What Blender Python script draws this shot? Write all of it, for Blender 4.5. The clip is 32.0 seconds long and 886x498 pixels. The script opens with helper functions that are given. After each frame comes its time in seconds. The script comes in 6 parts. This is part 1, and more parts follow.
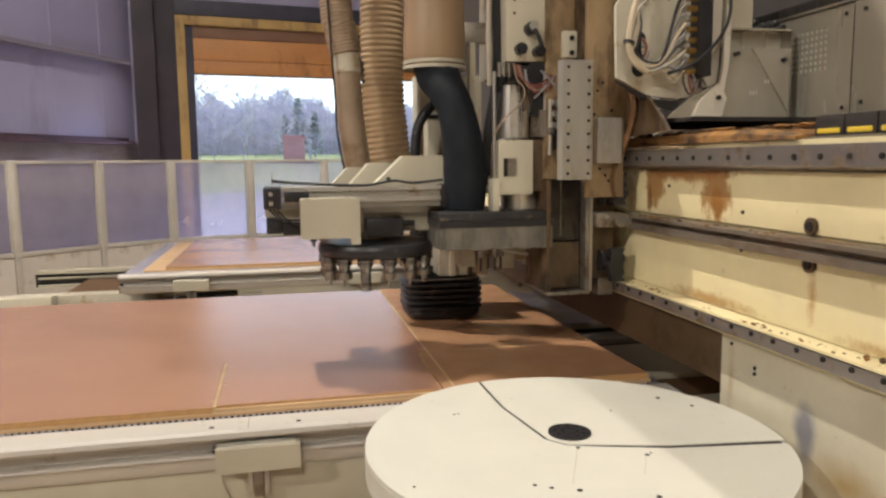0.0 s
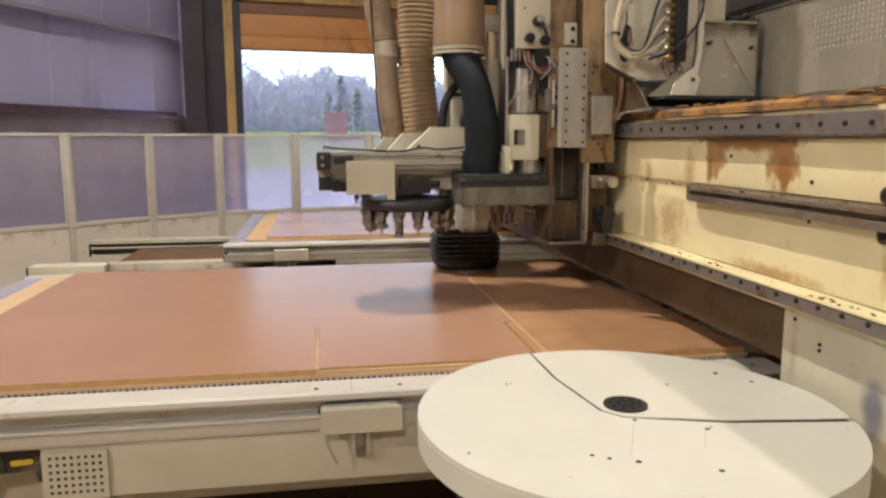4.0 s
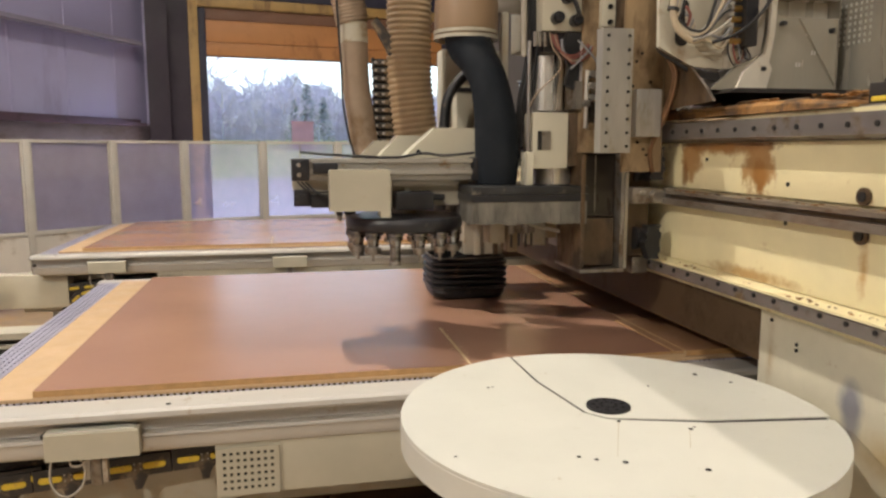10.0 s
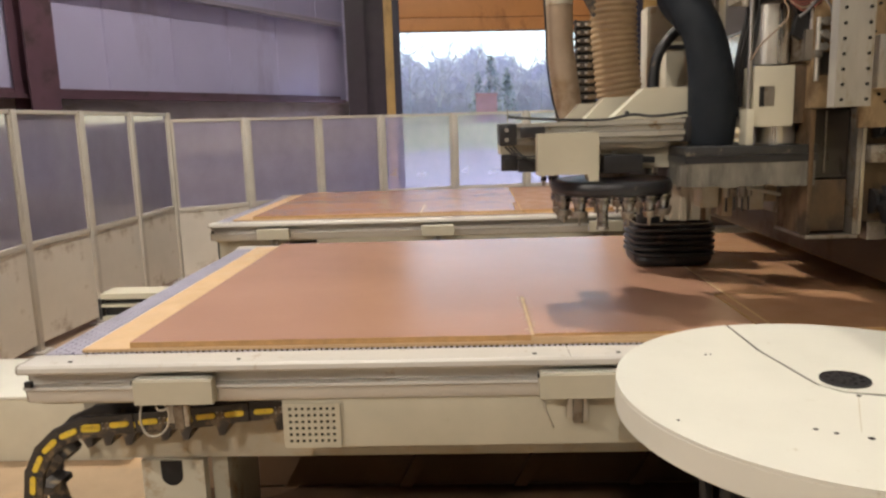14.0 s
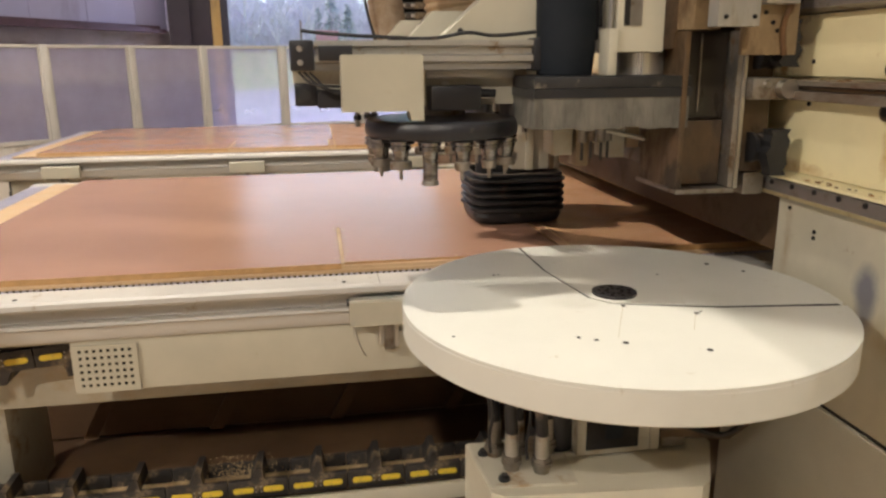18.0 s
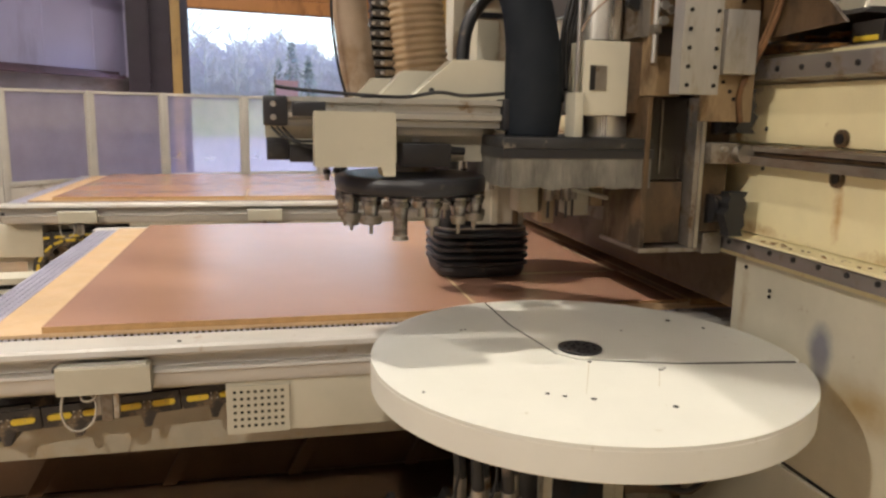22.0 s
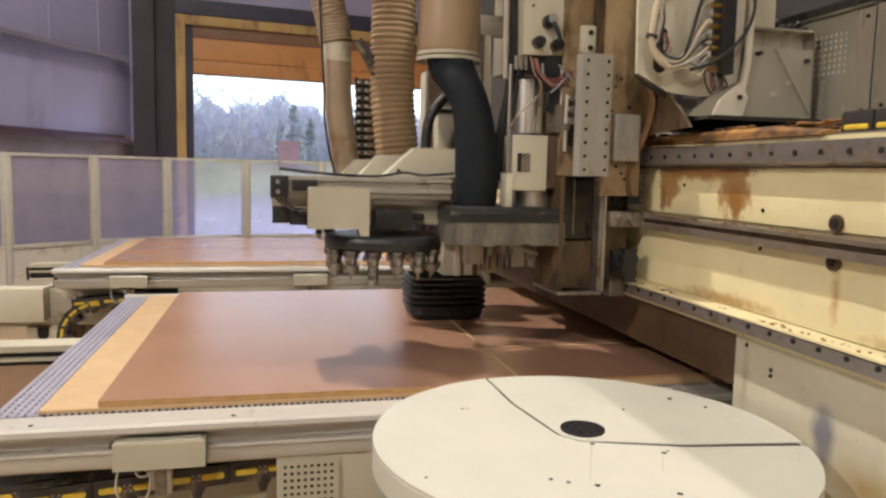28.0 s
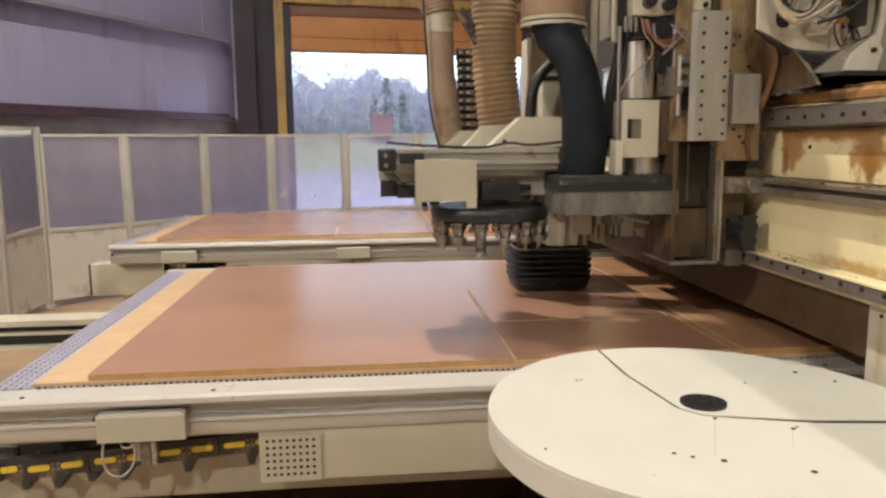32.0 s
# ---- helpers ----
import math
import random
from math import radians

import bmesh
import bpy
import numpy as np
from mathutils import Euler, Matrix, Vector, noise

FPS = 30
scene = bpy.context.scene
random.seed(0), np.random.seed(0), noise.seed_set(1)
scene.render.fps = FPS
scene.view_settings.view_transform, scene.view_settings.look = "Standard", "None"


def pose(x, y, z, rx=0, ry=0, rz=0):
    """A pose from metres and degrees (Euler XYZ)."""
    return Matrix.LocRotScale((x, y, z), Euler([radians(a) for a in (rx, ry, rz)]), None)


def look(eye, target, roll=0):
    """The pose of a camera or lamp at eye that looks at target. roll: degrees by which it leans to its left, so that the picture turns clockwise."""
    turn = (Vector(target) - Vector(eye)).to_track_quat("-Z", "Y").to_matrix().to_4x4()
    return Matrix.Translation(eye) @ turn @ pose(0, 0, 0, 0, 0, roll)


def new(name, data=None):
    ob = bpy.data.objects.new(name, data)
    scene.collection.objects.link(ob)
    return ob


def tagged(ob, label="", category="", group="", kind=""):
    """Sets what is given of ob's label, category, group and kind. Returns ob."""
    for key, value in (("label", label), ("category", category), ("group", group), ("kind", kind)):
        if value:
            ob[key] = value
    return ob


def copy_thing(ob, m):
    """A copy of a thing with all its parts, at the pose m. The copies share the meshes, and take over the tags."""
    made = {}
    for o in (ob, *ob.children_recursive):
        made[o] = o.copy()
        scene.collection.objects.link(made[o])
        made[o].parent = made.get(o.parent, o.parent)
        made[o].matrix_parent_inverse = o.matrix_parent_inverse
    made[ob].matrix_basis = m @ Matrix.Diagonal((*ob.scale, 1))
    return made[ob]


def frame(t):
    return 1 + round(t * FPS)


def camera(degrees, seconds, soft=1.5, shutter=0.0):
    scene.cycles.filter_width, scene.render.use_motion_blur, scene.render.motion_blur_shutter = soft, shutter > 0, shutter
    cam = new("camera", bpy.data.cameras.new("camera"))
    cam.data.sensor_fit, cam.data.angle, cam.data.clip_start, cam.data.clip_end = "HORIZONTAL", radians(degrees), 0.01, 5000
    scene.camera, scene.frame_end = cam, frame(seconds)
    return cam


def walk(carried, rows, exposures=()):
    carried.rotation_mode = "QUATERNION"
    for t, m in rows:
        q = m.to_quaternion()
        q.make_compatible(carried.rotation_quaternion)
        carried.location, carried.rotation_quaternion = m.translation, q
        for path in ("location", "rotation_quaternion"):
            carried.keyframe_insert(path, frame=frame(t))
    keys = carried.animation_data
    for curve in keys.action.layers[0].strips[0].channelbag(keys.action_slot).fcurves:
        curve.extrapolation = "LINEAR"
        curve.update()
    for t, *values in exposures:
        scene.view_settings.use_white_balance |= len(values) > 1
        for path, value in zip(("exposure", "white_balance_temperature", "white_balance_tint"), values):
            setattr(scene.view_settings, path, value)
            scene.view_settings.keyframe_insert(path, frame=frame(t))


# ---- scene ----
# seconds, place, yaw, pitch, lean
PATH_ROWS = [
    (0, -0.004, -0.010, 1.519, -12.39, -6.82, -0.56),
    (0.5, -0.019, -0.009, 1.516, -11.52, -6.43, -0.52),
    (1, -0.017, -0.009, 1.508, -10.69, -6.16, -0.69),
    (1.5, -0.023, 0.000, 1.498, -11.33, -7.03, 0.36),
    (2, -0.025, 0.007, 1.494, -11.52, -7.12, 0.55),
    (2.5, -0.031, 0.012, 1.495, -11.47, -7.39, 0.52),
    (3, -0.030, 0.018, 1.488, -10.99, -7.69, 0.37),
    (3.5, -0.032, 0.018, 1.489, -10.16, -8.09, 0.10),
    (5.5, -0.057, 0.037, 1.470, -6.70, -9.59, -0.40),
    (6, -0.072, 0.049, 1.461, -6.04, -10.17, -0.45),
    (6.5, -0.080, 0.057, 1.452, -5.01, -10.64, -0.81),
    (7, -0.086, 0.063, 1.448, -4.01, -10.67, -0.86),
    (7.5, -0.085, 0.063, 1.449, -3.96, -10.19, -0.67),
    (8, -0.086, 0.058, 1.459, -4.04, -9.39, -0.69),
    (8.5, -0.072, 0.044, 1.466, -7.58, -8.76, -0.39),
    (9, -0.070, 0.036, 1.468, -11.16, -8.66, 0.00),
    (9.5, -0.069, 0.038, 1.466, -11.75, -8.38, 0.00),
    (10, -0.068, 0.038, 1.469, -11.87, -7.72, 0.01),
    (10.5, -0.062, 0.025, 1.483, -12.08, -7.34, -0.07),
    (11, -0.061, 0.025, 1.481, -12.19, -7.27, -0.09),
    (11.5, -0.063, 0.035, 1.461, -12.08, -7.50, -0.02),
    (12, -0.073, 0.040, 1.454, -11.70, -8.15, -0.16),
    (12.5, -0.076, 0.049, 1.446, -10.54, -8.79, -0.40),
    (13, -0.081, 0.053, 1.444, -8.96, -9.30, -0.64),
    (13.5, -0.098, 0.053, 1.437, -6.05, -9.42, -0.92),
    (14, -0.146, 0.024, 1.450, 2.41, -9.75, -1.79),
    (14.5, -0.166, 0.014, 1.450, 10.36, -10.44, -2.04),
    (16.5, -0.043, 0.044, 1.409, 0.24, -12.72, -1.52),
    (17, -0.021, 0.050, 1.405, -4.41, -13.16, -0.73),
    (17.5, -0.010, 0.056, 1.408, -7.46, -13.82, -0.61),
    (18, -0.006, 0.055, 1.395, -9.61, -14.43, -0.46),
    (18.5, -0.001, 0.049, 1.381, -11.14, -14.76, -0.43),
    (19, -0.010, 0.045, 1.388, -12.13, -14.52, -0.42),
    (19.5, -0.012, 0.044, 1.396, -12.70, -13.57, -0.15),
    (20, -0.015, 0.041, 1.406, -12.90, -12.45, 0.07),
    (20.5, -0.018, 0.044, 1.403, -12.94, -11.40, 0.41),
    (21, -0.027, 0.048, 1.405, -12.99, -10.88, 0.68),
    (21.5, -0.035, 0.049, 1.405, -13.01, -10.55, 0.99),
    (22, -0.038, 0.048, 1.408, -13.10, -10.48, 1.08),
    (22.5, -0.037, 0.050, 1.408, -13.20, -10.31, 1.23),
    (23, -0.038, 0.051, 1.415, -13.33, -9.92, 1.21),
    (23.5, -0.038, 0.051, 1.421, -13.53, -9.11, 1.36),
    (24, -0.043, 0.043, 1.440, -13.74, -8.13, 1.40),
    (24.5, -0.042, 0.043, 1.449, -13.93, -7.20, 1.43),
    (25, -0.041, 0.041, 1.454, -14.14, -6.48, 1.51),
    (25.5, -0.045, 0.042, 1.456, -14.40, -5.99, 1.58),
    (27.5, -0.046, 0.036, 1.459, -14.03, -5.77, 1.42),
    (28, -0.050, 0.038, 1.459, -13.10, -5.91, 1.27),
    (28.5, -0.054, 0.023, 1.490, -11.51, -6.33, 0.92),
    (29, -0.063, 0.026, 1.488, -9.37, -6.73, 0.52),
    (29.5, -0.087, 0.052, 1.467, -7.28, -7.29, 0.09),
    (30, -0.100, 0.064, 1.460, -5.52, -7.76, -0.33),
    (30.5, -0.108, 0.061, 1.461, -4.60, -7.98, -0.47),
    (31, -0.098, 0.061, 1.466, -4.38, -7.95, -0.50),
    (31.5, -0.084, 0.063, 1.460, -4.74, -7.89, -0.42),
    (32, -0.092, 0.051, 1.462, -5.79, -8.30, -0.48),
]


def eye_pose(x, y, z, yaw, pitch, lean):
    return pose(x, y, z, 90 + pitch, 0, yaw) @ pose(0, 0, 0, 0, 0, lean)


cam = camera(62.2, 32.0, soft=2.5)
walk(cam, [(r[0], eye_pose(*r[1:])) for r in PATH_ROWS], exposures=[(0, 1.03), (12, 1.04), (14.5, 1.08), (17, 1.24), (20, 1.21), (24, 1.15), (28, 1.06), (32, 1.07)])

# ---- light ----
world = bpy.data.worlds.new("world")
scene.world = world
world.use_nodes = True
wn = world.node_tree.nodes
sky = wn.new("ShaderNodeTexSky")
sky.sky_type = "NISHITA"
sky.sun_disc = False
sky.sun_elevation = radians(55)
sky.sun_rotation = radians(20)
sky.air_density, sky.dust_density = 1.0, 0.6
wn["Background"].inputs["Strength"].default_value = 0.15
world.node_tree.links.new(sky.outputs[0], wn["Background"].inputs["Color"])

sun = new("sun", bpy.data.lights.new("sun", "SUN"))
sun.data.energy, sun.data.angle, sun.data.color = 2.4, radians(15), (1.0, 0.97, 0.93)
sun.matrix_world = look((0, 0, 30), (6, -14, 0))


def disk_lamp(x, y, z, watts, size=0.2, color=(1.0, 0.915, 0.80)):
    lamp = new("lamp_light", bpy.data.lights.new("lamp_light", "AREA"))
    lamp.data.shape, lamp.data.size = "DISK", size
    lamp.data.energy, lamp.data.color = watts, color
    lamp.matrix_world = pose(x, y, z)
    return lamp


# the third, far behind the camera, is an added fill for the front faces
LAMPS = [(-1.65, 4.15, 7.0, 212), (3.42, 1.0, 7.0, 100), (-1.65, -6.6, 7.0, 270)]
for lx, ly, lz, w in LAMPS:
    disk_lamp(lx, ly, lz, w)
# an added, unseen fill lamp from the left that brightens the bridge
bridge_fill = disk_lamp(-7.2, -2.2, 6.0, 165, 0.2)
bridge_fill.matrix_world = look((-7.2, -2.2, 6.0), (1.1, 1.6, 1.3))

# daylight that falls in through the loading door, above the view
day = new("door_daylight", bpy.data.lights.new("door_daylight", "AREA"))
day.data.shape, day.data.size, day.data.size_y = "RECTANGLE", 4.4, 2.4
day.data.energy, day.data.color = 1280, (0.57, 0.57, 1.0)
day.matrix_world = look((0.5, 14.2, 4.9), (-0.6, 6.5, 0.8))

# ---- materials ----
def nodes_of(name):
    m = bpy.data.materials.new(name)
    m.use_nodes = True
    return m, m.node_tree, m.node_tree.nodes["Principled BSDF"]


def noise_tex(nt, vec, scale, detail=5.0, rough=0.6):
    n = nt.nodes.new("ShaderNodeTexNoise")
    n.inputs["Scale"].default_value, n.inputs["Detail"].default_value, n.inputs["Roughness"].default_value = scale, detail, rough
    nt.links.new(vec, n.inputs["Vector"])
    return n.outputs["Fac"]


def ramp(nt, fac, lo, hi, a=(0, 0, 0, 1), b=(1, 1, 1, 1)):
    r = nt.nodes.new("ShaderNodeValToRGB")
    r.color_ramp.elements[0].position, r.color_ramp.elements[1].position = lo, hi
    r.color_ramp.elements[0].color, r.color_ramp.elements[1].color = a, b
    nt.links.new(fac, r.inputs["Fac"])
    return r.outputs["Color"]


def mix(nt, fac, a, b):
    n = nt.nodes.new("ShaderNodeMix")
    n.data_type = "RGBA"
    for sock, v in ((n.inputs["Factor"], fac), (n.inputs["A"], a), (n.inputs["B"], b)):
        if isinstance(v, (float, int)):
            sock.default_value = v
        elif isinstance(v, tuple):
            sock.default_value = (*v, 1)
        else:
            nt.links.new(v, sock)
    return n.outputs["Result"]


def times(nt, a, b):
    n = nt.nodes.new("ShaderNodeMath")
    n.operation = "MULTIPLY"
    for sock, v in zip(n.inputs, (a, b)):
        if isinstance(v, (float, int)):
            sock.default_value = v
        else:
            nt.links.new(v, sock)
    return n.outputs[0]


def coords(nt, stretch=(1, 1, 1)):
    c = nt.nodes.new("ShaderNodeTexCoord")
    mp = nt.nodes.new("ShaderNodeMapping")
    mp.inputs["Scale"].default_value = stretch
    nt.links.new(c.outputs["Object"], mp.inputs["Vector"])
    return mp.outputs["Vector"]


def vector_math(nt, op, a, b):
    n = nt.nodes.new("ShaderNodeVectorMath")
    n.operation = op
    for sock, v in zip(n.inputs, (a, b)):
        if isinstance(v, tuple):
            sock.default_value = v
        else:
            nt.links.new(v, sock)
    return n.outputs["Value"] if op == "LENGTH" else n.outputs["Vector"]


def stain_mask(nt, centre, reach, edge, wobble=2.1):
    """A ragged blot round centre, of the given reach along each axis."""
    p = coords(nt)
    n = nt.nodes.new("ShaderNodeTexNoise")
    n.inputs["Scale"].default_value, n.inputs["Detail"].default_value, n.inputs["Roughness"].default_value = 20.0, 10.0, 0.72
    nt.links.new(p, n.inputs["Vector"])
    wob = vector_math(nt, "MULTIPLY", vector_math(nt, "SUBTRACT", n.outputs["Color"], (0.5, 0.5, 0.5)), (wobble, wobble, wobble))
    q = vector_math(nt, "DIVIDE", vector_math(nt, "SUBTRACT", p, centre), reach)
    length = vector_math(nt, "LENGTH", vector_math(nt, "ADD", q, wob), (0.0, 0.0, 0.0))
    return ramp(nt, length, 1.0 - edge, 1.0, (0.85, 0.85, 0.85, 1), (0, 0, 0, 1))


def surface(name, color, rough=0.5, metal=0.0, vary=0.25, scale=5.0, dirt=None, dirt_amount=0.0, dirt_scale=9.0, dirt_stretch=(1, 1, 1),
            grain=0.0, grain_scale=180.0, stretch=(1, 1, 1), bump=0.02, coat=0.0, per_piece=0.0, gloss_vary=0.22, stains=(), shine=0.5):
    """A paint, metal, board or rubber: colour that drifts at two scales, dirt in patches, uneven gloss and fine relief."""
    m, nt, b = nodes_of(name)
    v = coords(nt, stretch)
    dark = tuple(c * (1 - vary) for c in color)
    light = tuple(min(1, c * (1 + 0.35 * vary)) for c in color)
    col = mix(nt, ramp(nt, noise_tex(nt, v, scale), 0.3, 0.7), dark, light)
    if grain:
        col = mix(nt, times(nt, ramp(nt, noise_tex(nt, v, grain_scale, 3), 0.35, 0.7), grain), col, tuple(c * 0.55 for c in color))
    if dirt:
        d = coords(nt, dirt_stretch)
        patch = ramp(nt, noise_tex(nt, d, dirt_scale, 8, 0.65), 0.62 - 0.3 * dirt_amount, 0.75 - 0.25 * dirt_amount)
        col = mix(nt, patch, col, dirt)
        rr = mix(nt, patch, (rough,) * 3, (0.85,) * 3)
        nt.links.new(rr, b.inputs["Roughness"])
    else:
        rr = mix(nt, ramp(nt, noise_tex(nt, v, scale * 2.3), 0.3, 0.7), (rough * (1 - gloss_vary),) * 3, (min(1, rough * (1 + gloss_vary)),) * 3)
        nt.links.new(rr, b.inputs["Roughness"])
    if per_piece:
        oi = nt.nodes.new("ShaderNodeObjectInfo")
        col = mix(nt, times(nt, oi.outputs["Random"], per_piece), col, tuple(c * 0.5 for c in color))
    for centre, reach, tint, edge, *wobble in stains:
        col = mix(nt, stain_mask(nt, centre, reach, edge, *wobble), col, tint)
    nt.links.new(col, b.inputs["Base Color"])
    b.inputs["Metallic"].default_value = metal
    b.inputs["Specular IOR Level"].default_value = shine
    b.inputs["Coat Weight"].default_value = coat
    b.inputs["Coat Roughness"].default_value = 0.12
    if bump:
        bn = nt.nodes.new("ShaderNodeBump")
        bn.inputs["Strength"].default_value, bn.inputs["Distance"].default_value = 0.5, bump * 0.1
        nt.links.new(noise_tex(nt, v, grain_scale, 4), bn.inputs["Height"])
        nt.links.new(bn.outputs["Normal"], b.inputs["Normal"])
    return m


DUSTY = (0.34, 0.24, 0.14)
RUST = (0.32, 0.145, 0.032)
CREAM = surface("cream_paint", (0.575, 0.54, 0.425), 0.42, vary=0.10, dirt=(0.48, 0.42, 0.3), dirt_amount=-0.10, dirt_scale=14, bump=0.01)
BEIGE = surface("beige_paint", (0.51, 0.48, 0.385), 0.45, vary=0.12, dirt=DUSTY, dirt_amount=0.25, dirt_scale=11, bump=0.01)
DUSTY_BEIGE = surface("dusty_beige_paint", (0.50, 0.46, 0.36), 0.6, vary=0.2, dirt=(0.46, 0.38, 0.26), dirt_amount=0.4, dirt_scale=9, bump=0.03)
WHITE = surface("off_white_paint", (0.62, 0.61, 0.545), 0.35, vary=0.06, dirt=(0.45, 0.40, 0.3), dirt_amount=-0.12, dirt_scale=30, bump=0.006)
RUSTY_CREAM = surface("yellowed_paint_with_rust", (0.80, 0.71, 0.43), 0.42, vary=0.14, scale=3, dirt=(0.38, 0.19, 0.06), dirt_amount=0.12, dirt_scale=8, dirt_stretch=(1, 1.3, 0.7), bump=0.015)
RUST_PATCH = surface("rust", (0.40, 0.20, 0.058), 0.85, vary=0.5, scale=11, dirt=(0.075, 0.045, 0.025), dirt_amount=0.55, dirt_scale=13, bump=0.1)
BROWN_STAIN = surface("oil_stained_plate", (0.105, 0.063, 0.030), 0.34, vary=0.5, scale=9, stretch=(1, 1, 0.7), dirt=(0.035, 0.022, 0.012), dirt_amount=0.5, dirt_scale=10, dirt_stretch=(1, 1, 0.5), bump=0.03)
TAN_STAIN = surface("oil_tanned_plate", (0.34, 0.24, 0.135), 0.3, vary=0.45, scale=8, stretch=(1, 1, 0.6), dirt=(0.115, 0.070, 0.034), dirt_amount=0.42, dirt_scale=9, dirt_stretch=(1, 1, 0.4), bump=0.02)
# brown sheet darkened in colour where the fill lamp would light it too much
SKIRT = surface("darkened_brown_skirt", (0.088, 0.052, 0.023), 0.5, vary=0.3, scale=3, dirt=(0.06, 0.036, 0.017), dirt_amount=0.3, dirt_scale=5, bump=0.02)
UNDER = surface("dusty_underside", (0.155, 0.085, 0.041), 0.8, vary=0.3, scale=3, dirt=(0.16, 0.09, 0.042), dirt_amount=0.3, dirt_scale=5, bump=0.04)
PLATE_STEEL = surface("worn_plate_steel", (0.55, 0.535, 0.49), 0.33, 0.6, vary=0.3, scale=8, stretch=(1, 1, 0.25), dirt=(0.36, 0.30, 0.20), dirt_amount=0.22, dirt_scale=15, dirt_stretch=(1, 1, 0.3), bump=0.01)
BRIDGE_FACE = surface("yellowed_paint_with_rust_runs", (0.80, 0.71, 0.43), 0.42, vary=0.14, scale=3, dirt=(0.45, 0.30, 0.12), dirt_amount=-0.02, dirt_scale=8, bump=0.015,
                      stains=(((1.124, 2.07, 1.445), (0.3, 0.075, 0.075), RUST, 0.4), ((1.124, 1.735, 1.40), (0.3, 0.034, 0.06), (0.24, 0.10, 0.025), 0.5), ((1.124, 2.10, 1.40), (0.3, 0.022, 0.05), (0.24, 0.10, 0.025), 0.5), ((1.124, 1.742, 1.43), (0.3, 0.080, 0.10), RUST, 0.4), ((1.124, 1.92, 1.486), (0.3, 0.29, 0.028), (0.16, 0.065, 0.025), 0.4),
                              ((1.124, 1.90, 1.470), (0.3, 0.22, 0.022), RUST, 0.7), ((1.124, 2.22, 1.39), (0.2, 0.045, 0.09), (0.45, 0.29, 0.12), 0.8), ((1.124, 1.365, 1.215), (0.2, 0.018, 0.085), (0.50, 0.28, 0.09), 0.8),
                              ((1.124, 1.372, 1.287), (0.2, 0.028, 0.028), (0.3, 0.17, 0.07), 0.6), ((1.124, 1.372, 1.37), (0.2, 0.026, 0.024), (0.3, 0.17, 0.07), 0.6), ((1.124, 2.35, 1.22), (0.2, 0.14, 0.12), (0.42, 0.30, 0.14), 0.8),
                              ((1.124, 1.75, 1.14), (0.2, 0.25, 0.022), (0.42, 0.24, 0.08), 0.7), ((1.124, 1.1, 1.14), (0.2, 0.2, 0.018), (0.42, 0.24, 0.08), 0.7)))
LEG_PAINT = surface("cream_paint_with_smudges", (0.60, 0.56, 0.43), 0.42, vary=0.14, dirt=DUSTY, dirt_amount=0.02, dirt_scale=12, bump=0.01,
                    stains=(((1.155, 1.405, 0.900), (0.2, 0.048, 0.072), (0.13, 0.135, 0.19), 0.6, 0.5), ((1.155, 1.40, 0.85), (0.2, 0.036, 0.085), (0.22, 0.215, 0.23), 0.8, 0.6),
                            ((1.155, 1.27, 0.815), (0.2, 0.14, 0.065), (0.36, 0.25, 0.10), 0.9, 0.8), ((1.155, 1.69, 0.93), (0.2, 0.02, 0.13), (0.42, 0.33, 0.2), 0.9)))
STEEL = surface("bare_steel", (0.62, 0.60, 0.56), 0.32, 1.0, vary=0.25, scale=9, stretch=(1, 1, 0.2), bump=0.01)
TOOL_STEEL = surface("oiled_tool_steel", (0.36, 0.355, 0.36), 0.20, 1.0, vary=0.7, scale=25, stretch=(1, 1, 2.5), bump=0.01)
CHROME = surface("polished_motor_steel", (0.78, 0.75, 0.68), 0.32, 0.85, vary=0.12, scale=4, stretch=(3, 3, 0.1), bump=0.004)
DULL_STEEL = surface("dull_steel", (0.36, 0.33, 0.29), 0.5, 1.0, vary=0.4, scale=7, dirt=(0.2, 0.13, 0.07), dirt_amount=0.35, dirt_scale=12, bump=0.02)
GREY_STEEL = surface("grey_worn_hood_steel", (0.045, 0.045, 0.047), 0.38, 0.4, vary=0.35, scale=7, dirt=(0.3, 0.26, 0.2), dirt_amount=0.1, dirt_scale=20, bump=0.02)
RAIL_STEEL = surface("greasy_rail_steel", (0.30, 0.275, 0.255), 0.38, 0.7, vary=0.35, scale=6, dirt=(0.19, 0.125, 0.065), dirt_amount=0.32, dirt_scale=10, stretch=(1, 0.3, 1), bump=0.01)
# paler copy of the stainless: lamp reflections are put into its colour
GLARE_SHEET = surface("sheet_with_painted_glare", (0.66, 0.62, 0.53), 0.28, 0.2, vary=0.2, scale=7, dirt=(0.40, 0.33, 0.22), dirt_amount=0.15, dirt_scale=12, stretch=(1, 1, 0.4), bump=0.012)
STAINLESS = surface("brushed_stainless_sheet", (0.49, 0.46, 0.385), 0.26, 0.45, vary=0.18, scale=3, stretch=(1, 1, 0.15), grain=0.1, grain_scale=90, bump=0.008)
ALU = surface("mill_finish_aluminium", (0.50, 0.485, 0.445), 0.40, 0.7, vary=0.25, scale=6, dirt=DUSTY, dirt_amount=0.2, dirt_scale=18, stretch=(0.15, 1, 1), bump=0.008)
ALU_GRID = surface("slotted_aluminium_bed", (0.27, 0.27, 0.31), 0.5, 0.3, vary=0.25, scale=8, bump=0.01)
RAIL_PAINT = surface("pale_anodised_rail", (0.54, 0.52, 0.48), 0.38, 0.1, vary=0.1, scale=6, dirt=DUSTY, dirt_amount=0.05, dirt_scale=16, stretch=(0.2, 1, 1), bump=0.006)
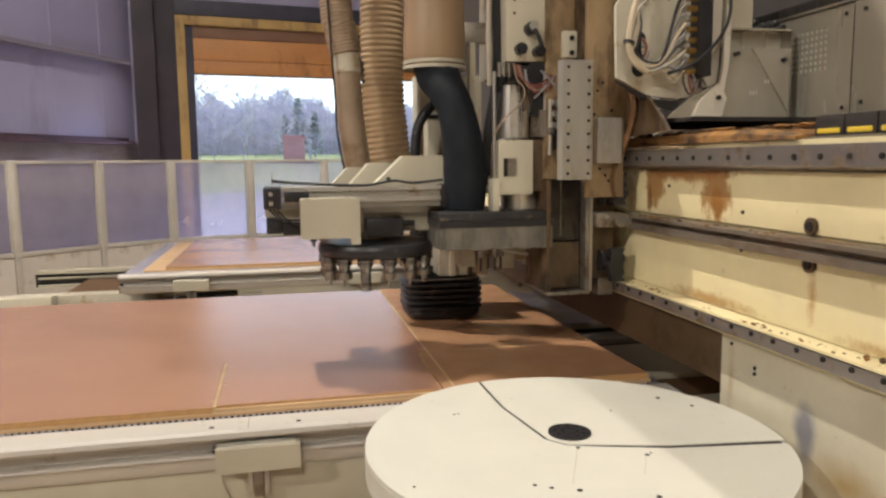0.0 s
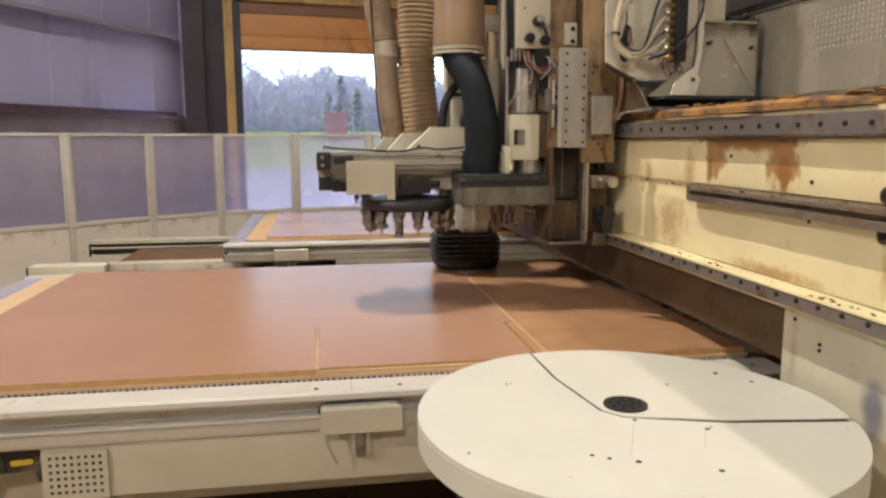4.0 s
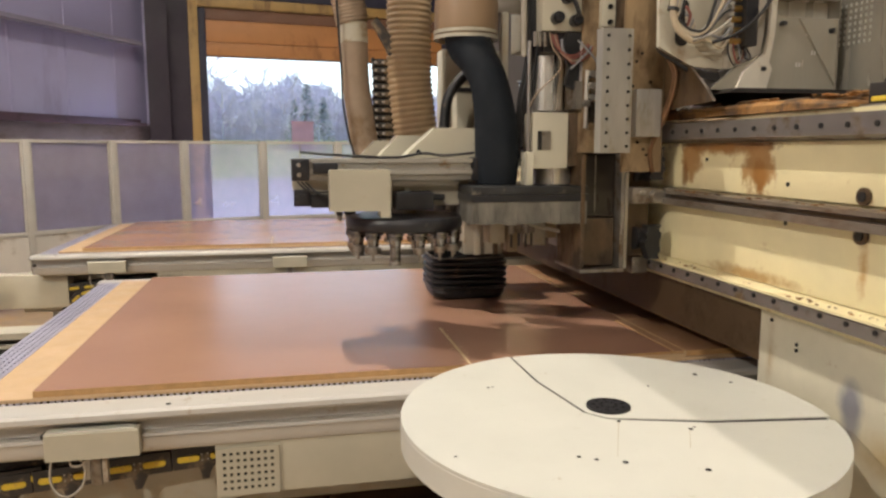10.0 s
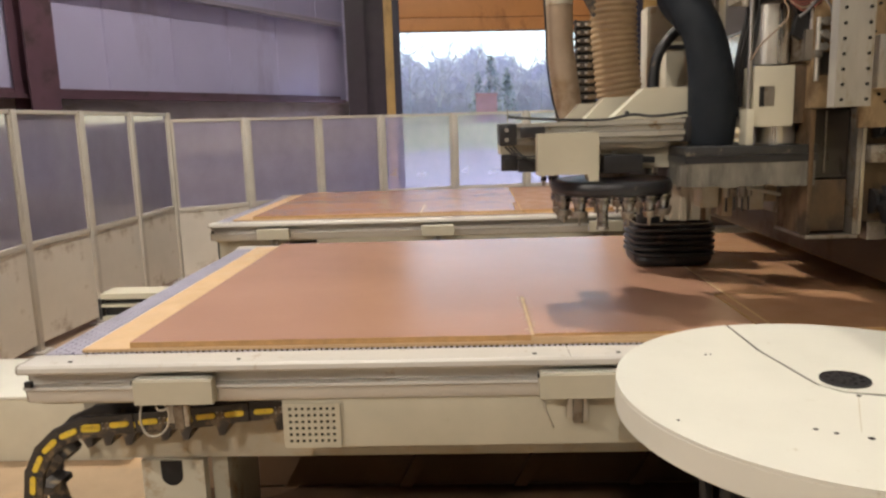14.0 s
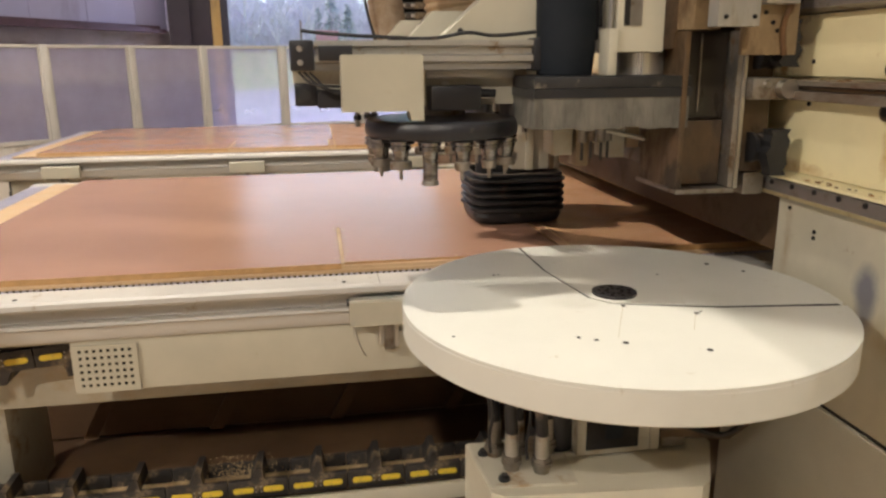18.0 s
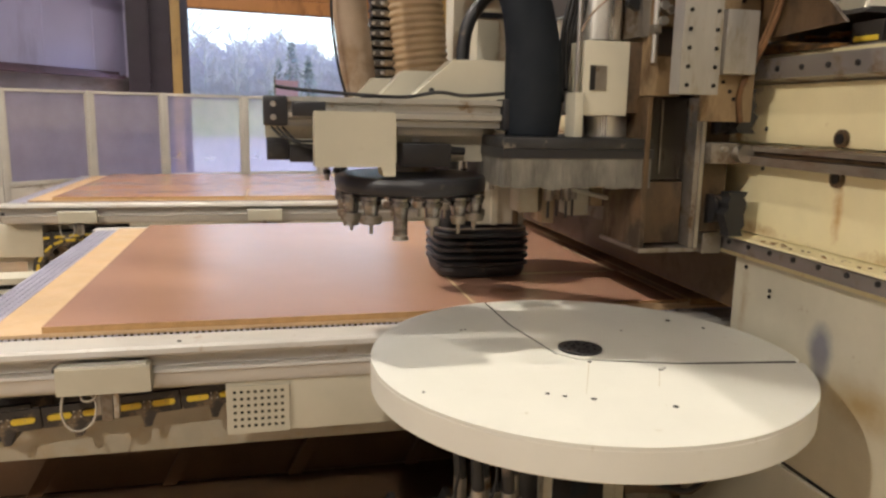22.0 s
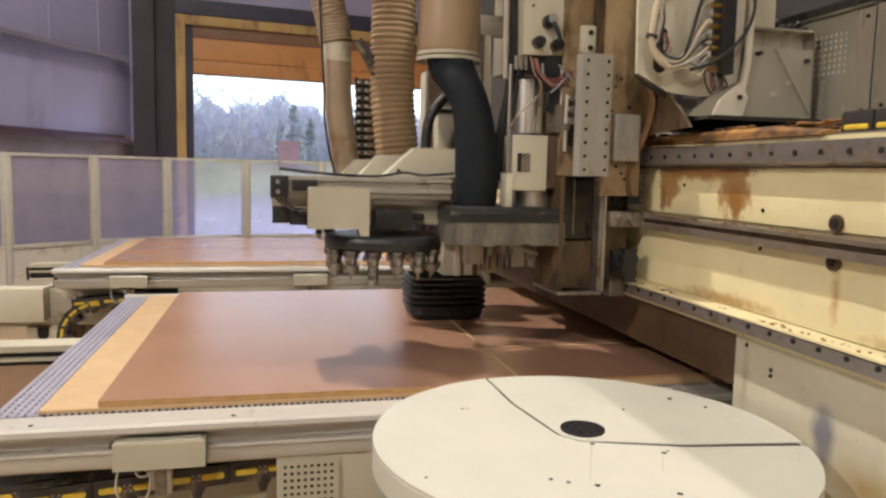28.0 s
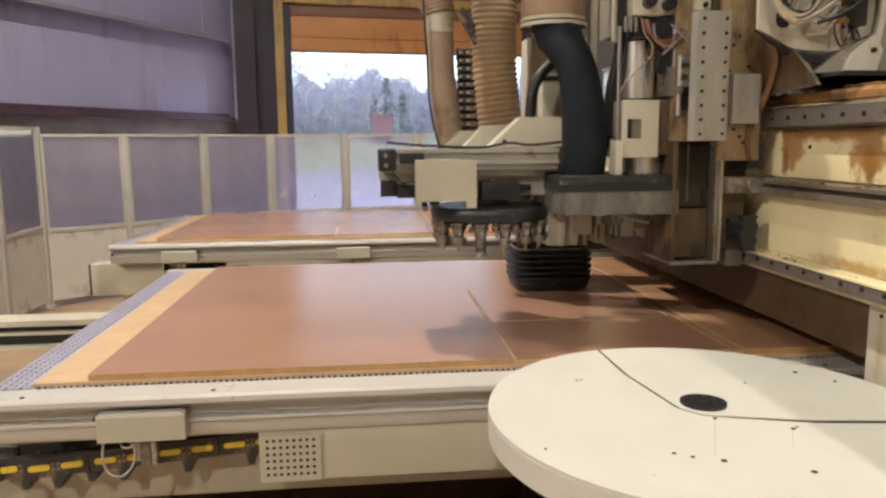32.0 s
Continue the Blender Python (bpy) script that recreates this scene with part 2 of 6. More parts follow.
BED_RIB = surface("bright_bed_rib", (0.44, 0.43, 0.53), 0.4, 0.25, vary=0.15, scale=9)
BLACK = surface("black_rubber", (0.018, 0.018, 0.02), 0.42, vary=0.4, scale=12, dirt=(0.16, 0.12, 0.09), dirt_amount=0.02, dirt_scale=16, bump=0.02)
BLACK_PLASTIC = surface("black_plastic", (0.018, 0.018, 0.022), 0.34, vary=0.3, scale=8, dirt=(0.12, 0.10, 0.08), dirt_amount=-0.04, dirt_scale=14, bump=0.015)
CHAIN_BLACK = surface("dusty_black_chain_plastic", (0.035, 0.03, 0.027), 0.5, vary=0.3, scale=8, dirt=(0.30, 0.22, 0.13), dirt_amount=0.28, dirt_scale=12, bump=0.02)
YELLOW = surface("yellow_plastic", (0.74, 0.54, 0.05), 0.45, vary=0.15, scale=12, dirt=DUSTY, dirt_amount=0.08, dirt_scale=20)
SLATE_HOSE = surface("slate_grey_hose_fabric", (0.015, 0.019, 0.025), 0.7, vary=0.2, scale=6, grain=0.1, grain_scale=260, bump=0.03, shine=0.18)
TAN_HOSE = surface("tan_ribbed_hose", (0.43, 0.315, 0.185), 0.5, vary=0.2, scale=8, bump=0.02)
TAN_DARK = surface("tan_hose_in_dust", (0.36, 0.27, 0.19), 0.6, vary=0.25, scale=8, dirt=(0.25, 0.17, 0.1), dirt_amount=0.4, bump=0.02)
SLEEVE = surface("tan_duct_sleeve", (0.34, 0.235, 0.145), 0.42, vary=0.2, scale=4, stretch=(1, 1, 0.3), bump=0.02)
BOARD = surface("brown_laminated_fibreboard", (0.40, 0.225, 0.15), 0.24, vary=0.06, scale=1.6, grain=0.12, grain_scale=400, bump=0.004, gloss_vary=0.12, shine=0.7)
BOARD_DUSTY = surface("brown_laminate_under_sawdust", (0.37, 0.205, 0.108), 0.5, vary=0.12, scale=4, grain=0.18, grain_scale=300, bump=0.006, shine=0.3)
BOARD_EDGE = surface("sawn_fibreboard_edge", (0.50, 0.29, 0.12), 0.75, vary=0.2, scale=30, grain=0.3, grain_scale=300, bump=0.03)
SPOIL = surface("raw_fibreboard", (0.56, 0.385, 0.22), 0.7, vary=0.12, scale=6, grain=0.2, grain_scale=300, bump=0.02)
SAWDUST = surface("sawdust", (0.62, 0.45, 0.25), 0.95, vary=0.3, scale=40, grain=0.4, grain_scale=500, bump=0.1)
BRISTLE = surface("grey_brush_bristle", (0.20, 0.185, 0.155), 0.5, vary=0.6, scale=26, stretch=(1, 1, 0.35), grain=0.2, grain_scale=110, bump=0.03)
CONCRETE = surface("worn_concrete", (0.41, 0.29, 0.18), 0.55, vary=0.35, scale=1.6, dirt=(0.46, 0.31, 0.175), dirt_amount=0.4, dirt_scale=2.6, grain=0.25, grain_scale=90, bump=0.03)
# the lavender cast of the daylight is put into this wall colour
DAYLIT_SHEET = surface("daylight_tinted_wall_sheet", (0.37, 0.35, 0.525), 0.5, vary=0.08, scale=0.8, dirt=(0.30, 0.28, 0.40), dirt_amount=0.2, dirt_scale=1.4, dirt_stretch=(1, 1, 0.3), bump=0.01)
WALL_BLOCK = surface("grey_brown_block_wall", (0.30, 0.26, 0.27), 0.75, vary=0.2, scale=2.5, dirt=(0.20, 0.16, 0.16), dirt_amount=0.4, dirt_scale=3, dirt_stretch=(0.4, 0.4, 1.5), grain=0.2, grain_scale=60, bump=0.05)
OXIDE = surface("dark_red_oxide_steel", (0.085, 0.040, 0.060), 0.55, vary=0.3, scale=2, dirt=(0.05, 0.03, 0.035), dirt_amount=0.3, dirt_scale=3, bump=0.02)
# for the unseen ceiling and rear walls, pale to bounce fill and feed reflections
HALL_BOUNCE = surface("pale_bounce_sheet", (0.42, 0.42, 0.44), 0.6, vary=0.12, scale=0.7, dirt=(0.40, 0.40, 0.41), dirt_amount=0.1, dirt_scale=1.3)
# cream paint again, dimmed in colour to offset the rear fill lamp
DIMMED_CREAM = surface("dimmed_cream_paint", (0.47, 0.44, 0.345), 0.42, vary=0.10, dirt=(0.40, 0.34, 0.24), dirt_amount=-0.06, dirt_scale=14, bump=0.01)
WALL_DULL = surface("dull_grey_wall", (0.22, 0.205, 0.20), 0.6, vary=0.15, scale=0.8)
SLIDE_DARK = surface("dark_glossy_slide", (0.022, 0.017, 0.013), 0.32, vary=0.5, scale=5, stretch=(1, 1, 0.3), bump=0.01)
DARK_OXIDE = surface("dark_purple_steel", (0.026, 0.016, 0.028), 0.55, vary=0.3, scale=2)
GIRT_GREY = surface("grey_girt_paint", (0.27, 0.25, 0.31), 0.5, vary=0.15, scale=2)
DARK_FRAME = surface("dark_blue_black_frame", (0.03, 0.03, 0.055), 0.55, vary=0.3, scale=3)
DOOR_PAINT = surface("orange_brown_door_paint", (0.52, 0.235, 0.075), 0.5, vary=0.12, scale=2, dirt=(0.30, 0.13, 0.05), dirt_amount=0.2, dirt_scale=3, dirt_stretch=(1, 1, 0.4))
DOOR_TOP = surface("dark_brown_door_section", (0.20, 0.10, 0.055), 0.55, vary=0.2, scale=2)
JAMB = surface("tan_yellow_jamb_paint", (0.46, 0.30, 0.10), 0.5, vary=0.2, scale=3, dirt=(0.22, 0.14, 0.07), dirt_amount=0.25, dirt_scale=5, dirt_stretch=(1, 1, 0.3))
FENCE_PAINT = surface("cream_fence_paint", (0.52, 0.49, 0.44), 0.5, vary=0.12, scale=4, dirt=(0.34, 0.3, 0.27), dirt_amount=-0.1, dirt_scale=8)
FENCE_SHEET = surface("cream_fence_sheet", (0.64, 0.60, 0.54), 0.5, vary=0.12, scale=2, dirt=(0.36, 0.3, 0.24), dirt_amount=0.2, dirt_scale=4)
PLASTIC = surface("pale_plastic_sheet", (0.50, 0.49, 0.56), 0.22, vary=0.15, scale=6, bump=0.02)
CARDBOARD = surface("brown_cardboard", (0.40, 0.24, 0.11), 0.8, vary=0.15, scale=5, grain=0.2, grain_scale=120)
CHANNEL = surface("brown_greasy_channel", (0.30, 0.26, 0.21), 0.4, 0.6, vary=0.35, scale=5, dirt=(0.18, 0.10, 0.05), dirt_amount=0.35, dirt_scale=9, dirt_stretch=(1, 0.3, 1), bump=0.015,
                  stains=(((1.11, 2.02, 1.372), (0.3, 0.10, 0.02), RUST, 0.6), ((1.11, 1.78, 1.36), (0.3, 0.09, 0.018), RUST, 0.6), ((1.11, 2.2, 1.37), (0.3, 0.05, 0.03), (0.2, 0.09, 0.03), 0.6)))
BRASS = surface("brass_fitting", (0.62, 0.42, 0.15), 0.35, 1.0, vary=0.2)
RED_CABLE = surface("red_cable", (0.27, 0.085, 0.065), 0.5, vary=0.3, scale=30)
WHITE_CABLE = surface("white_cable", (0.44, 0.40, 0.33), 0.45, vary=0.2, scale=20)
TAN_CABLE = surface("yellowed_cable", (0.56, 0.47, 0.33), 0.45, vary=0.2, scale=20)
GREY_CABLE = surface("grey_cable", (0.25, 0.25, 0.26), 0.45, vary=0.2, scale=20)
RUST_CABLE = surface("rusty_cable_sheath", (0.17, 0.085, 0.035), 0.7, vary=0.4, scale=20, bump=0.03)
DARK_HOLE = surface("hole_shade", (0.012, 0.010, 0.009), 0.9, vary=0.2)
ASPHALT = surface("pale_wet_driveway", (0.36, 0.345, 0.38), 0.5, vary=0.2, scale=0.4)
GRASS = surface("spring_grass", (0.36, 0.42, 0.20), 0.9, vary=0.4, scale=0.5, grain=0.4, grain_scale=8)
# distance haze is mixed into these three colours as pale lavender
HAZED_BARK = surface("haze_paled_bark", (0.50, 0.47, 0.55), 0.9, vary=0.3, scale=3)
HAZED_TWIG = surface("haze_paled_twig", (0.68, 0.63, 0.72), 0.9, vary=0.3, scale=1.2)
HAZED_NEEDLE = surface("haze_paled_needle", (0.44, 0.48, 0.48), 0.8, vary=0.5, scale=2)
RED_SHED = surface("faded_red_metal", (0.55, 0.27, 0.28), 0.6, vary=0.2, scale=1)


def frosted(name, color, clear, ior=1.55):
    """Scratched plastic glazing: part clear, part milky, with a dull shine."""
    m, nt, b = nodes_of(name)
    v = coords(nt)
    b.inputs["Base Color"].default_value = (*color, 1)
    b.inputs["Roughness"].default_value = 0.3
    t = nt.nodes.new("ShaderNodeBsdfTransparent")
    tl = nt.nodes.new("ShaderNodeBsdfTranslucent")
    tl.inputs["Color"].default_value = (*color, 1)
    half = nt.nodes.new("ShaderNodeMixShader")
    half.inputs[0].default_value = 0.5
    nt.links.new(b.outputs[0], half.inputs[1])
    nt.links.new(tl.outputs[0], half.inputs[2])
    both = nt.nodes.new("ShaderNodeMixShader")
    fac = ramp(nt, noise_tex(nt, v, 3.0), 0.2, 0.9, (clear - 0.12,) * 3 + (1,), (clear + 0.12,) * 3 + (1,))
    nt.links.new(fac, both.inputs[0])
    nt.links.new(half.outputs[0], both.inputs[1])
    nt.links.new(t.outputs[0], both.inputs[2])
    shine = nt.nodes.new("ShaderNodeBsdfGlossy")
    shine.inputs["Roughness"].default_value = 0.07
    fres = nt.nodes.new("ShaderNodeFresnel")
    fres.inputs["IOR"].default_value = ior
    full = nt.nodes.new("ShaderNodeMixShader")
    nt.links.new(fres.outputs[0], full.inputs[0])
    nt.links.new(both.outputs[0], full.inputs[1])
    nt.links.new(shine.outputs[0], full.inputs[2])
    nt.links.new(full.outputs[0], nt.nodes["Material Output"].inputs["Surface"])
    return m


# lavender tints here carry the door's daylight in the plastic's own colour
FROST = frosted("scratched_clear_glazing", (0.60, 0.57, 0.78), 0.36, 1.9)
FROST_SIDE = frosted("glossy_scratched_glazing", (0.62, 0.59, 0.82), 0.30, 2.6)
FROST_THIN = frosted("clear_glazing", (0.60, 0.57, 0.78), 0.62)


# ---- mesh helpers ----
def add_box(bm, x0, x1, y0, y1, z0, z1, bevel=0.0):
    made = bmesh.ops.create_cube(bm, size=1, matrix=Matrix.LocRotScale(((x0 + x1) / 2, (y0 + y1) / 2, (z0 + z1) / 2), None, (x1 - x0, y1 - y0, z1 - z0)))
    if bevel:
        edges = {e for v in made["verts"] for e in v.link_edges}
        bmesh.ops.bevel(bm, geom=list(edges), offset=bevel, segments=2, affect="EDGES", profile=0.6)
    return bm


def add_cyl(bm, a, b, r, seg=20, r2=None):
    a, b = Vector(a), Vector(b)
    turn = (b - a).to_track_quat("Z", "Y").to_matrix().to_4x4()
    bmesh.ops.create_cone(bm, cap_ends=True, segments=seg, radius1=r, radius2=r if r2 is None else r2, depth=(b - a).length,
                          matrix=Matrix.Translation((a + b) / 2) @ turn)
    return bm


def add_prism(bm, outline, axis, lo, hi):
    """An outline in the two other axes (in the order x, y, z), drawn out along axis."""
    def at(p, w):
        return {"x": (w, p[0], p[1]), "y": (p[0], w, p[1]), "z": (p[0], p[1], w)}[axis]
    low = [bm.verts.new(at(p, lo)) for p in outline]
    high = [bm.verts.new(at(p, hi)) for p in outline]
    n = len(outline)
    faces = [bm.faces.new(low), bm.faces.new(high[::-1])]
    for i in range(n):
        faces.append(bm.faces.new((low[i], high[i], high[(i + 1) % n], low[(i + 1) % n])))
    bmesh.ops.recalc_face_normals(bm, faces=faces)
    return bm


def smooth_path(points, steps=8):
    pts = [Vector(p) for p in points]
    out = []
    for i in range(len(pts) - 1):
        p0, p1, p2, p3 = pts[max(i - 1, 0)], pts[i], pts[i + 1], pts[min(i + 2, len(pts) - 1)]
        for k in range(steps):
            t = k / steps
            out.append(0.5 * ((2 * p1) + (p2 - p0) * t + (2 * p0 - 5 * p1 + 4 * p2 - p3) * t * t + (3 * p1 - p0 - 3 * p2 + p3) * t ** 3))
    return out + [pts[-1]]


def add_tube(bm, path, radius, seg=14, cap=True):
    """A round tube along path; radius is a number or a function of the share of the way."""
    rings, up = [], Vector((0.31, 0.57, 0.76))
    n = len(path)
    for i, p in enumerate(path):
        d = (path[min(i + 1, n - 1)] - path[max(i - 1, 0)]).normalized()
        side = d.cross(up).normalized()
        up2 = side.cross(d)
        r = radius(i / (n - 1)) if callable(radius) else radius
        rings.append([bm.verts.new(p + r * (math.cos(2 * math.pi * k / seg) * side + math.sin(2 * math.pi * k / seg) * up2)) for k in range(seg)])
    for a, b in zip(rings, rings[1:]):
        for k in range(seg):
            bm.faces.new((a[k], a[(k + 1) % seg], b[(k + 1) % seg], b[k]))
    if cap:
        bm.faces.new(rings[0][::-1])
        bm.faces.new(rings[-1])
    return bm


def ribbed(path_points, r, ribs, depth, seg=28, taper=None):
    """A corrugated hose as one bmesh."""
    bm = bmesh.new()
    dense = smooth_path(path_points, 10)
    length = [0.0]
    for a, b in zip(dense, dense[1:]):
        length.append(length[-1] + (b - a).length)
    total, pts, per = length[-1], [], 6
    j = 0
    for k in range(ribs * per + 1):
        want = total * k / (ribs * per)
        while j < len(length) - 2 and length[j + 1] < want:
            j += 1
        f = (want - length[j]) / max(1e-9, length[j + 1] - length[j])
        pts.append(dense[j].lerp(dense[j + 1], f))
    count = len(pts) - 1
    shape = [0.0, 0.6, 1.0, 1.0, 0.6, 0.0]

    def radius(t):
        k = round(t * count)
        base = r if taper is None else r + (taper - r) * t
        return base - depth + depth * shape[k % per]
    return add_tube(bm, pts, radius, seg)


def finish(bm, smooth=True):
    me = bpy.data.meshes.new("mesh")
    if smooth:
        for f in bm.faces:
            f.smooth = True
        for e in bm.edges:
            if len(e.link_faces) == 2 and e.calc_face_angle(0) > radians(35):
                e.smooth = False
    bm.to_mesh(me)
    bm.free()
    return me


def part(name, bm, material, parent=None, label=""):
    me = bm if isinstance(bm, bpy.types.Mesh) else finish(bm)
    if not me.materials:
        me.materials.append(material)
    ob = new(name, me)
    ob.parent = parent
    return tagged(ob, label=label)


def box_part(name, x0, x1, y0, y1, z0, z1, material, parent=None, bevel=0.0, label=""):
    return part(name, add_box(bmesh.new(), x0, x1, y0, y1, z0, z1, bevel), material, parent, label)


def cyl_part(name, a, b, r, material, parent=None, seg=20, label="", r2=None):
    return part(name, add_cyl(bmesh.new(), a, b, r, seg, r2), material, parent, label)


def tube_part(name, points, r, material, parent=None, seg=10, label="", steps=8):
    return part(name, add_tube(bmesh.new(), smooth_path(points, steps), r, seg), material, parent, label)


def thing(name, label, category, m=None, group="", kind=""):
    ob = tagged(new(name), label=label, category=category, group=group, kind=kind)
    if m is not None:
        ob.matrix_basis = m
    return ob


def structure(ob, label="", category=""):
    return tagged(ob, label=label, category=category, kind="structure")


def perforated(x0, x1, y, z0, z1, cols, rows, hx0, hx1, hz0, hz1, hole, thick=0.003):
    """A sheet in the x-z plane, facing -y, with a field of square holes through it."""
    bm = bmesh.new()
    px, pz = (hx1 - hx0) / cols, (hz1 - hz0) / rows
    xs = sorted({x0, x1} | {hx0 + (i + s) * px for i in range(cols) for s in (0.5 - hole / px / 2, 0.5 + hole / px / 2)})
    zs = sorted({z0, z1} | {hz0 + (j + s) * pz for j in range(rows) for s in (0.5 - hole / pz / 2, 0.5 + hole / pz / 2)})
    grid = [[bm.verts.new((x, y, z)) for z in zs] for x in xs]
    for i in range(len(xs) - 1):
        for j in range(len(zs) - 1):
            if i % 2 == 1 and j % 2 == 1 and i < len(xs) - 2 + 1 and j < len(zs) - 2 + 1 and 0 < i < len(xs) - 2 and 0 < j < len(zs) - 2:
                continue
            bm.faces.new((grid[i][j], grid[i + 1][j], grid[i + 1][j + 1], grid[i][j + 1]))
    out = bmesh.ops.extrude_face_region(bm, geom=bm.faces[:])
    bmesh.ops.translate(bm, vec=(0, thick, 0), verts=[g for g in out["geom"] if isinstance(g, bmesh.types.BMVert)])
    bmesh.ops.recalc_face_normals(bm, faces=bm.faces[:])
    return bm


# ---- the hall ----
WALL_TURN, WALL_AT = 64.0, (-2.04, 11.9)
DOOR_TURN, DOOR_AT = 9.0, (-1.43, 12.0)
on_left_wall = pose(WALL_AT[0], WALL_AT[1], 0, 0, 0, WALL_TURN)
on_door_wall = pose(DOOR_AT[0], DOOR_AT[1], 0, 0, 0, DOOR_TURN)


def wall_piece(name, label, m, x0, x1, y0, y1, z0, z1, material):
    ob = box_part(name, x0, x1, y0, y1, z0, z1, material)
    ob.matrix_basis = m
    return structure(ob, label, "wall")


structure(box_part("floor", -9, 9, -13, 11.7, -0.12, 0, CONCRETE), "worn tan concrete floor with dust", "floor")
# never in view, added to close the hall and bounce light
structure(box_part("ceiling", -12, 10, -13.2, 15, 8.6, 8.75, HALL_BOUNCE), "plain pale ceiling out of view, bouncing light", "ceiling")
wall_piece("wall_west", "dark block wall below the sheeted wall", on_left_wall, -14, 0, 0.02, 0.2, 0, 1.84, WALL_BLOCK)


def sheeted_wall(name, label, m, x0, x1, z0, z1, pitch=0.92):
    """Flat upright sheets that meet in narrow recessed seams."""
    bm = bmesh.new()
    outline, x = [(x0, 0.06)], x0 + 0.4
    while x < x1 - 0.1:
        outline += [(x, 0.06), (x + 0.004, 0.052), (x + 0.016, 0.052), (x + 0.018, 0.075), (x + 0.026, 0.075), (x + 0.028, 0.06)]
        x += pitch
    outline += [(x1, 0.06), (x1, 0.16), (x0, 0.16)]
    add_prism(bm, outline, "z", z0, z1)
    ob = part(name, bm, DAYLIT_SHEET)
    ob.matrix_basis = m
    return structure(ob, label, "wall")


sheeted_wall("wall_west_upper", "pale grey metal wall sheets with lavender daylight in their colour", on_left_wall, -14, 0, 1.8405, 8.6)
for z0, z1 in ((1.80, 1.90), (2.95, 3.01), (4.6, 4.66), (6.2, 6.26)):
    bm = bmesh.new()
    add_prism(bm, [(-0.12, z0), (0.02, z0), (0.02, z1), (-0.02, z1), (-0.02, z0 + 0.02), (-0.10, z0 + 0.02), (-0.10, z0 + 0.05), (-0.12, z0 + 0.05)], "x", -14, -0.3)
    girt = part("girt", bm, OXIDE if z0 < 2 else GIRT_GREY)
    girt.matrix_basis = on_left_wall
    structure(girt, "dark red oxide steel girt across the wall" if z0 < 2 else "thin grey steel girt across the wall", "girt")


def column(name, m, x, y, label, paint=OXIDE):
    bm = bmesh.new()
    w, d, t = 0.30, 0.26, 0.016
    add_prism(bm, [(x, y), (x + w, y), (x + w, y + t), (x + w / 2 + t / 2, y + t), (x + w / 2 + t / 2, y + d - t), (x + w, y + d - t),
                   (x + w, y + d), (x, y + d), (x, y + d - t), (x + w / 2 - t / 2, y + d - t), (x + w / 2 - t / 2, y + t), (x, y + t)], "z", 0, 8.6)
    ob = part(name, bm, paint)
    ob.matrix_basis = m
    return structure(ob, label, "column")


column("column_corner", on_door_wall, -0.655, -0.28, "dark purple steel corner column beside the door", DARK_OXIDE)
column("column_corner_inner", on_door_wall, -0.352, -0.10, "dark steel post beside the door jamb", DARK_OXIDE)
column("column_wall", on_left_wall, -5.5, -0.27, "dark red oxide steel column against the wall")
column("column_wall_rear", on_left_wall, -11.0, -0.27, "dark red oxide steel column against the wall")

wall_piece("wall_north_left", "plain wall beside the loading door", on_door_wall, -1.2, -0.051, 0.0, 0.2, 0, 8.6, DAYLIT_SHEET)
wall_piece("wall_north_right", "plain wall beyond the loading door", on_door_wall, 4.4, 10.2, 0.0, 0.2, 0, 8.6, WALL_DULL)
wall_piece("wall_north_top", "pale grey wall above the loading door", on_door_wall, -0.05, 4.4, 0.0, 0.2, 3.98, 8.6, DAYLIT_SHEET)
structure(box_part("wall_east", 8.4, 8.6, -13.2, 14, 0, 8.6, WALL_DULL), "plain grey wall", "wall")
# these two stay out of view and serve as pale reflectors
structure(box_part("wall_south", -9, 8.6, -13.2, -13.0, 0, 8.6, HALL_BOUNCE), "plain pale wall out of view, bouncing light", "wall")
structure(box_part("wall_southwest", -8.5, -8.2, -13.2, -0.4, 0, 8.6, HALL_BOUNCE), "plain pale wall out of view, bouncing light", "wall")

# the loading door: jambs, head, raised sections
frame_door = tagged(new("door_1"), label="raised orange brown sectional loading door in a tan frame", category="door", kind="structure")
frame_door.matrix_basis = on_door_wall
box_part("jamb", -0.05, 0.085, -0.09, 0.14, 0, 3.74, JAMB, frame_door, 0.01)
box_part("jamb", 4.2, 4.41, -0.09, 0.14, 0, 3.74, JAMB, frame_door, 0.01)
box_part("track", 0.087, 0.20, -0.02, 0.10, 0, 3.60, DARK_FRAME, frame_door, 0.004)
box_part("track", 4.04, 4.198, -0.02, 0.10, 0, 3.60, DARK_FRAME, frame_door, 0.004)
box_part("lintel", 0.087, 4.198, -0.09, 0.14, 3.605, 3.74, JAMB, frame_door, 0.01)
box_part("header_flashing", -0.05, 4.42, -0.10, 0.18, 3.745, 3.975, DARK_FRAME, frame_door, 0.008)
box_part("top_section", 0.202, 4.036, 0.00, 0.05, 3.43, 3.60, DOOR_TOP, frame_door, 0.008)
for z0, z1 in ((3.10, 3.425), (2.90, 3.095)):
    sec = box_part("door_section", 0.202, 4.036, 0.004, 0.05, z0, z1, DOOR_PAINT, frame_door, 0.01)
box_part("backing", 0.202, 4.036, 0.051, 0.058, 2.90, 3.62, DOOR_TOP, frame_door)
box_part("bottom_seal", 0.202, 4.036, 0.012, 0.042, 2.872, 2.898, DOOR_TOP, frame_door)

# ---- outside ----
structure(box_part("ground", -150, 150, 11.7, 260, -0.4, -0.12, GRASS), "spring grass beyond the drive", "ground")
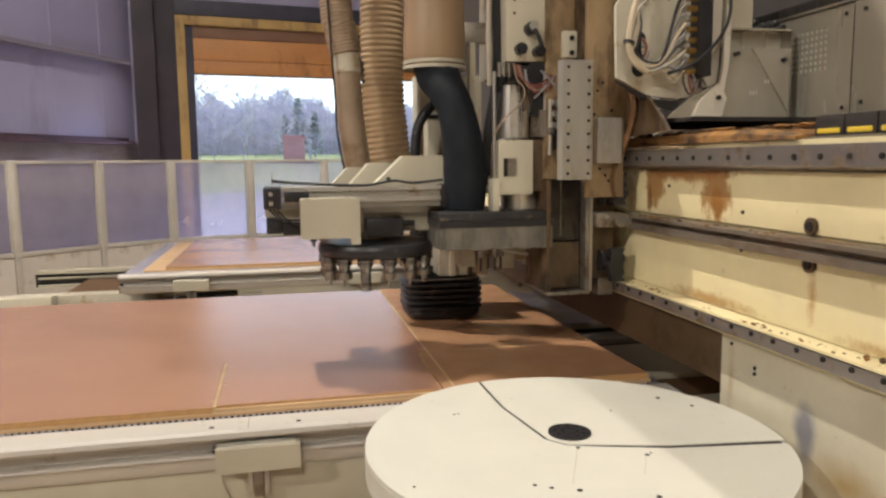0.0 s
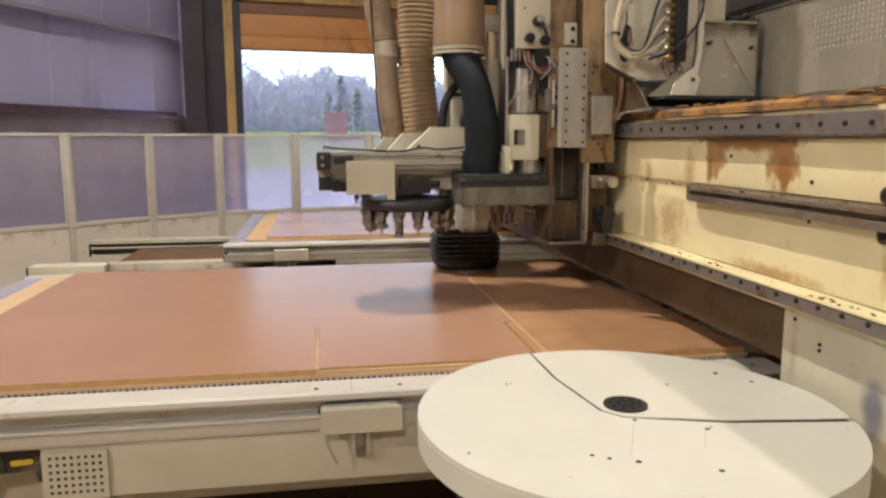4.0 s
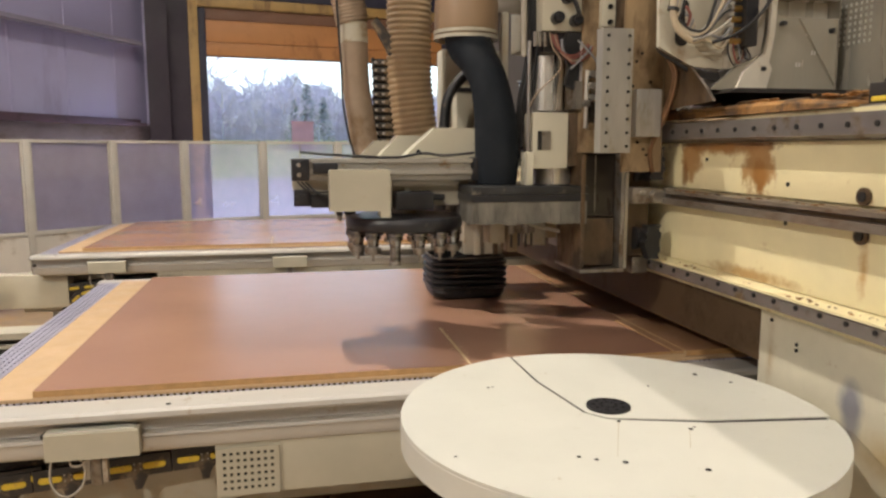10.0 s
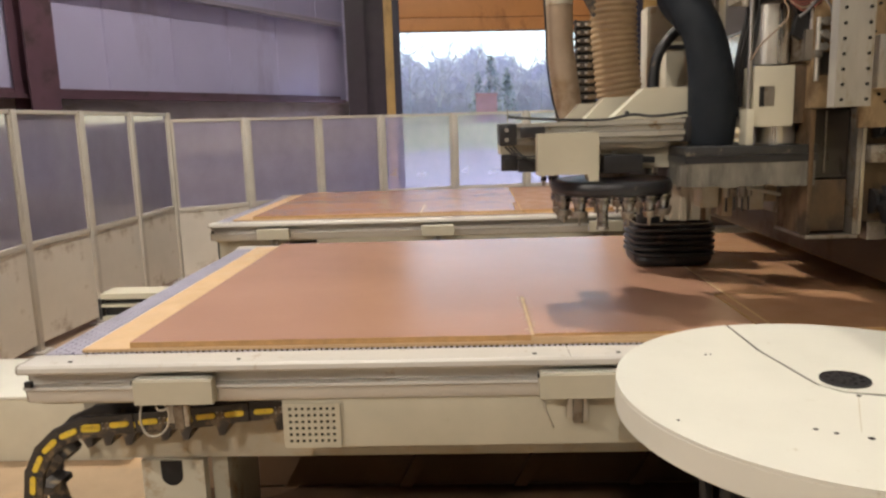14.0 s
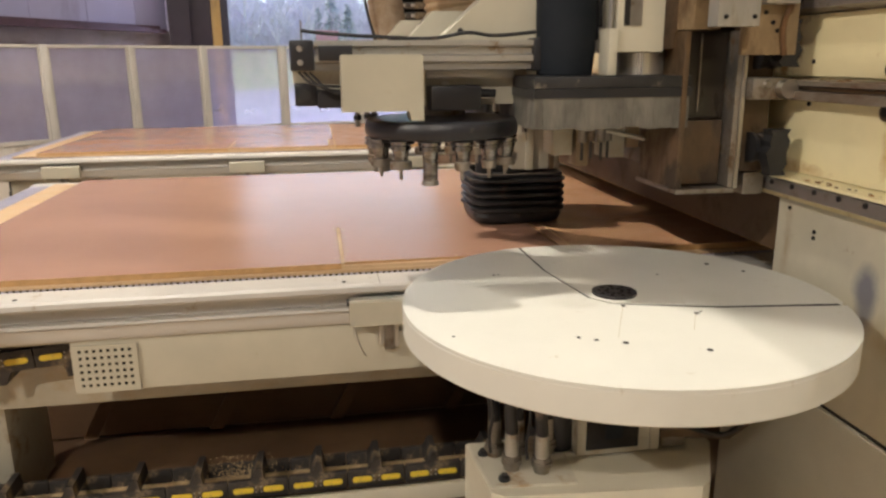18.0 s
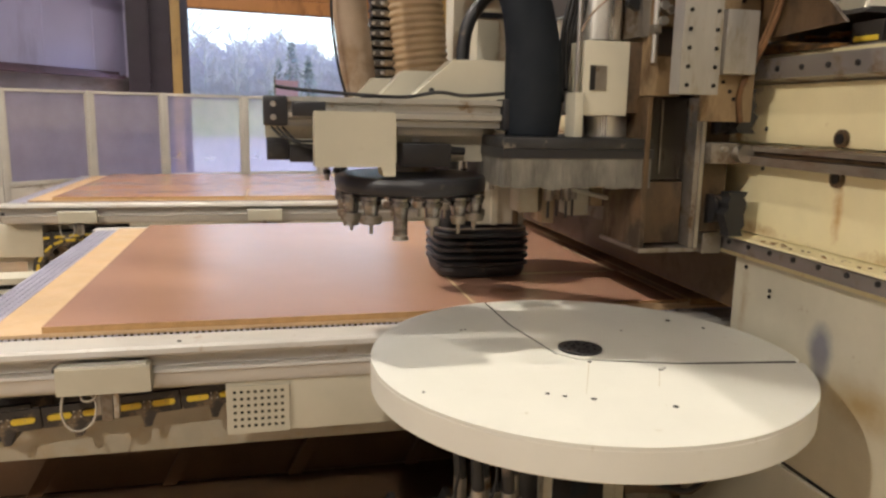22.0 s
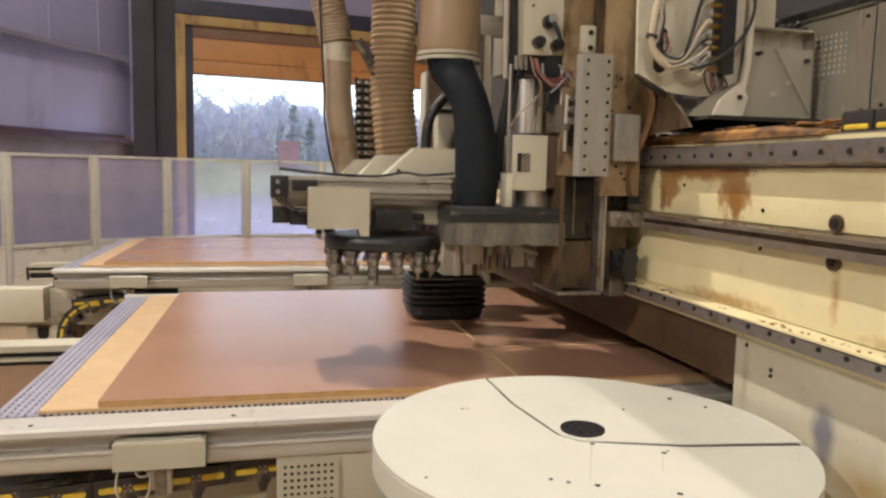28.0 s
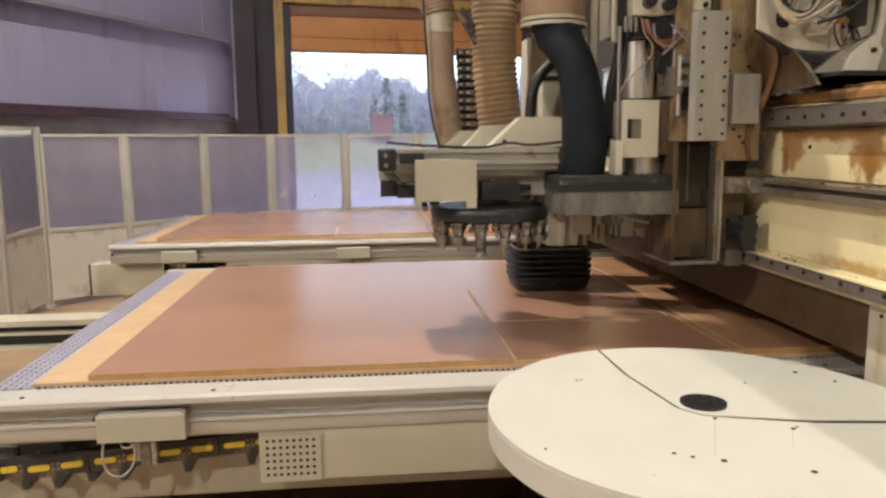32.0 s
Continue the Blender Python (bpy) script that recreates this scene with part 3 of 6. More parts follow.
drive = part("driveway", add_prism(bmesh.new(), [(-9.0, 12.6), (12, 14.5), (18, 42.5), (-3.0, 42.5), (-9, 32)], "z", -0.118, -0.09), ASPHALT)
structure(drive, "pale wet concrete driveway outside the door", "road")
bank = part("far_bank", add_prism(bmesh.new(), [(43, -0.2), (48, 1.3), (60, 2.2), (76, 2.5), (76, -0.3)], "x", -60, 60), GRASS)
structure(bank, "green grass bank below the trees", "ground")

shed = thing("red_shed", "faded red metal box standing on the grass", "shed", pose(0.92, 50.0, 1.40))
box_part("body", -0.66, 0.75, 0, 1.6, 0, 1.8, RED_SHED, shed, 0.03)
part("roof", add_prism(bmesh.new(), [(-0.70, 1.8), (0.79, 1.8), (0.79, 1.88), (-0.70, 1.94)], "y", -0.1, 1.7), RED_SHED, shed)
post = thing("yard_post", "dark post standing beside the red box", "post", pose(1.98, 49.4, 1.36))
cyl_part("pole", (0, 0, 0), (0, 0, 1.5), 0.06, HAZED_BARK, post, 8)
cyl_part("cap", (0, 0, 1.5), (0, 0, 1.66), 0.11, HAZED_BARK, post, 8)


def branch(bm, a, direction, length, r, depth, rnd):
    b = a + direction * length
    add_cyl(bm, a, b, r, 4, r * 0.55)
    if depth == 0:
        return
    for _ in range(4 if depth > 1 else 3):
        f = rnd.uniform(0.35, 1.0)
        d = (direction + Vector((rnd.uniform(-0.8, 0.8), rnd.uniform(-0.8, 0.8), rnd.uniform(-0.1, 0.7)))).normalized()
        branch(bm, a.lerp(b, f), d, length * rnd.uniform(0.45, 0.7), r * 0.45, depth - 1, rnd)


def bare_tree(seed):
    rnd = random.Random(seed)
    h = rnd.uniform(6, 9)
    tree = thing("bare_tree", "bare tree in early spring, paled as by haze", "tree", group="tree line")
    part("trunk", add_cyl(bmesh.new(), (0, 0, 0), (0, 0, h), 0.05, 8, 0.012), HAZED_BARK, tree)
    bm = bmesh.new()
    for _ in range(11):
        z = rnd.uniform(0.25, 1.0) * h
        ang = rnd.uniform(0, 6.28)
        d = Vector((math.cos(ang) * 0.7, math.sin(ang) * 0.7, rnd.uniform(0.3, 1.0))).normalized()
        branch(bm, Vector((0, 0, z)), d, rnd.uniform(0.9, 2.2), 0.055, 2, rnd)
    part("crown", bm, HAZED_TWIG, tree)
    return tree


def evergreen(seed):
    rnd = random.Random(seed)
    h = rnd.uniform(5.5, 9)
    tree = thing("evergreen_tree", "evergreen tree with ragged boughs, paled as by haze", "tree", group="tree line")
    part("trunk", add_cyl(bmesh.new(), (0, 0, 0), (0, 0, h), 0.10, 8, 0.03), HAZED_BARK, tree)
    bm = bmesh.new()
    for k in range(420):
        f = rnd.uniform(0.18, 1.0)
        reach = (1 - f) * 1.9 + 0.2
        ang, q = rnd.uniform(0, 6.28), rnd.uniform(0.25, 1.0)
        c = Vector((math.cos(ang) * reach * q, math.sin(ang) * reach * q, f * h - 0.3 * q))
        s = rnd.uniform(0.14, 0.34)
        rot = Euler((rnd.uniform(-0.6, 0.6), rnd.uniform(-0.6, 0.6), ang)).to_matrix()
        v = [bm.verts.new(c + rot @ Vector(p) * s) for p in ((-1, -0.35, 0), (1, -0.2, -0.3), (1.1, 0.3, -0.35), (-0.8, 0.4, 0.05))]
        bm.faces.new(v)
    part("crown", bm, HAZED_NEEDLE, tree)
    return tree


rnd_trees = random.Random(5)
bare = [bare_tree(s) for s in (1, 2, 3, 4)]
green = [evergreen(s) for s in (11, 12)]
for i in range(56):
    tx, ty = -20 + i * 0.62 + rnd_trees.uniform(-0.5, 0.5), rnd_trees.uniform(49, 60)
    src = green[i % 2] if i in (9, 21, 44) else bare[i % 4]
    copy_thing(src, pose(tx, ty, 1.25 + (ty - 48) * 0.075, 0, 0, rnd_trees.uniform(0, 360)) @ Matrix.Scale(rnd_trees.uniform(0.36, 0.66), 4))
for src, tx, ty, turn, size in ((bare[1], -5.2, 52, 40, 0.98), (bare[2], -4.3, 52.5, 150, 0.86), (bare[0], -5.9, 51, 250, 1.0), (bare[3], -1.6, 53, 70, 0.74),
                                (bare[2], -0.4, 53.5, 10, 0.74), (bare[0], -2.2, 54, 190, 0.62), (green[0], 1.35, 52, 0, 0.64), (green[1], 2.5, 53, 60, 0.52), (green[0], 0.5, 54, 120, 0.5)):
    copy_thing(src, pose(tx, ty, 1.45, 0, 0, turn) @ Matrix.Scale(size, 4))
for k, src in enumerate(bare + green):
    src.matrix_basis = pose(-24 - 1.5 * k, 50 + k, 1.35)
verts, faces = [], []
for k in range(42000):
    x = rnd_trees.uniform(-30, 22)
    top = 4.0 + 1.2 * math.exp(-((x + 1.0) / 1.9) ** 2) + 0.5 * math.sin(x * 0.9) + 0.4 * math.sin(x * 2.3 + 1)
    z = 2.0 + top * rnd_trees.random() ** 1.3
    c = Vector((x, rnd_trees.uniform(59, 68), z))
    s = rnd_trees.uniform(0.25, 0.8)
    d = Vector((rnd_trees.gauss(0, 0.8), 0.1, rnd_trees.uniform(0.1, 1))) * s
    e = Vector((rnd_trees.uniform(0.02, 0.08), 0.02, 0.03))
    n = len(verts)
    verts += [c - d - e, c - d + e, c + d + e * 0.3, c + d - e * 0.3]
    faces.append((n, n + 1, n + 2, n + 3))
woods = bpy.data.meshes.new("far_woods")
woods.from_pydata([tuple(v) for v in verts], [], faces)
# the brushwood's pale colour carries the haze
tagged(part("far_woods", woods, HAZED_TWIG), label="haze-paled bare brushwood behind the tree line", category="woods", kind="stuff")

# ---- safety fence of framed glazing ----
fence_posts = [(1.35, 8.80), (0.50, 8.72), (-0.34, 8.60), (-1.15, 8.35), (-1.78, 7.95), (-2.39, 7.38), (-2.99, 6.92),
               (-3.01, 6.19), (-3.04, 5.44), (-3.10, 4.71), (-3.07, 4.03), (-3.09, 3.66)]
for i, (a, b) in enumerate(zip(fence_posts, fence_posts[1:])):
    ax, ay = a
    FENCE_TOP, FENCE_MID = (1.56, 0.70) if i < 6 else (1.62, 0.73)
    length = math.dist(a, b)
    turn = math.degrees(math.atan2(b[1] - ay, b[0] - ax))
    bay = thing("fence_panel", "cream framed fence bay with scratched clear glazing over sheet", "fence", pose(ax, ay, 0, 0, 0, turn), "safety fence bays")
    box_part("post", -0.028, 0.028, -0.028, 0.028, 0, FENCE_TOP, FENCE_PAINT, bay, 0.006)
    box_part("foot_plate", -0.07, 0.07, -0.06, 0.06, 0, 0.012, FENCE_PAINT, bay)
    x0, x1 = 0.03, length - 0.03
    box_part("top_rail", x0, x1, -0.014, 0.014, FENCE_TOP - 0.03, FENCE_TOP - 0.002, FENCE_PAINT, bay, 0.003)
    box_part("middle_rail", x0, x1, -0.016, 0.016, FENCE_MID - 0.02, FENCE_MID + 0.02, FENCE_PAINT, bay, 0.003)
    box_part("side_strip", x0, x0 + 0.02, -0.012, 0.012, FENCE_MID + 0.021, FENCE_TOP - 0.031, FENCE_PAINT, bay)
    box_part("side_strip", x1 - 0.02, x1, -0.012, 0.012, FENCE_MID + 0.021, FENCE_TOP - 0.031, FENCE_PAINT, bay)
    pane = box_part("pane", x0 + 0.021, x1 - 0.021, -0.003, 0.003, FENCE_MID + 0.021, FENCE_TOP - 0.031, FROST_THIN if i < 3 else FROST if i < 6 else FROST_SIDE, bay)
    box_part("lower_sheet", x0, x1, -0.008, 0.008, 0.06, FENCE_MID - 0.021, FENCE_SHEET, bay)
    for z in (FENCE_MID + 0.06, FENCE_TOP - 0.09):
        box_part("hinge", -0.012, 0.05, -0.036, -0.029, z - 0.05, z + 0.05, BLACK_PLASTIC if i % 3 == 0 else FENCE_PAINT, bay)


# ---- gantry bridge ----
Y0, Y1 = -1.6, 7.4
bridge = thing("gantry_bridge", "yellowed cream steel gantry bridge with rust streaks", "machine bridge")
bm = bmesh.new()
add_prism(bm, [(1.135, 1.055), (1.78, 1.055), (1.78, 1.56), (1.135, 1.56)], "y", Y0, Y1)
part("beam", bm, RUSTY_CREAM, bridge)
# thin raised face plates above and below the guard channel
for z0, z1 in ((1.352, 1.488), (1.128, 1.298)):
    box_part("face_plate", 1.124, 1.1345, Y0, Y1, z0, z1, BRIDGE_FACE, bridge, 0.002)
part("sill", add_prism(bmesh.new(), [(1.088, 1.112), (1.134, 1.112), (1.134, 1.127), (1.088, 1.118)], "y", Y0, Y1), RUSTY_CREAM, bridge, "chipped yellow ledge above the lower rail")
part("lower_rail", add_prism(bmesh.new(), [(1.090, 1.078), (1.134, 1.078), (1.134, 1.1115), (1.100, 1.1115), (1.100, 1.108), (1.090, 1.108)], "y", Y0, Y1), RAIL_STEEL, bridge, "grey steel guide rail with bolt holes")
part("upper_rail", add_prism(bmesh.new(), [(1.084, 1.500), (1.134, 1.490), (1.134, 1.548), (1.084, 1.546)], "y", Y0, Y1), RAIL_STEEL, bridge, "grey steel guide rail with bolt holes")


def caked(name, y0, y1, x0, x1, z0, z1, material, seed, rough, label=""):
    """A caked crust along the beam: uneven front and crest, thinning out towards the near end."""
    rnd = random.Random(seed)
    verts, faces = [], []
    n = int((y1 - y0) / 0.014)
    a = b = 0.0
    for i in range(n + 1):
        y = y0 + (y1 - y0) * i / n
        a, b = 0.7 * a + rnd.uniform(-rough, rough), 0.7 * b + rnd.uniform(-rough, rough)
        fade = min(1.0, 0.3 + 5 * i / n)
        top = z0 + max(0.003, (z1 - z0) * fade + b)
        verts += [(x0 + a, y, z0), (x0 + a * 1.4 + 0.002, y, z0 + (top - z0) * 0.6), (x0 + 0.025 + a, y, top), (x1, y, top - 0.002), (x1, y, z0)]
    for i in range(n):
        k = 5 * i
        for j in range(5):
            faces.append((k + j, k + (j + 1) % 5, k + 5 + (j + 1) % 5, k + 5 + j))
    faces += [(4, 3, 2, 1, 0), tuple(5 * n + j for j in range(5))]
    me = bpy.data.meshes.new(name)
    me.from_pydata(verts, [], faces)
    return part(name, me, material, bridge, label)


caked("top_ledge", 1.44, 2.8, 1.122, 1.60, 1.5615, 1.590, RUST_PATCH, 8, 0.0016, "orange rusted ledge")
caked("dust_strip", 1.84, 2.42, 1.079, 1.1215, 1.5485, 1.557, TAN_STAIN, 9, 0.0018, "tan dust caked along the rail")
box_part("top_dust", 1.11, 1.56, 2.805, 4.2, 1.5615, 1.568, TAN_STAIN, bridge, 0.002, "brown dust caked on the beam")
bolt_lo = finish(add_cyl(bmesh.new(), (0, 0, 0), (-0.004, 0, 0), 0.0062, 10))
bolt_lo.materials.append(DARK_HOLE)
for k in range(60):
    y = 0.4 + 0.08 * k
    if y > 5:
        break
    for x, z in ((1.0905, 1.100), (1.0845, 1.521)):
        b = part("bolt", bolt_lo, DARK_HOLE, bridge)
        b.location = (x, y - 0.05 * (z > 1.3) + 0.0, z)
# guard channel with a dark shaft inside
channel = part("guard_channel", add_prism(bmesh.new(), [(1.086, 1.343), (1.123, 1.346), (1.123, 1.300), (1.080, 1.300), (1.080, 1.320), (1.110, 1.320), (1.110, 1.332), (1.086, 1.332)], "y", Y0, 2.15), CHANNEL, bridge, "dull brown steel channel along the bridge")
cyl_part("screw_shaft", (1.1005, Y0, 1.326), (1.1005, 2.13, 1.326), 0.0050, BROWN_STAIN, bridge, 12, "dark drive screw")
box_part("end_stop", 1.09, 1.1225, 2.151, 2.175, 1.300, 1.350, DULL_STEEL, bridge, 0.003)
for yb in (1.372, 0.62):
    for z in (1.370, 1.287):
        bm = bmesh.new()
        add_cyl(bm, (1.1235, yb, z), (1.116, yb, z), 0.019, 20)
        part("boss", bm, BROWN_STAIN, bridge, "rust ringed lifting socket")
        cyl_part("socket", (1.1158, yb, z), (1.113, yb, z), 0.011, DARK_HOLE, bridge, 14)
for y, z in ((1.62, 1.385), (1.62, 1.29), (1.98, 1.44), (0.98, 1.39), (0.98, 1.28)):
    cyl_part("screw", (1.1235, y, z), (1.1205, y, z), 0.005, DARK_HOLE, bridge, 8)


# chips of paint, dust and rust lying on the sill and in the channel
rnd_chip = random.Random(8)
chips = bmesh.new()
for k in range(760):
    y = rnd_chip.uniform(0.9, 2.9)
    if rnd_chip.random() > 0.08 + 0.92 * abs(math.sin(y * 5.3) * math.sin(y * 13.0 + 0.7)) ** 1.5:
        continue
    low = rnd_chip.random() < 0.62
    x, z = (rnd_chip.uniform(1.09, 1.132), 1.121) if low else (rnd_chip.uniform(1.082, 1.12), 1.3435)
    s = rnd_chip.uniform(0.0008, 0.0026 if low else 0.0038)
    add_box(chips, x - s, x + s, y - s * 1.6, y + s * 1.6, z, z + s * rnd_chip.uniform(0.5, 1.4))
tagged(part("rust_litter", chips, RUST_PATCH, bridge, "flakes of rust and paint on the ledge"), kind="stuff")
heap = bmesh.new()
for k in range(160):
    y, x = rnd_chip.gauss(1.02, 0.05), rnd_chip.uniform(1.09, 1.132)
    s = rnd_chip.uniform(0.003, 0.009)
    bmesh.ops.create_icosphere(heap, subdivisions=1, radius=s, matrix=Matrix.Translation((x, y, 1.121 + rnd_chip.random() * 0.012)))
tagged(part("rust_heap", heap, RUST_PATCH, bridge, "small heap of orange dust on the ledge"), kind="stuff")

lumps = bmesh.new()
for k in range(150):
    y, x = rnd_chip.uniform(1.44, 2.48), rnd_chip.uniform(1.16, 1.40)
    s = rnd_chip.uniform(0.004, 0.016)
    bmesh.ops.create_icosphere(lumps, subdivisions=1, radius=1.0, matrix=Matrix.Translation((x, y, 1.598)) @ Matrix.Diagonal((s, s * 1.8, s * 0.35, 1)))
tagged(part("rust_scale", lumps, RUST_PATCH, bridge, "flaking rust scale on the ledge"), kind="stuff")

# legs and base of the gantry
leg = thing("support_pillar", "cream steel gantry leg with a blue grey smudge", "machine leg")
box_part("column", 1.155, 1.95, -0.9, 1.74, 0.588, 1.0545, LEG_PAINT, leg, 0.006)
box_part("base", 1.148, 2.0, -1.0, 1.9, 0.0, 0.578, CREAM, leg, 0.008)
box_part("seam_gasket", 1.16, 1.94, -0.88, 1.73, 0.5785, 0.5875, BLACK, leg)
for y, z in ((1.59, 0.99), (1.59, 0.975), (1.58, 0.83), (1.06, 0.64), (1.69, 1.03)):
    cyl_part("screw", (1.1545, y, z), (1.151, y, z), 0.005, DARK_HOLE, leg, 8)
far_leg = thing("gantry_far_leg", "cream steel gantry leg at the rear", "machine leg")
box_part("column", 1.16, 1.95, 6.95, 7.5, 0.0, 1.0545, CREAM, far_leg, 0.006)
inner = thing("gantry_skirt", "brown steel skirt below the bridge, darkened as if in shade", "machine cover")
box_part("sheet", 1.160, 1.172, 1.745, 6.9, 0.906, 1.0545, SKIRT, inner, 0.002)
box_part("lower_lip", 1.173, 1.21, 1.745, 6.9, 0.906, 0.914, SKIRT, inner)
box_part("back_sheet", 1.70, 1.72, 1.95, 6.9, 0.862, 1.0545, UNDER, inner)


# cable chain and cable trough on top of the bridge
trough = thing("bridge_cable_chain", "black cable chain with yellow clips on the bridge", "cable chain")
box_part("trough", 1.15, 1.34, -1.4, 1.46, 1.5615, 1.566, DULL_STEEL, trough)
link_mesh = finish(add_box(bmesh.new(), -0.043, 0.043, -0.001, 0.10, 0, 0.045, 0.004))
link_mesh.materials.append(CHAIN_BLACK)
clip_mesh = finish(add_box(bmesh.new(), -0.034, 0.034, -0.004, 0.003, 0.004, 0.016, 0.004))
clip_mesh.materials.append(YELLOW)
for k in range(24):
    ln = part("link", link_mesh, CHAIN_BLACK, trough)
    ln.matrix_basis = pose(1.165, 1.388 - k * 0.09, 1.5665, 0, 0, -90)
    cl = part("clip", clip_mesh, YELLOW, ln)

# fixed stainless cabinet behind the bridge
cab = thing("stainless_cabinet", "brushed stainless cabinet with vent holes behind the bridge", "machine cabinet")
box_part("body", 1.5755, 2.2, 1.795, 5.2, 1.5615, 1.948, STAINLESS, cab, 0.004)
vent = part("vent_panel", perforated(-2.95, -1.80, 0.0, 1.640, 1.946, 20, 7, -2.295, -1.895, 1.772, 1.900, 0.0105, 0.002), STAINLESS, cab, "stainless panel with rows of vent holes")
vent.matrix_basis = pose(1.5715, 0, 0, 0, 0, -90)
# white sheet added behind the vents so the holes glint as bright dots
box_part("vent_glint_liner", 1.5742, 1.5752, 1.86, 2.34, 1.74, 1.93, WHITE, cab)
box_part("panel_joint", 1.5705, 1.5745, 1.791, 1.797, 1.64, 1.946, DARK_HOLE, cab)
box_part("front_body", 1.5655, 2.2, -1.2, 1.790, 1.5615, 1.948, STAINLESS, cab, 0.004)
for y, z in ((1.82, 1.66), (1.82, 1.92), (2.6, 1.92), (1.75, 1.67), (1.75, 1.92)):
    cyl_part("screw", (1.5655, y, z), (1.562, y, z), 0.006, BLACK, cab, 10)
box_part("lid_lip", 1.560, 1.60, 1.80, 5.2, 1.9485, 1.956, STEEL, cab, 0.002)
top_chain = thing("upper_cable_chain", "black cable chain lying on the stainless cabinet", "cable chain")
for k in range(22):
    ln = part("link", link_mesh, CHAIN_BLACK, top_chain)
    ln.matrix_basis = pose(1.62, 3.4 - k * 0.09, 1.9565, 0, 0, -90)
    if k % 3 == 1:
        part("clip", clip_mesh, YELLOW, ln)


# ---- router head that rides on the bridge ----
head = thing("router_head", "cream machine head with tool carousel, hoses and dust hood", "machine head")

# carriage on the rails
box_part("carriage_plate", 0.985, 1.075, -0.02, 0.80, 1.125, 2.85, BROWN_STAIN, head, 0.004, "brown oil stained carriage plate")
box_part("side_plate", 0.93, 1.062, -0.115, -0.10, 1.40, 2.85, TAN_STAIN, head, 0.003, "oil stained tan side plate")
box_part("side_plate", 0.93, 1.062, -0.099, -0.021, 1.60, 2.85, BROWN_STAIN, head, 0.003)
for z0, z1 in ((1.066, 1.122), (1.484, 1.556)):
    box_part("bearing_block", 1.025, 1.0815, -0.015, 0.20, z0, z1, DULL_STEEL, head, 0.006)
    box_part("bearing_block", 1.025, 1.0815, 0.56, 0.78, z0, z1, DULL_STEEL, head, 0.006)
for z in (1.185, 1.405):
    bm = bmesh.new()
    for k in range(4):
        add_cyl(bm, (1.02 + 0.018 * k, -0.03, z), (1.032 + 0.018 * k, -0.03, z), 0.036 - 0.003 * (k % 2), 20)
    part("rubber_wiper", bm, BLACK, head, "black rubber wiper")
box_part("nut_bracket", 0.99, 1.072, -0.075, -0.025, 1.300, 1.350, DULL_STEEL, head, 0.005)
cyl_part("nut", (1.068, -0.10, 1.3245), (1.068, -0.076, 1.3245), 0.022, STEEL, head, 16)
cyl_part("nut_bolt", (1.02, -0.09, 1.335), (1.02, -0.076, 1.335), 0.007, STEEL, head, 8)
gusset = part("gusset", add_prism(bmesh.new(), [(-0.10, 1.82), (-0.10, 1.585), (-0.38, 1.60), (-0.34, 1.64)], "x", 1.064, 1.074), BROWN_STAIN, head, "brown triangular gusset")

# perished rubber and a rusty cable along the carriage edge
rnd_r = random.Random(6)
for z_low, z_high, x_mid in ((1.127, 1.234, 1.05), (1.374, 1.477, 1.055)):
    left = [(x_mid - 0.024 + rnd_r.uniform(-0.010, 0.008), z_low + (z_high - z_low) * k / 8) for k in range(9)]
    right = [(x_mid + 0.018 + rnd_r.uniform(-0.006, 0.010), z_low + (z_high - z_low) * k / 8) for k in range(8, -1, -1)]
    part("rubber_lip", add_prism(bmesh.new(), left + right, "y", -0.112, -0.078), BLACK, head, "perished black rubber lip")
for shift, thick in ((0.0, 0.0065), (0.017, 0.0045)):
    tube_part("rusty_cable", [(1.037 - shift, -0.13, 1.80), (1.053, -0.169 + shift, 1.73), (1.053, -0.199 + shift, 1.681), (1.053, -0.174 + shift, 1.611), (1.047 - shift * 0.6, -0.135, 1.54),
                              (1.033 - shift * 0.4, -0.13, 1.512), (1.018, -0.126, 1.463), (1.03, -0.12, 1.40)], thick, RUST_CABLE, head, 8, "rust brown cable")
cyl_part("slide_rod", (0.846, -0.030, 1.535), (0.846, -0.030, 1.712), 0.0065, CHROME, head, 12, "bright steel rod")
box_part("rod_clamp", 0.836, 0.857, -0.040, -0.0205, 1.60, 1.622, DULL_STEEL, head, 0.003)
for z in (1.655, 1.70):
    cyl_part("elbow_fitting", (0.874, -0.0205, z), (0.874, -0.046, z), 0.011, STEEL, head, 14)
    cyl_part("fitting_nut", (0.874, -0.0465, z), (0.874, -0.054, z), 0.008, DULL_STEEL, head, 6)
box_part("dark_pocket", 0.858, 0.912, -0.026, -0.0205, 1.556, 1.614, SLIDE_DARK, head, 0.003, "dark recessed pocket")
box_part("pocket_frame", 0.853, 0.917, -0.0245, -0.0207, 1.551, 1.619, BROWN_STAIN, head)
tube_part("oil_line", [(0.874, -0.05, 1.70), (0.862, -0.062, 1.735), (0.835, -0.055, 1.77), (0.81, -0.04, 1.80)], 0.0035, GREY_CABLE, head, 7)
for k in range(12):
    x, z = rnd_r.uniform(0.945, 1.055), rnd_r.uniform(1.42, 1.78)
    cyl_part("plate_screw", (x, -0.1152, z), (x, -0.1185, z), 0.0045, DARK_HOLE, head, 8)

# open frame below the carriage
box_part("frame_back", 0.84, 0.984, 0.16, 0.18, 1.09, 1.455, BROWN_STAIN, head)
box_part("frame_side", 0.832, 0.845, -0.045, 0.159, 1.09, 1.455, BROWN_STAIN, head, 0.002)
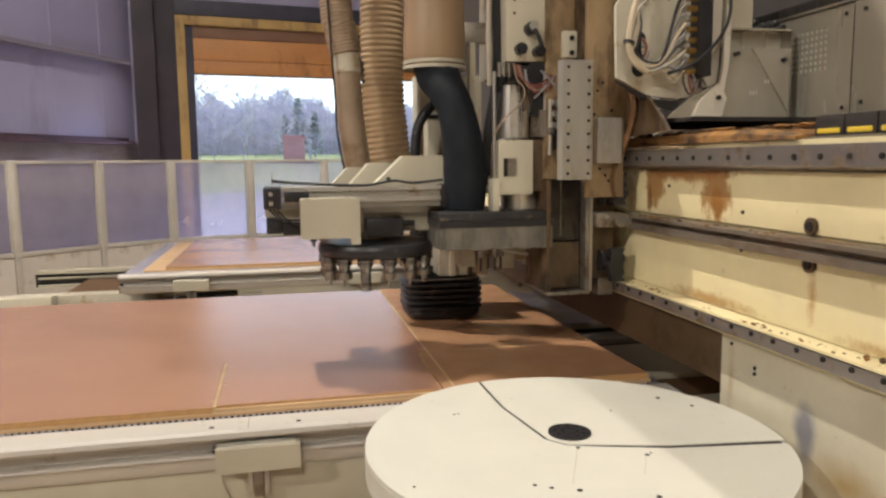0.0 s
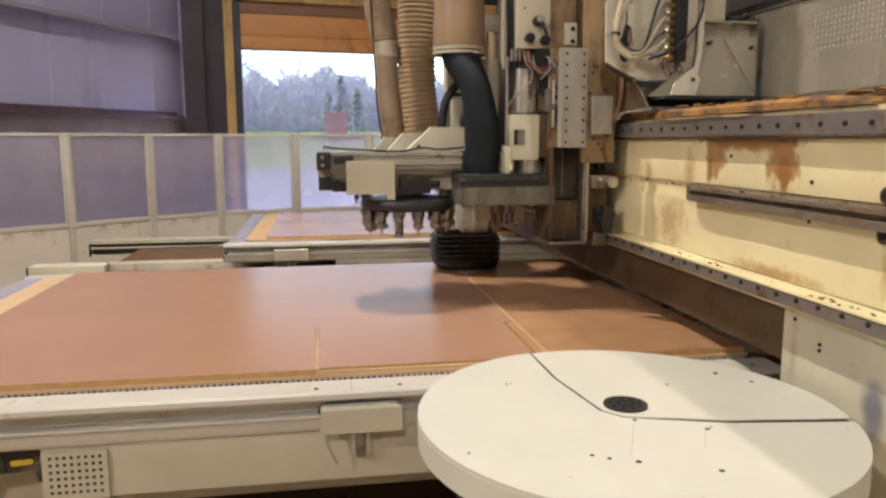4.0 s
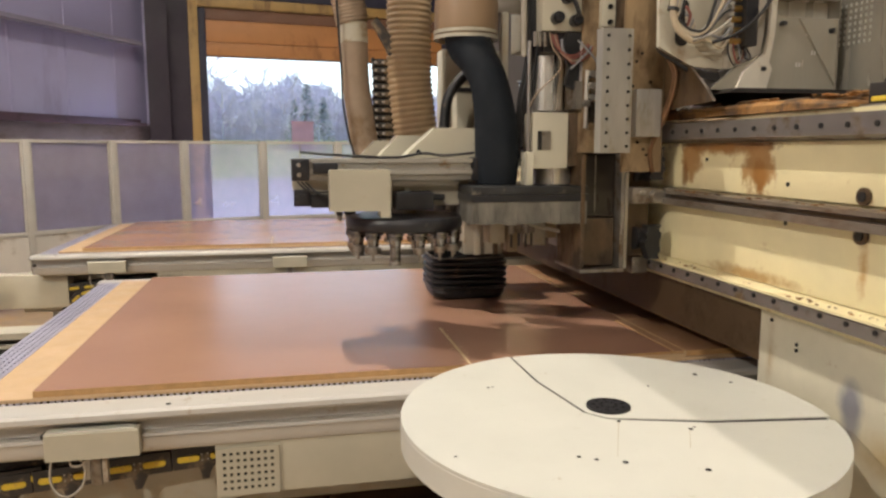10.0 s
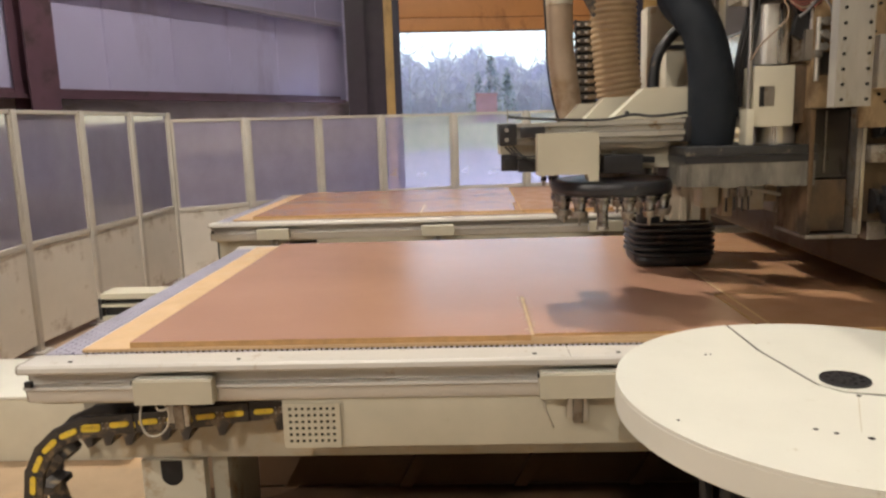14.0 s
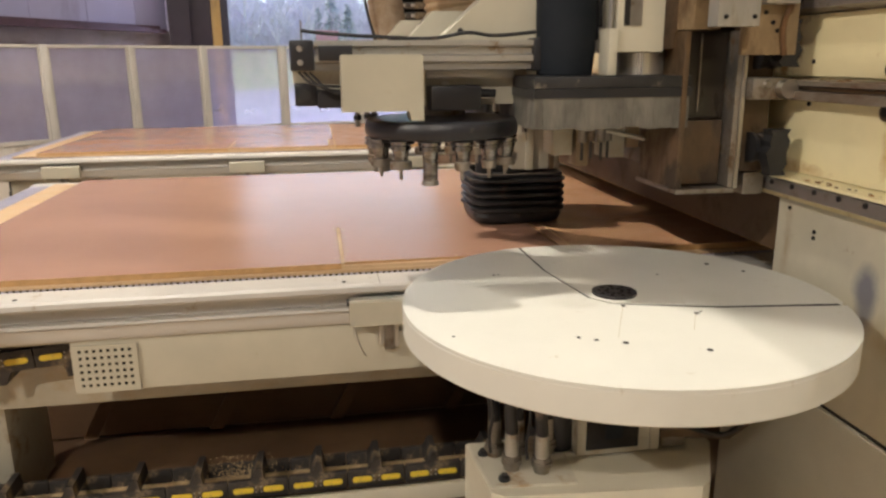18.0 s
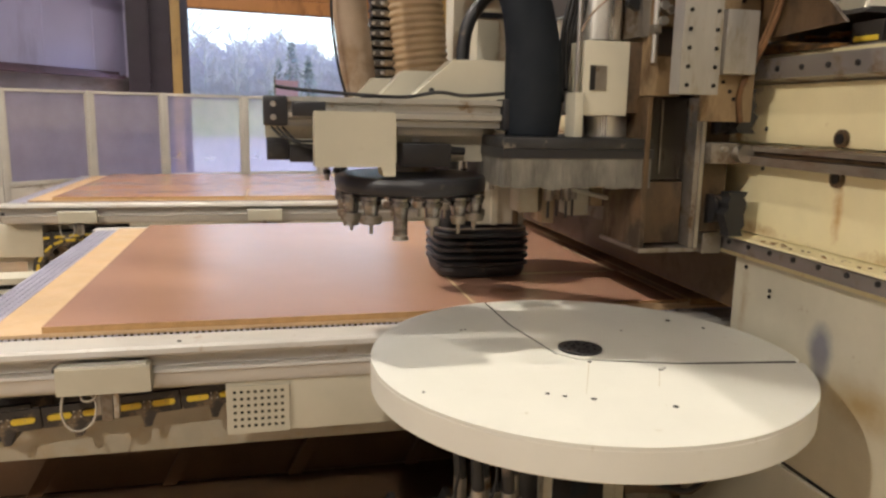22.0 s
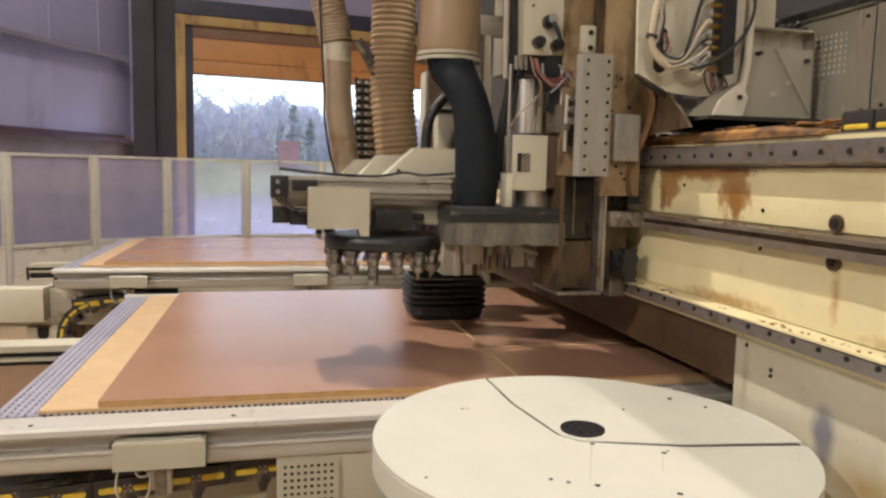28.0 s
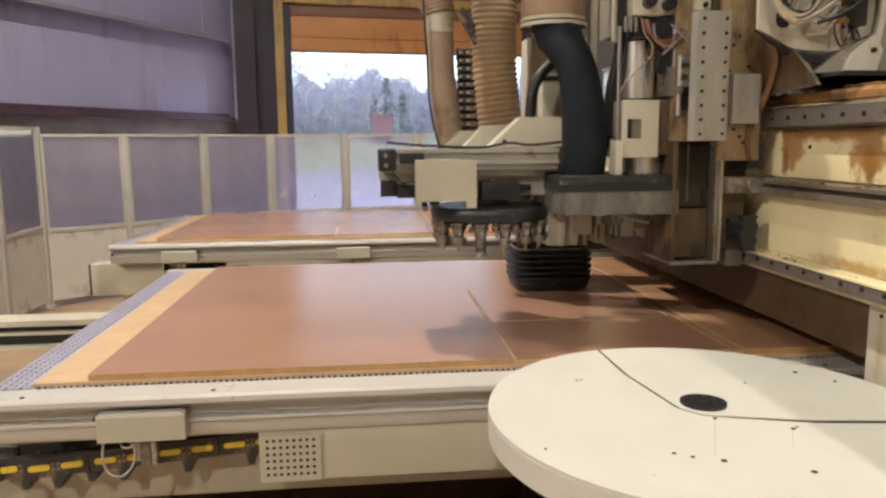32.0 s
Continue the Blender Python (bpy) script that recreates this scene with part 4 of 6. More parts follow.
box_part("frame_side", 0.966, 0.984, -0.045, 0.159, 1.09, 1.455, DULL_STEEL, head, 0.002)
box_part("frame_edge", 0.979, 0.987, -0.052, -0.046, 1.09, 1.455, STEEL, head, label="bright steel edge strip")
box_part("frame_bottom", 0.832, 0.984, -0.045, 0.18, 1.078, 1.089, DULL_STEEL, head, 0.002)
box_part("slide_cover", 0.848, 0.963, 0.0, 0.15, 1.255, 1.455, SLIDE_DARK, head, 0.002, "dark glossy slide cover")
# thin lighter strip that draws the highlight line on the dark cover
box_part("slide_highlight", 0.893, 0.897, -0.004, -0.0005, 1.27, 1.45, DULL_STEEL, head)
box_part("rusty_insert", 0.848, 0.963, -0.005, 0.15, 1.095, 1.25, BROWN_STAIN, head, 0.004, "rust brown plate")
box_part("slide_body", 0.836, 0.93, -0.02, 0.30, 1.458, 2.60, TAN_STAIN, head, 0.004)

# bolted cover plate
plate = part("bolt_plate", add_prism(bmesh.new(), [(0.824, -0.150), (0.827, -0.186), (0.922, -0.186), (0.926, -0.150)], "z", 1.459, 1.815), PLATE_STEEL, head, "bright aluminium plate with two rows of bolts")
bolt_head = finish(add_cyl(bmesh.new(), (0, 0, 0), (0, -0.003, 0), 0.0046, 10))
bolt_head.materials.append(DARK_HOLE)
for k in range(9):
    for x in (0.844, 0.909):
        b = part("bolt", bolt_head, DARK_HOLE, plate)
        b.location = (x, -0.1865, 1.478 + 0.0395 * k)
box_part("patch_plate", 0.956, 1.038, -0.150, -0.116, 1.507, 1.648, PLATE_STEEL, head, 0.004, "bright scraped steel plate")

# upper cream plate, glands and fittings
box_part("upper_plate", 0.708, 0.975, 0.0, 0.03, 1.832, 2.25, CREAM, head, 0.003, "cream head cover plate")
box_part("upper_body", 0.715, 0.97, 0.031, 0.35, 1.80, 2.3, BEIGE, head, 0.004)
blk = box_part("valve_block", 0.885, 0.945, -0.04, -0.001, 1.842, 1.925, CREAM, head, 0.004)
for x, z in ((0.912, 1.902), (0.912, 1.856)):
    cyl_part("port", (x, -0.041, z), (x, -0.046, z), 0.008, DARK_HOLE, blk, 12)
for x, z, r in ((0.752, 1.868, 0.018), (0.812, 1.862, 0.018), (0.785, 1.932, 0.020)):
    bm = bmesh.new()
    add_cyl(bm, (x, 0, z), (x, -0.03, z), r, 16)
    add_cyl(bm, (x, -0.03, z), (x, -0.045, z), r * 0.75, 16)
    part("cable_gland", bm, BLACK_PLASTIC, head, "black cable gland")
cyl_part("gland_cap", (0.785, -0.046, 1.936), (0.785, -0.05, 1.936), 0.015, ALU, head, 14)
tube_part("gland_cable", [(0.785, -0.045, 1.925), (0.80, -0.05, 1.90), (0.812, -0.046, 1.868)], 0.007, BLACK, head)
for k, (x, z) in enumerate(((0.735, 2.02), (0.735, 1.98), (0.95, 2.02), (0.95, 1.96))):
    cyl_part("screw", (x, -0.001, z), (x, -0.003, z), 0.004, DARK_HOLE, head, 8)
bm = bmesh.new()
add_box(bm, 0.72, 0.90, 0.02, 0.10, 1.770, 1.831, 0.004)
part("terminal_box", bm, BLACK_PLASTIC, head)
part("cable_boot", add_prism(bmesh.new(), [(0.789, 1.8295), (0.882, 1.8295), (0.885, 1.765), (0.865, 1.738), (0.832, 1.716), (0.827, 1.668), (0.812, 1.655), (0.786, 1.668), (0.796, 1.728), (0.774, 1.773)], "y", -0.006, 0.016), BLACK, head, "black rubber cable boot")
for k in range(4):
    d = 0.006 * k
    tube_part("wire", [(0.735 + d, -0.004, 1.820), (0.745 + d, -0.022, 1.783 - d), (0.778 + d * 0.5, -0.028, 1.758 - d), (0.808, -0.028, 1.757 - d * 1.4), (0.836 + d, -0.024, 1.776 - d), (0.862 + d * 0.6, -0.014, 1.802)],
              0.0028, (RED_CABLE, RED_CABLE, TAN_DARK, RED_CABLE)[k], head, 7, steps=6)
tube_part("wire", [(0.872, -0.010, 1.800), (0.85, -0.024, 1.770), (0.812, -0.028, 1.732), (0.795, -0.020, 1.715)], 0.0040, GREY_CABLE, head, 7)
tube_part("wire", [(0.770, -0.006, 1.805), (0.768, -0.022, 1.775), (0.782, -0.026, 1.750)], 0.0042, GREY_CABLE, head, 7)
tube_part("signal_wire", [(0.731, -0.004, 1.829), (0.736, -0.022, 1.778), (0.758, -0.028, 1.745), (0.757, -0.034, 1.715), (0.735, -0.034, 1.687), (0.685, -0.030, 1.640), (0.668, -0.01, 1.60)], 0.0026, TAN_DARK, head, 7, steps=6)
for x, r in ((0.690, 0.007), (0.706, 0.005), (0.722, 0.006)):
    cyl_part("air_fitting", (x, 0.01, 1.785), (x, 0.01, 1.829), r, DULL_STEEL, head, 10)

# spindle motor and its nose
motor = cyl_part("spindle_motor", (0.766, 0.10, 1.592), (0.766, 0.10, 1.764), 0.051, CHROME, head, 36, "bright steel spindle motor")
cyl_part("motor_cap", (0.766, 0.10, 1.7645), (0.766, 0.10, 1.769), 0.047, DULL_STEEL, motor, 30)
nose = part("spindle_block", add_box(bmesh.new(), 0.684, 0.800, 0.0, 0.20, 1.409, 1.584, 0.004), CREAM, head, "cream spindle block with a square window")
box_part("window", 0.699, 0.742, -0.003, -0.0005, 1.468, 1.526, DULL_STEEL, nose)
box_part("window_shade", 0.699, 0.712, -0.0045, -0.0032, 1.468, 1.526, DARK_HOLE, nose)
box_part("spindle_side", 0.801, 0.915, 0.01, 0.22, 1.417, 1.585, BROWN_STAIN, head, 0.004)
cyl_part("collet", (0.785, 0.10, 1.3575), (0.785, 0.10, 1.408), 0.062, CHROME, head, 28, "steel spindle nose")
box_part("left_bracket", 0.662, 0.683, -0.01, 0.05, 1.3575, 1.462, CREAM, head, 0.002)
cyl_part("guide_rod", (0.672, 0.01, 1.463), (0.672, 0.01, 1.80), 0.0065, STEEL, head, 12)
cyl_part("guide_rod", (0.835, -0.01, 1.60), (0.835, -0.01, 1.80), 0.006, STEEL, head, 12)
bm = bmesh.new()
for k in range(3):
    add_cyl(bm, (0.86, -0.02, 1.63 + 0.035 * k), (0.86, -0.045, 1.63 + 0.035 * k), 0.011, 12)
part("air_fitting", bm, ALU, head)
box_part("dark_housing", 0.815, 0.84, -0.019, 0.1, 1.595, 1.68, DULL_STEEL, head)

# dust hood with its brush skirt
hood = box_part("dust_hood", 0.480, 0.857, -0.04, 0.30, 1.3305, 1.3565, GREY_STEEL, head, 0.003, "grey dust hood above a brush skirt")
box_part("hood_band", 0.478, 0.859, -0.042, 0.302, 1.309, 1.330, BLACK_PLASTIC, hood)


def brush(parent, a, b, z_top, z_low, n, seed):
    rnd = random.Random(seed)
    bm = bmesh.new()
    a, b = Vector(a), Vector(b)
    along = (b - a) / n
    side = Vector((-along.y, along.x, 0)).normalized() * 0.002
    for k in range(n):
        p, q = a + along * k, a + along * (k + 1.12)
        low = z_low + 0.004 * math.sin(k * 0.11 + seed) * math.sin(k * 0.047 + 2 * seed) + rnd.uniform(-0.0012, 0.0018)
        out = side * rnd.uniform(-1.2, 1.2)
        top = [Vector((p.x, p.y, z_top)), Vector((q.x, q.y, z_top))]
        bot = [Vector((q.x, q.y, low)) + out, Vector((p.x, p.y, low)) + out]
        front = [bm.verts.new(v + side) for v in top + bot]
        back = [bm.verts.new(v - side) for v in top + bot]
        bm.faces.new(front)
        bm.faces.new(back[::-1])
        for i in range(4):
            bm.faces.new((front[i], back[i], back[(i + 1) % 4], front[(i + 1) % 4]))
    bmesh.ops.recalc_face_normals(bm, faces=bm.faces[:])
    return tagged(part("brush_strip", bm, BRISTLE, parent, "frayed grey brush strip"), kind="stuff")


brush(hood, (0.483, -0.036, 0), (0.854, -0.036, 0), 1.3088, 1.238, 190, 1)
brush(hood, (0.483, 0.296, 0), (0.854, 0.296, 0), 1.3088, 1.24, 90, 2)
brush(hood, (0.484, -0.03, 0), (0.484, 0.29, 0), 1.3088, 1.24, 90, 3)
brush(hood, (0.853, -0.03, 0), (0.853, 0.29, 0), 1.3088, 1.24, 90, 4)
for k, x in enumerate((0.655, 0.69, 0.705, 0.735)):
    drill = cyl_part("drill_chuck", (x, 0.12 + 0.03 * (k % 2), 1.19), (x, 0.12 + 0.03 * (k % 2), 1.330), 0.011, DULL_STEEL, head, 12)
    cyl_part("drill_bit", (x, 0.12 + 0.03 * (k % 2), 1.145), (x, 0.12 + 0.03 * (k % 2), 1.189), 0.004, BLACK, drill, 8)
tube_part("air_line", [(0.70, 0.14, 1.225), (0.80, 0.14, 1.20), (0.905, 0.15, 1.178)], 0.006, BEIGE, head, 8)

# second spindle with the black bellows boot
box_part("spindle_housing", 0.645, 0.815, 0.76, 0.98, 1.03, 1.30, BEIGE, head, 0.006, "beige spindle housing above the boot")
box_part("housing_rib", 0.69, 0.715, 0.745, 0.7595, 1.03, 1.24, CREAM, head, 0.003)
box_part("housing_rib", 0.770, 0.790, 0.745, 0.7595, 1.03, 1.20, BROWN_STAIN, head, 0.003)
cyl_part("spindle_shaft", (0.565, 0.84, 0.99), (0.565, 0.84, 1.30), 0.030, BLACK, head, 20)
box_part("spindle_column", 0.60, 0.90, 0.985, 1.10, 1.10, 1.9, BEIGE, head, 0.006)


def rounded(w, d, r, n=8):
    pts = []
    for cx, cy, a0 in ((w - r, d - r, 0), (-w + r, d - r, 90), (-w + r, -d + r, 180), (w - r, -d + r, 270)):
        for k in range(n + 1):
            a = radians(a0 + 90 * k / n)
            pts.append((cx + r * math.cos(a), cy + r * math.sin(a)))
    return pts


def ring_stack(levels, cx, cy, close=True):
    """A skin over rounded outlines: (z, half width, half depth, corner)."""
    bm = bmesh.new()
    rings = [[bm.verts.new((cx + x, cy + y, z)) for x, y in rounded(w, d, r)] for z, w, d, r in levels]
    n = len(rings[0])
    for a, b in zip(rings, rings[1:]):
        for k in range(n):
            bm.faces.new((a[k], a[(k + 1) % n], b[(k + 1) % n], b[k]))
    if close:
        bm.faces.new(rings[0][::-1])
        bm.faces.new(rings[-1])
    bmesh.ops.recalc_face_normals(bm, faces=bm.faces[:])
    return bm


levels = [(0.846, 0.140, 0.118, 0.06), (0.852, 0.150, 0.128, 0.06), (0.872, 0.158, 0.136, 0.06)]
z = 0.885
for k in range(5):
    levels += [(z, 0.156, 0.134, 0.06), (z + 0.006, 0.166, 0.144, 0.06), (z + 0.016, 0.166, 0.144, 0.06), (z + 0.022, 0.154, 0.132, 0.06)]
    z += 0.025
levels += [(1.012, 0.160, 0.138, 0.06), (1.017, 0.158, 0.136, 0.06), (1.017, 0.148, 0.126, 0.05), (0.99, 0.146, 0.124, 0.05)]
part("bellows_boot", ring_stack(levels, 0.672, 0.865), BLACK, head, "black ribbed rubber dust boot")
part("boot_rim", ring_stack([(1.0175, 0.157, 0.135, 0.06), (1.0215, 0.157, 0.135, 0.06), (1.0215, 0.149, 0.127, 0.05), (1.0175, 0.149, 0.127, 0.05)], 0.672, 0.865, False), DULL_STEEL, head)

# cross arm of the tool changer
arm = part("changer_arm", add_prism(bmesh.new(), [(0.085, 1.373), (0.10, 1.373), (0.10, 1.388), (0.085, 1.392), (0.085, 1.405), (0.10, 1.409), (0.10, 1.424), (0.085, 1.428), (0.085, 1.440), (0.31, 1.440), (0.31, 1.373)], "x", -0.002, 0.512), ALU, head, "aluminium linear axis")
box_part("arm_end", -0.058, -0.003, 0.075, 0.25, 1.373, 1.441, BLACK_PLASTIC, arm, 0.006, "black end block")
for z in (1.392, 1.422):
    cyl_part("cap_screw", (-0.035, 0.0745, z), (-0.035, 0.070, z), 0.007, STEEL, arm, 10)
box_part("arm_end", 0.513, 0.545, 0.08, 0.25, 1.368, 1.445, BLACK_PLASTIC, arm, 0.006, "black end block")
box_part("slider", 0.006, 0.083, 0.068, 0.0845, 1.395, 1.429, BLACK_PLASTIC, arm, 0.003)
box_part("slider", 0.17, 0.20, 0.09, 0.15, 1.4405, 1.450, BLACK_PLASTIC, arm, 0.002)
tube_part("arm_cable", [(-0.03, 0.10, 1.462), (0.03, 0.10, 1.455), (0.16, 0.10, 1.447), (0.27, 0.10, 1.444), (0.355, 0.10, 1.457), (0.42, 0.10, 1.450), (0.52, 0.10, 1.458)], 0.0045, BLACK, arm, 7)
box_part("cable_post", -0.032, -0.028, 0.098, 0.102, 1.4415, 1.485, DULL_STEEL, arm)
carrier = part("changer_body", add_prism(bmesh.new(), [(-0.055, 1.3725), (-0.055, 1.344), (0.035, 1.288), (0.26, 1.288), (0.26, 1.3725)], "y", 0.13, 0.32), BEIGE, head, "beige changer body with a slanted corner")
box_part("side_motor", 0.00, 0.055, 0.10, 0.1295, 1.288, 1.330, BLACK_PLASTIC, carrier, 0.003)
under = box_part("changer_frame", 0.261, 0.515, 0.15, 0.33, 1.288, 1.3725, DUSTY_BEIGE, head, 0.004, "dusty beige frame")
box_part("frame_lip", 0.262, 0.48, 0.135, 0.1495, 1.352, 1.3725, ALU, under, 0.002)
box_part("sensor", 0.300, 0.318, 0.140, 0.1495, 1.330, 1.345, WHITE, under, 0.002)
drive = box_part("drive_motor", 0.263, 0.384, 0.075, 0.149, 1.278, 1.336, BLACK_PLASTIC, head, 0.005, "black drive motor")
cyl_part("drive_plug", (0.386, 0.11, 1.318), (0.425, 0.11, 1.316), 0.010, BLACK, drive, 10)
cover = part("changer_cover", add_prism(bmesh.new(), [(0.053, 1.284), (0.202, 1.284), (0.207, 1.263), (0.235, 1.263), (0.235, 1.404), (0.231, 1.408), (0.057, 1.408), (0.053, 1.404)], "y", 0.0, 0.074), DIMMED_CREAM, head, "plain cream sheet cover")

# tool carousel
CX, CY, CR = 0.304, 0.18, 0.192
bm = bmesh.new()
prof = [(0.06, 1.224), (0.150, 1.222), (CR - 0.012, 1.213), (CR - 0.003, 1.217), (CR, 1.226), (CR, 1.244), (CR - 0.005, 1.253), (CR - 0.016, 1.257), (CR - 0.030, 1.255), (0.06, 1.264)]
rings = [[bm.verts.new((CX + r * math.cos(2 * math.pi * k / 56), CY + r * math.sin(2 * math.pi * k / 56), z)) for k in range(56)] for r, z in prof]
for a, b in zip(rings, rings[1:] + rings[:1]):
    for k in range(56):
        bm.faces.new((a[k], a[(k + 1) % 56], b[(k + 1) % 56], b[k]))
bmesh.ops.recalc_face_normals(bm, faces=bm.faces[:])
carousel = part("carousel", bm, BLACK_PLASTIC, head, "black round tool carousel")
cyl_part("carousel_hub", (CX, CY, 1.216), (CX, CY, 1.2875), 0.0595, DULL_STEEL, carousel, 28)
bm = bmesh.new()
add_cyl(bm, (0, 0, -0.006), (0, 0, 0.0), 0.025, 20)
add_cyl(bm, (0, 0, -0.010), (0, 0, -0.006), 0.019, 20)
add_cyl(bm, (0, 0, -0.020), (0, 0, -0.010), 0.025, 20)
add_cyl(bm, (0, 0, -0.046), (0, 0, -0.020), 0.0165, 16, 0.020)
holder = finish(bm)
holder.materials.append(TOOL_STEEL)
nut = finish(add_cyl(bmesh.new(), (0, 0, -0.066), (0, 0, -0.0465), 0.016, 12, 0.021))
nut.materials.append(DULL_STEEL)
wide = bmesh.new()
for k in range(3):
    add_cyl(wide, (0, 0, -0.064 + 0.006 * k), (0, 0, -0.0595 + 0.006 * k), 0.026, 18)
add_cyl(wide, (0, 0, -0.066), (0, 0, -0.0465), 0.022, 16)
wide = finish(wide)
wide.materials.append(DULL_STEEL)
slim = finish(add_cyl(bmesh.new(), (0, 0, -0.088), (0, 0, -0.0465), 0.017, 14))
slim.materials.append(TOOL_STEEL)
ring = finish(add_cyl(bmesh.new(), (0, 0, -0.099), (0, 0, -0.0885), 0.020, 14, 0.018))
ring.materials.append(DULL_STEEL)
bit = finish(add_cyl(bmesh.new(), (0, 0, -0.090), (0, 0, -0.0665), 0.0045, 10))
bit.materials.append(DULL_STEEL)
finger = finish(add_box(bmesh.new(), -0.026, 0.026, -0.010, 0.022, 0.0, 0.010, 0.003))
finger.materials.append(BLACK_PLASTIC)
for k in range(14):
    a = radians(200 + 25.71 * k)
    f = part("gripper", finger, BLACK_PLASTIC, carousel)
    f.matrix_basis = pose(CX + 0.168 * math.cos(a), CY + 0.168 * math.sin(a), 1.204, 0, 0, math.degrees(a) + 90)
    if k in (7, 11):
        continue
    t = part("tool_holder", holder, TOOL_STEEL, carousel, "steel tool holder")
    t.location = (CX + 0.168 * math.cos(a), CY + 0.168 * math.sin(a), 1.2115)
    part("collet_nut", (wide, wide, slim, nut, nut)[k % 5], DULL_STEEL, t)
    part("cutter", ring if k % 5 == 2 else bit, DULL_STEEL, t)

# clutter on the far side of the carousel and below the arm
for k, (x, y) in enumerate(((0.105, 0.36), (0.135, 0.40), (0.155, 0.42), (0.50, 0.40), (0.53, 0.36), (0.555, 0.30))):
    pin = cyl_part("spare_pin", (x, y, 1.222 - 0.010 * (k % 3)), (x, y, 1.292), 0.0075, DULL_STEEL, head, 10)
    cyl_part("pin_collar", (x, y, 1.240), (x, y, 1.252), 0.011, BLACK_PLASTIC, pin, 12)
box_part("pin_rail", 0.08, 0.18, 0.322, 0.46, 1.286, 1.30, BLACK_PLASTIC, head, 0.003)
box_part("pin_rail", 0.48, 0.575, 0.331, 0.42, 1.286, 1.30, DUSTY_BEIGE, head, 0.003)
box_part("end_bracket", -0.052, 0.0, 0.12, 0.1295, 1.292, 1.345, BLACK_PLASTIC, carrier, 0.003)
cyl_part("pulley", (-0.03, 0.11, 1.318), (-0.03, 0.1195, 1.318), 0.014, BLACK, carrier, 18)
for k in range(3):
    tube_part("changer_wire", [(-0.04 + 0.012 * k, 0.09, 1.37), (-0.01 + 0.02 * k, 0.075, 1.345 - 0.008 * k), (0.05 + 0.02 * k, 0.085, 1.338 - 0.01 * k), (0.12, 0.10, 1.345)], 0.003, BLACK, head, 6)
for x0, x1, z0, z1, m_b in ((0.60, 0.655, 1.15, 1.236, DUSTY_BEIGE), (0.665, 0.70, 1.12, 1.236, TAN_STAIN), (0.745, 0.80, 1.14, 1.236, DUSTY_BEIGE), (0.805, 0.84, 1.165, 1.236, TAN_STAIN)):
    box_part("hood_block", x0, x1, 0.19, 0.27, z0, z1, m_b, head, 0.004)

# cream wedge brackets
for pts, d in (([(0.294, 1.4415), (0.400, 1.538), (0.533, 1.538), (0.533, 1.4415)], 0.14),
               ([(0.232, 1.4415), (0.300, 1.516), (0.40, 1.516), (0.40, 1.4415)], 0.28),
               ([(0.18, 1.4415), (0.235, 1.500), (0.33, 1.500), (0.33, 1.4415)], 0.40)):
    wedge = part("wedge_bracket", add_prism(bmesh.new(), pts, "y", d, d + 0.012), CREAM, head, "cream sloping bracket")
    edge = [(pts[0][0], pts[0][1]), (pts[1][0], pts[1][1]), (pts[1][0] + 0.006, pts[1][1] - 0.004), (pts[0][0] + 0.012, pts[0][1])]
    part("folded_edge", add_prism(bmesh.new(), edge, "y", d + 0.0125, d + 0.09), CREAM, wedge)
cyl_part("wedge_screw", (0.345, 0.1395, 1.462), (0.345, 0.134, 1.462), 0.007, BLACK, head, 10)
box_part("rear_post", 0.535, 0.60, 0.42, 0.50, 1.442, 1.70, CREAM, head, 0.004)
box_part("rear_bar", 0.50, 0.66, 0.415, 0.419, 1.675, 1.69, BLACK_PLASTIC, head)

# hoses
hose_b = part("tan_hose", ribbed([(0.452, 0.74, 1.445), (0.430, 0.74, 1.62), (0.415, 0.74, 1.80), (0.418, 0.74, 2.10), (0.44, 0.76, 2.6), (0.46, 0.80, 3.3)], 0.090, 84, 0.007, 30), TAN_HOSE, head, "tan ribbed dust hose")
cyl_part("hose_cuff", (0.456, 0.74, 1.30), (0.453, 0.74, 1.45), 0.080, BLACK, head, 24)
sway = new("hose_run")
sway.parent = head
tagged(sway, label="dusty brown hose with a cream collar")
part("brown_hose", add_tube(bmesh.new(), smooth_path([(0.215, 0.50, 1.44), (0.200, 0.50, 1.56), (0.182, 0.50, 1.70), (0.176, 0.50, 1.846)], 10), 0.049, 22), TAN_DARK, sway, "dusty brown smooth hose")
cyl_part("hose_collar", (0.176, 0.50, 1.846), (0.173, 0.50, 1.915), 0.051, BEIGE, sway, 24, "cream hose collar")
part("upper_hose", ribbed([(0.172, 0.50, 1.915), (0.155, 0.50, 2.0), (0.140, 0.50, 2.1), (0.13, 0.52, 2.6), (0.15, 0.56, 3.3)], 0.060, 110, 0.003, 24), TAN_DARK, sway, "dusty brown ribbed hose")
tube_part("hose_cable", [(0.172, 0.46, 1.44), (0.148, 0.455, 1.52), (0.130, 0.455, 1.64), (0.126, 0.455, 1.76), (0.118, 0.45, 1.90), (0.10, 0.44, 2.3), (0.10, 0.46, 3.0)], 0.004, BLACK, sway, 8)


def slack(t):
    return 0.066 + 0.005 * math.sin(t * 9.0) + 0.012 * max(0.0, t - 0.55)


part("slate_hose", add_tube(bmesh.new(), smooth_path([(0.594, 0.10, 1.356), (0.596, 0.10, 1.46), (0.588, 0.10, 1.58), (0.570, 0.12, 1.69), (0.546, 0.17, 1.765), (0.534, 0.23, 1.815), (0.528, 0.25, 1.86)], 10), slack, 26), SLATE_HOSE, head, "slate grey fabric dust hose")
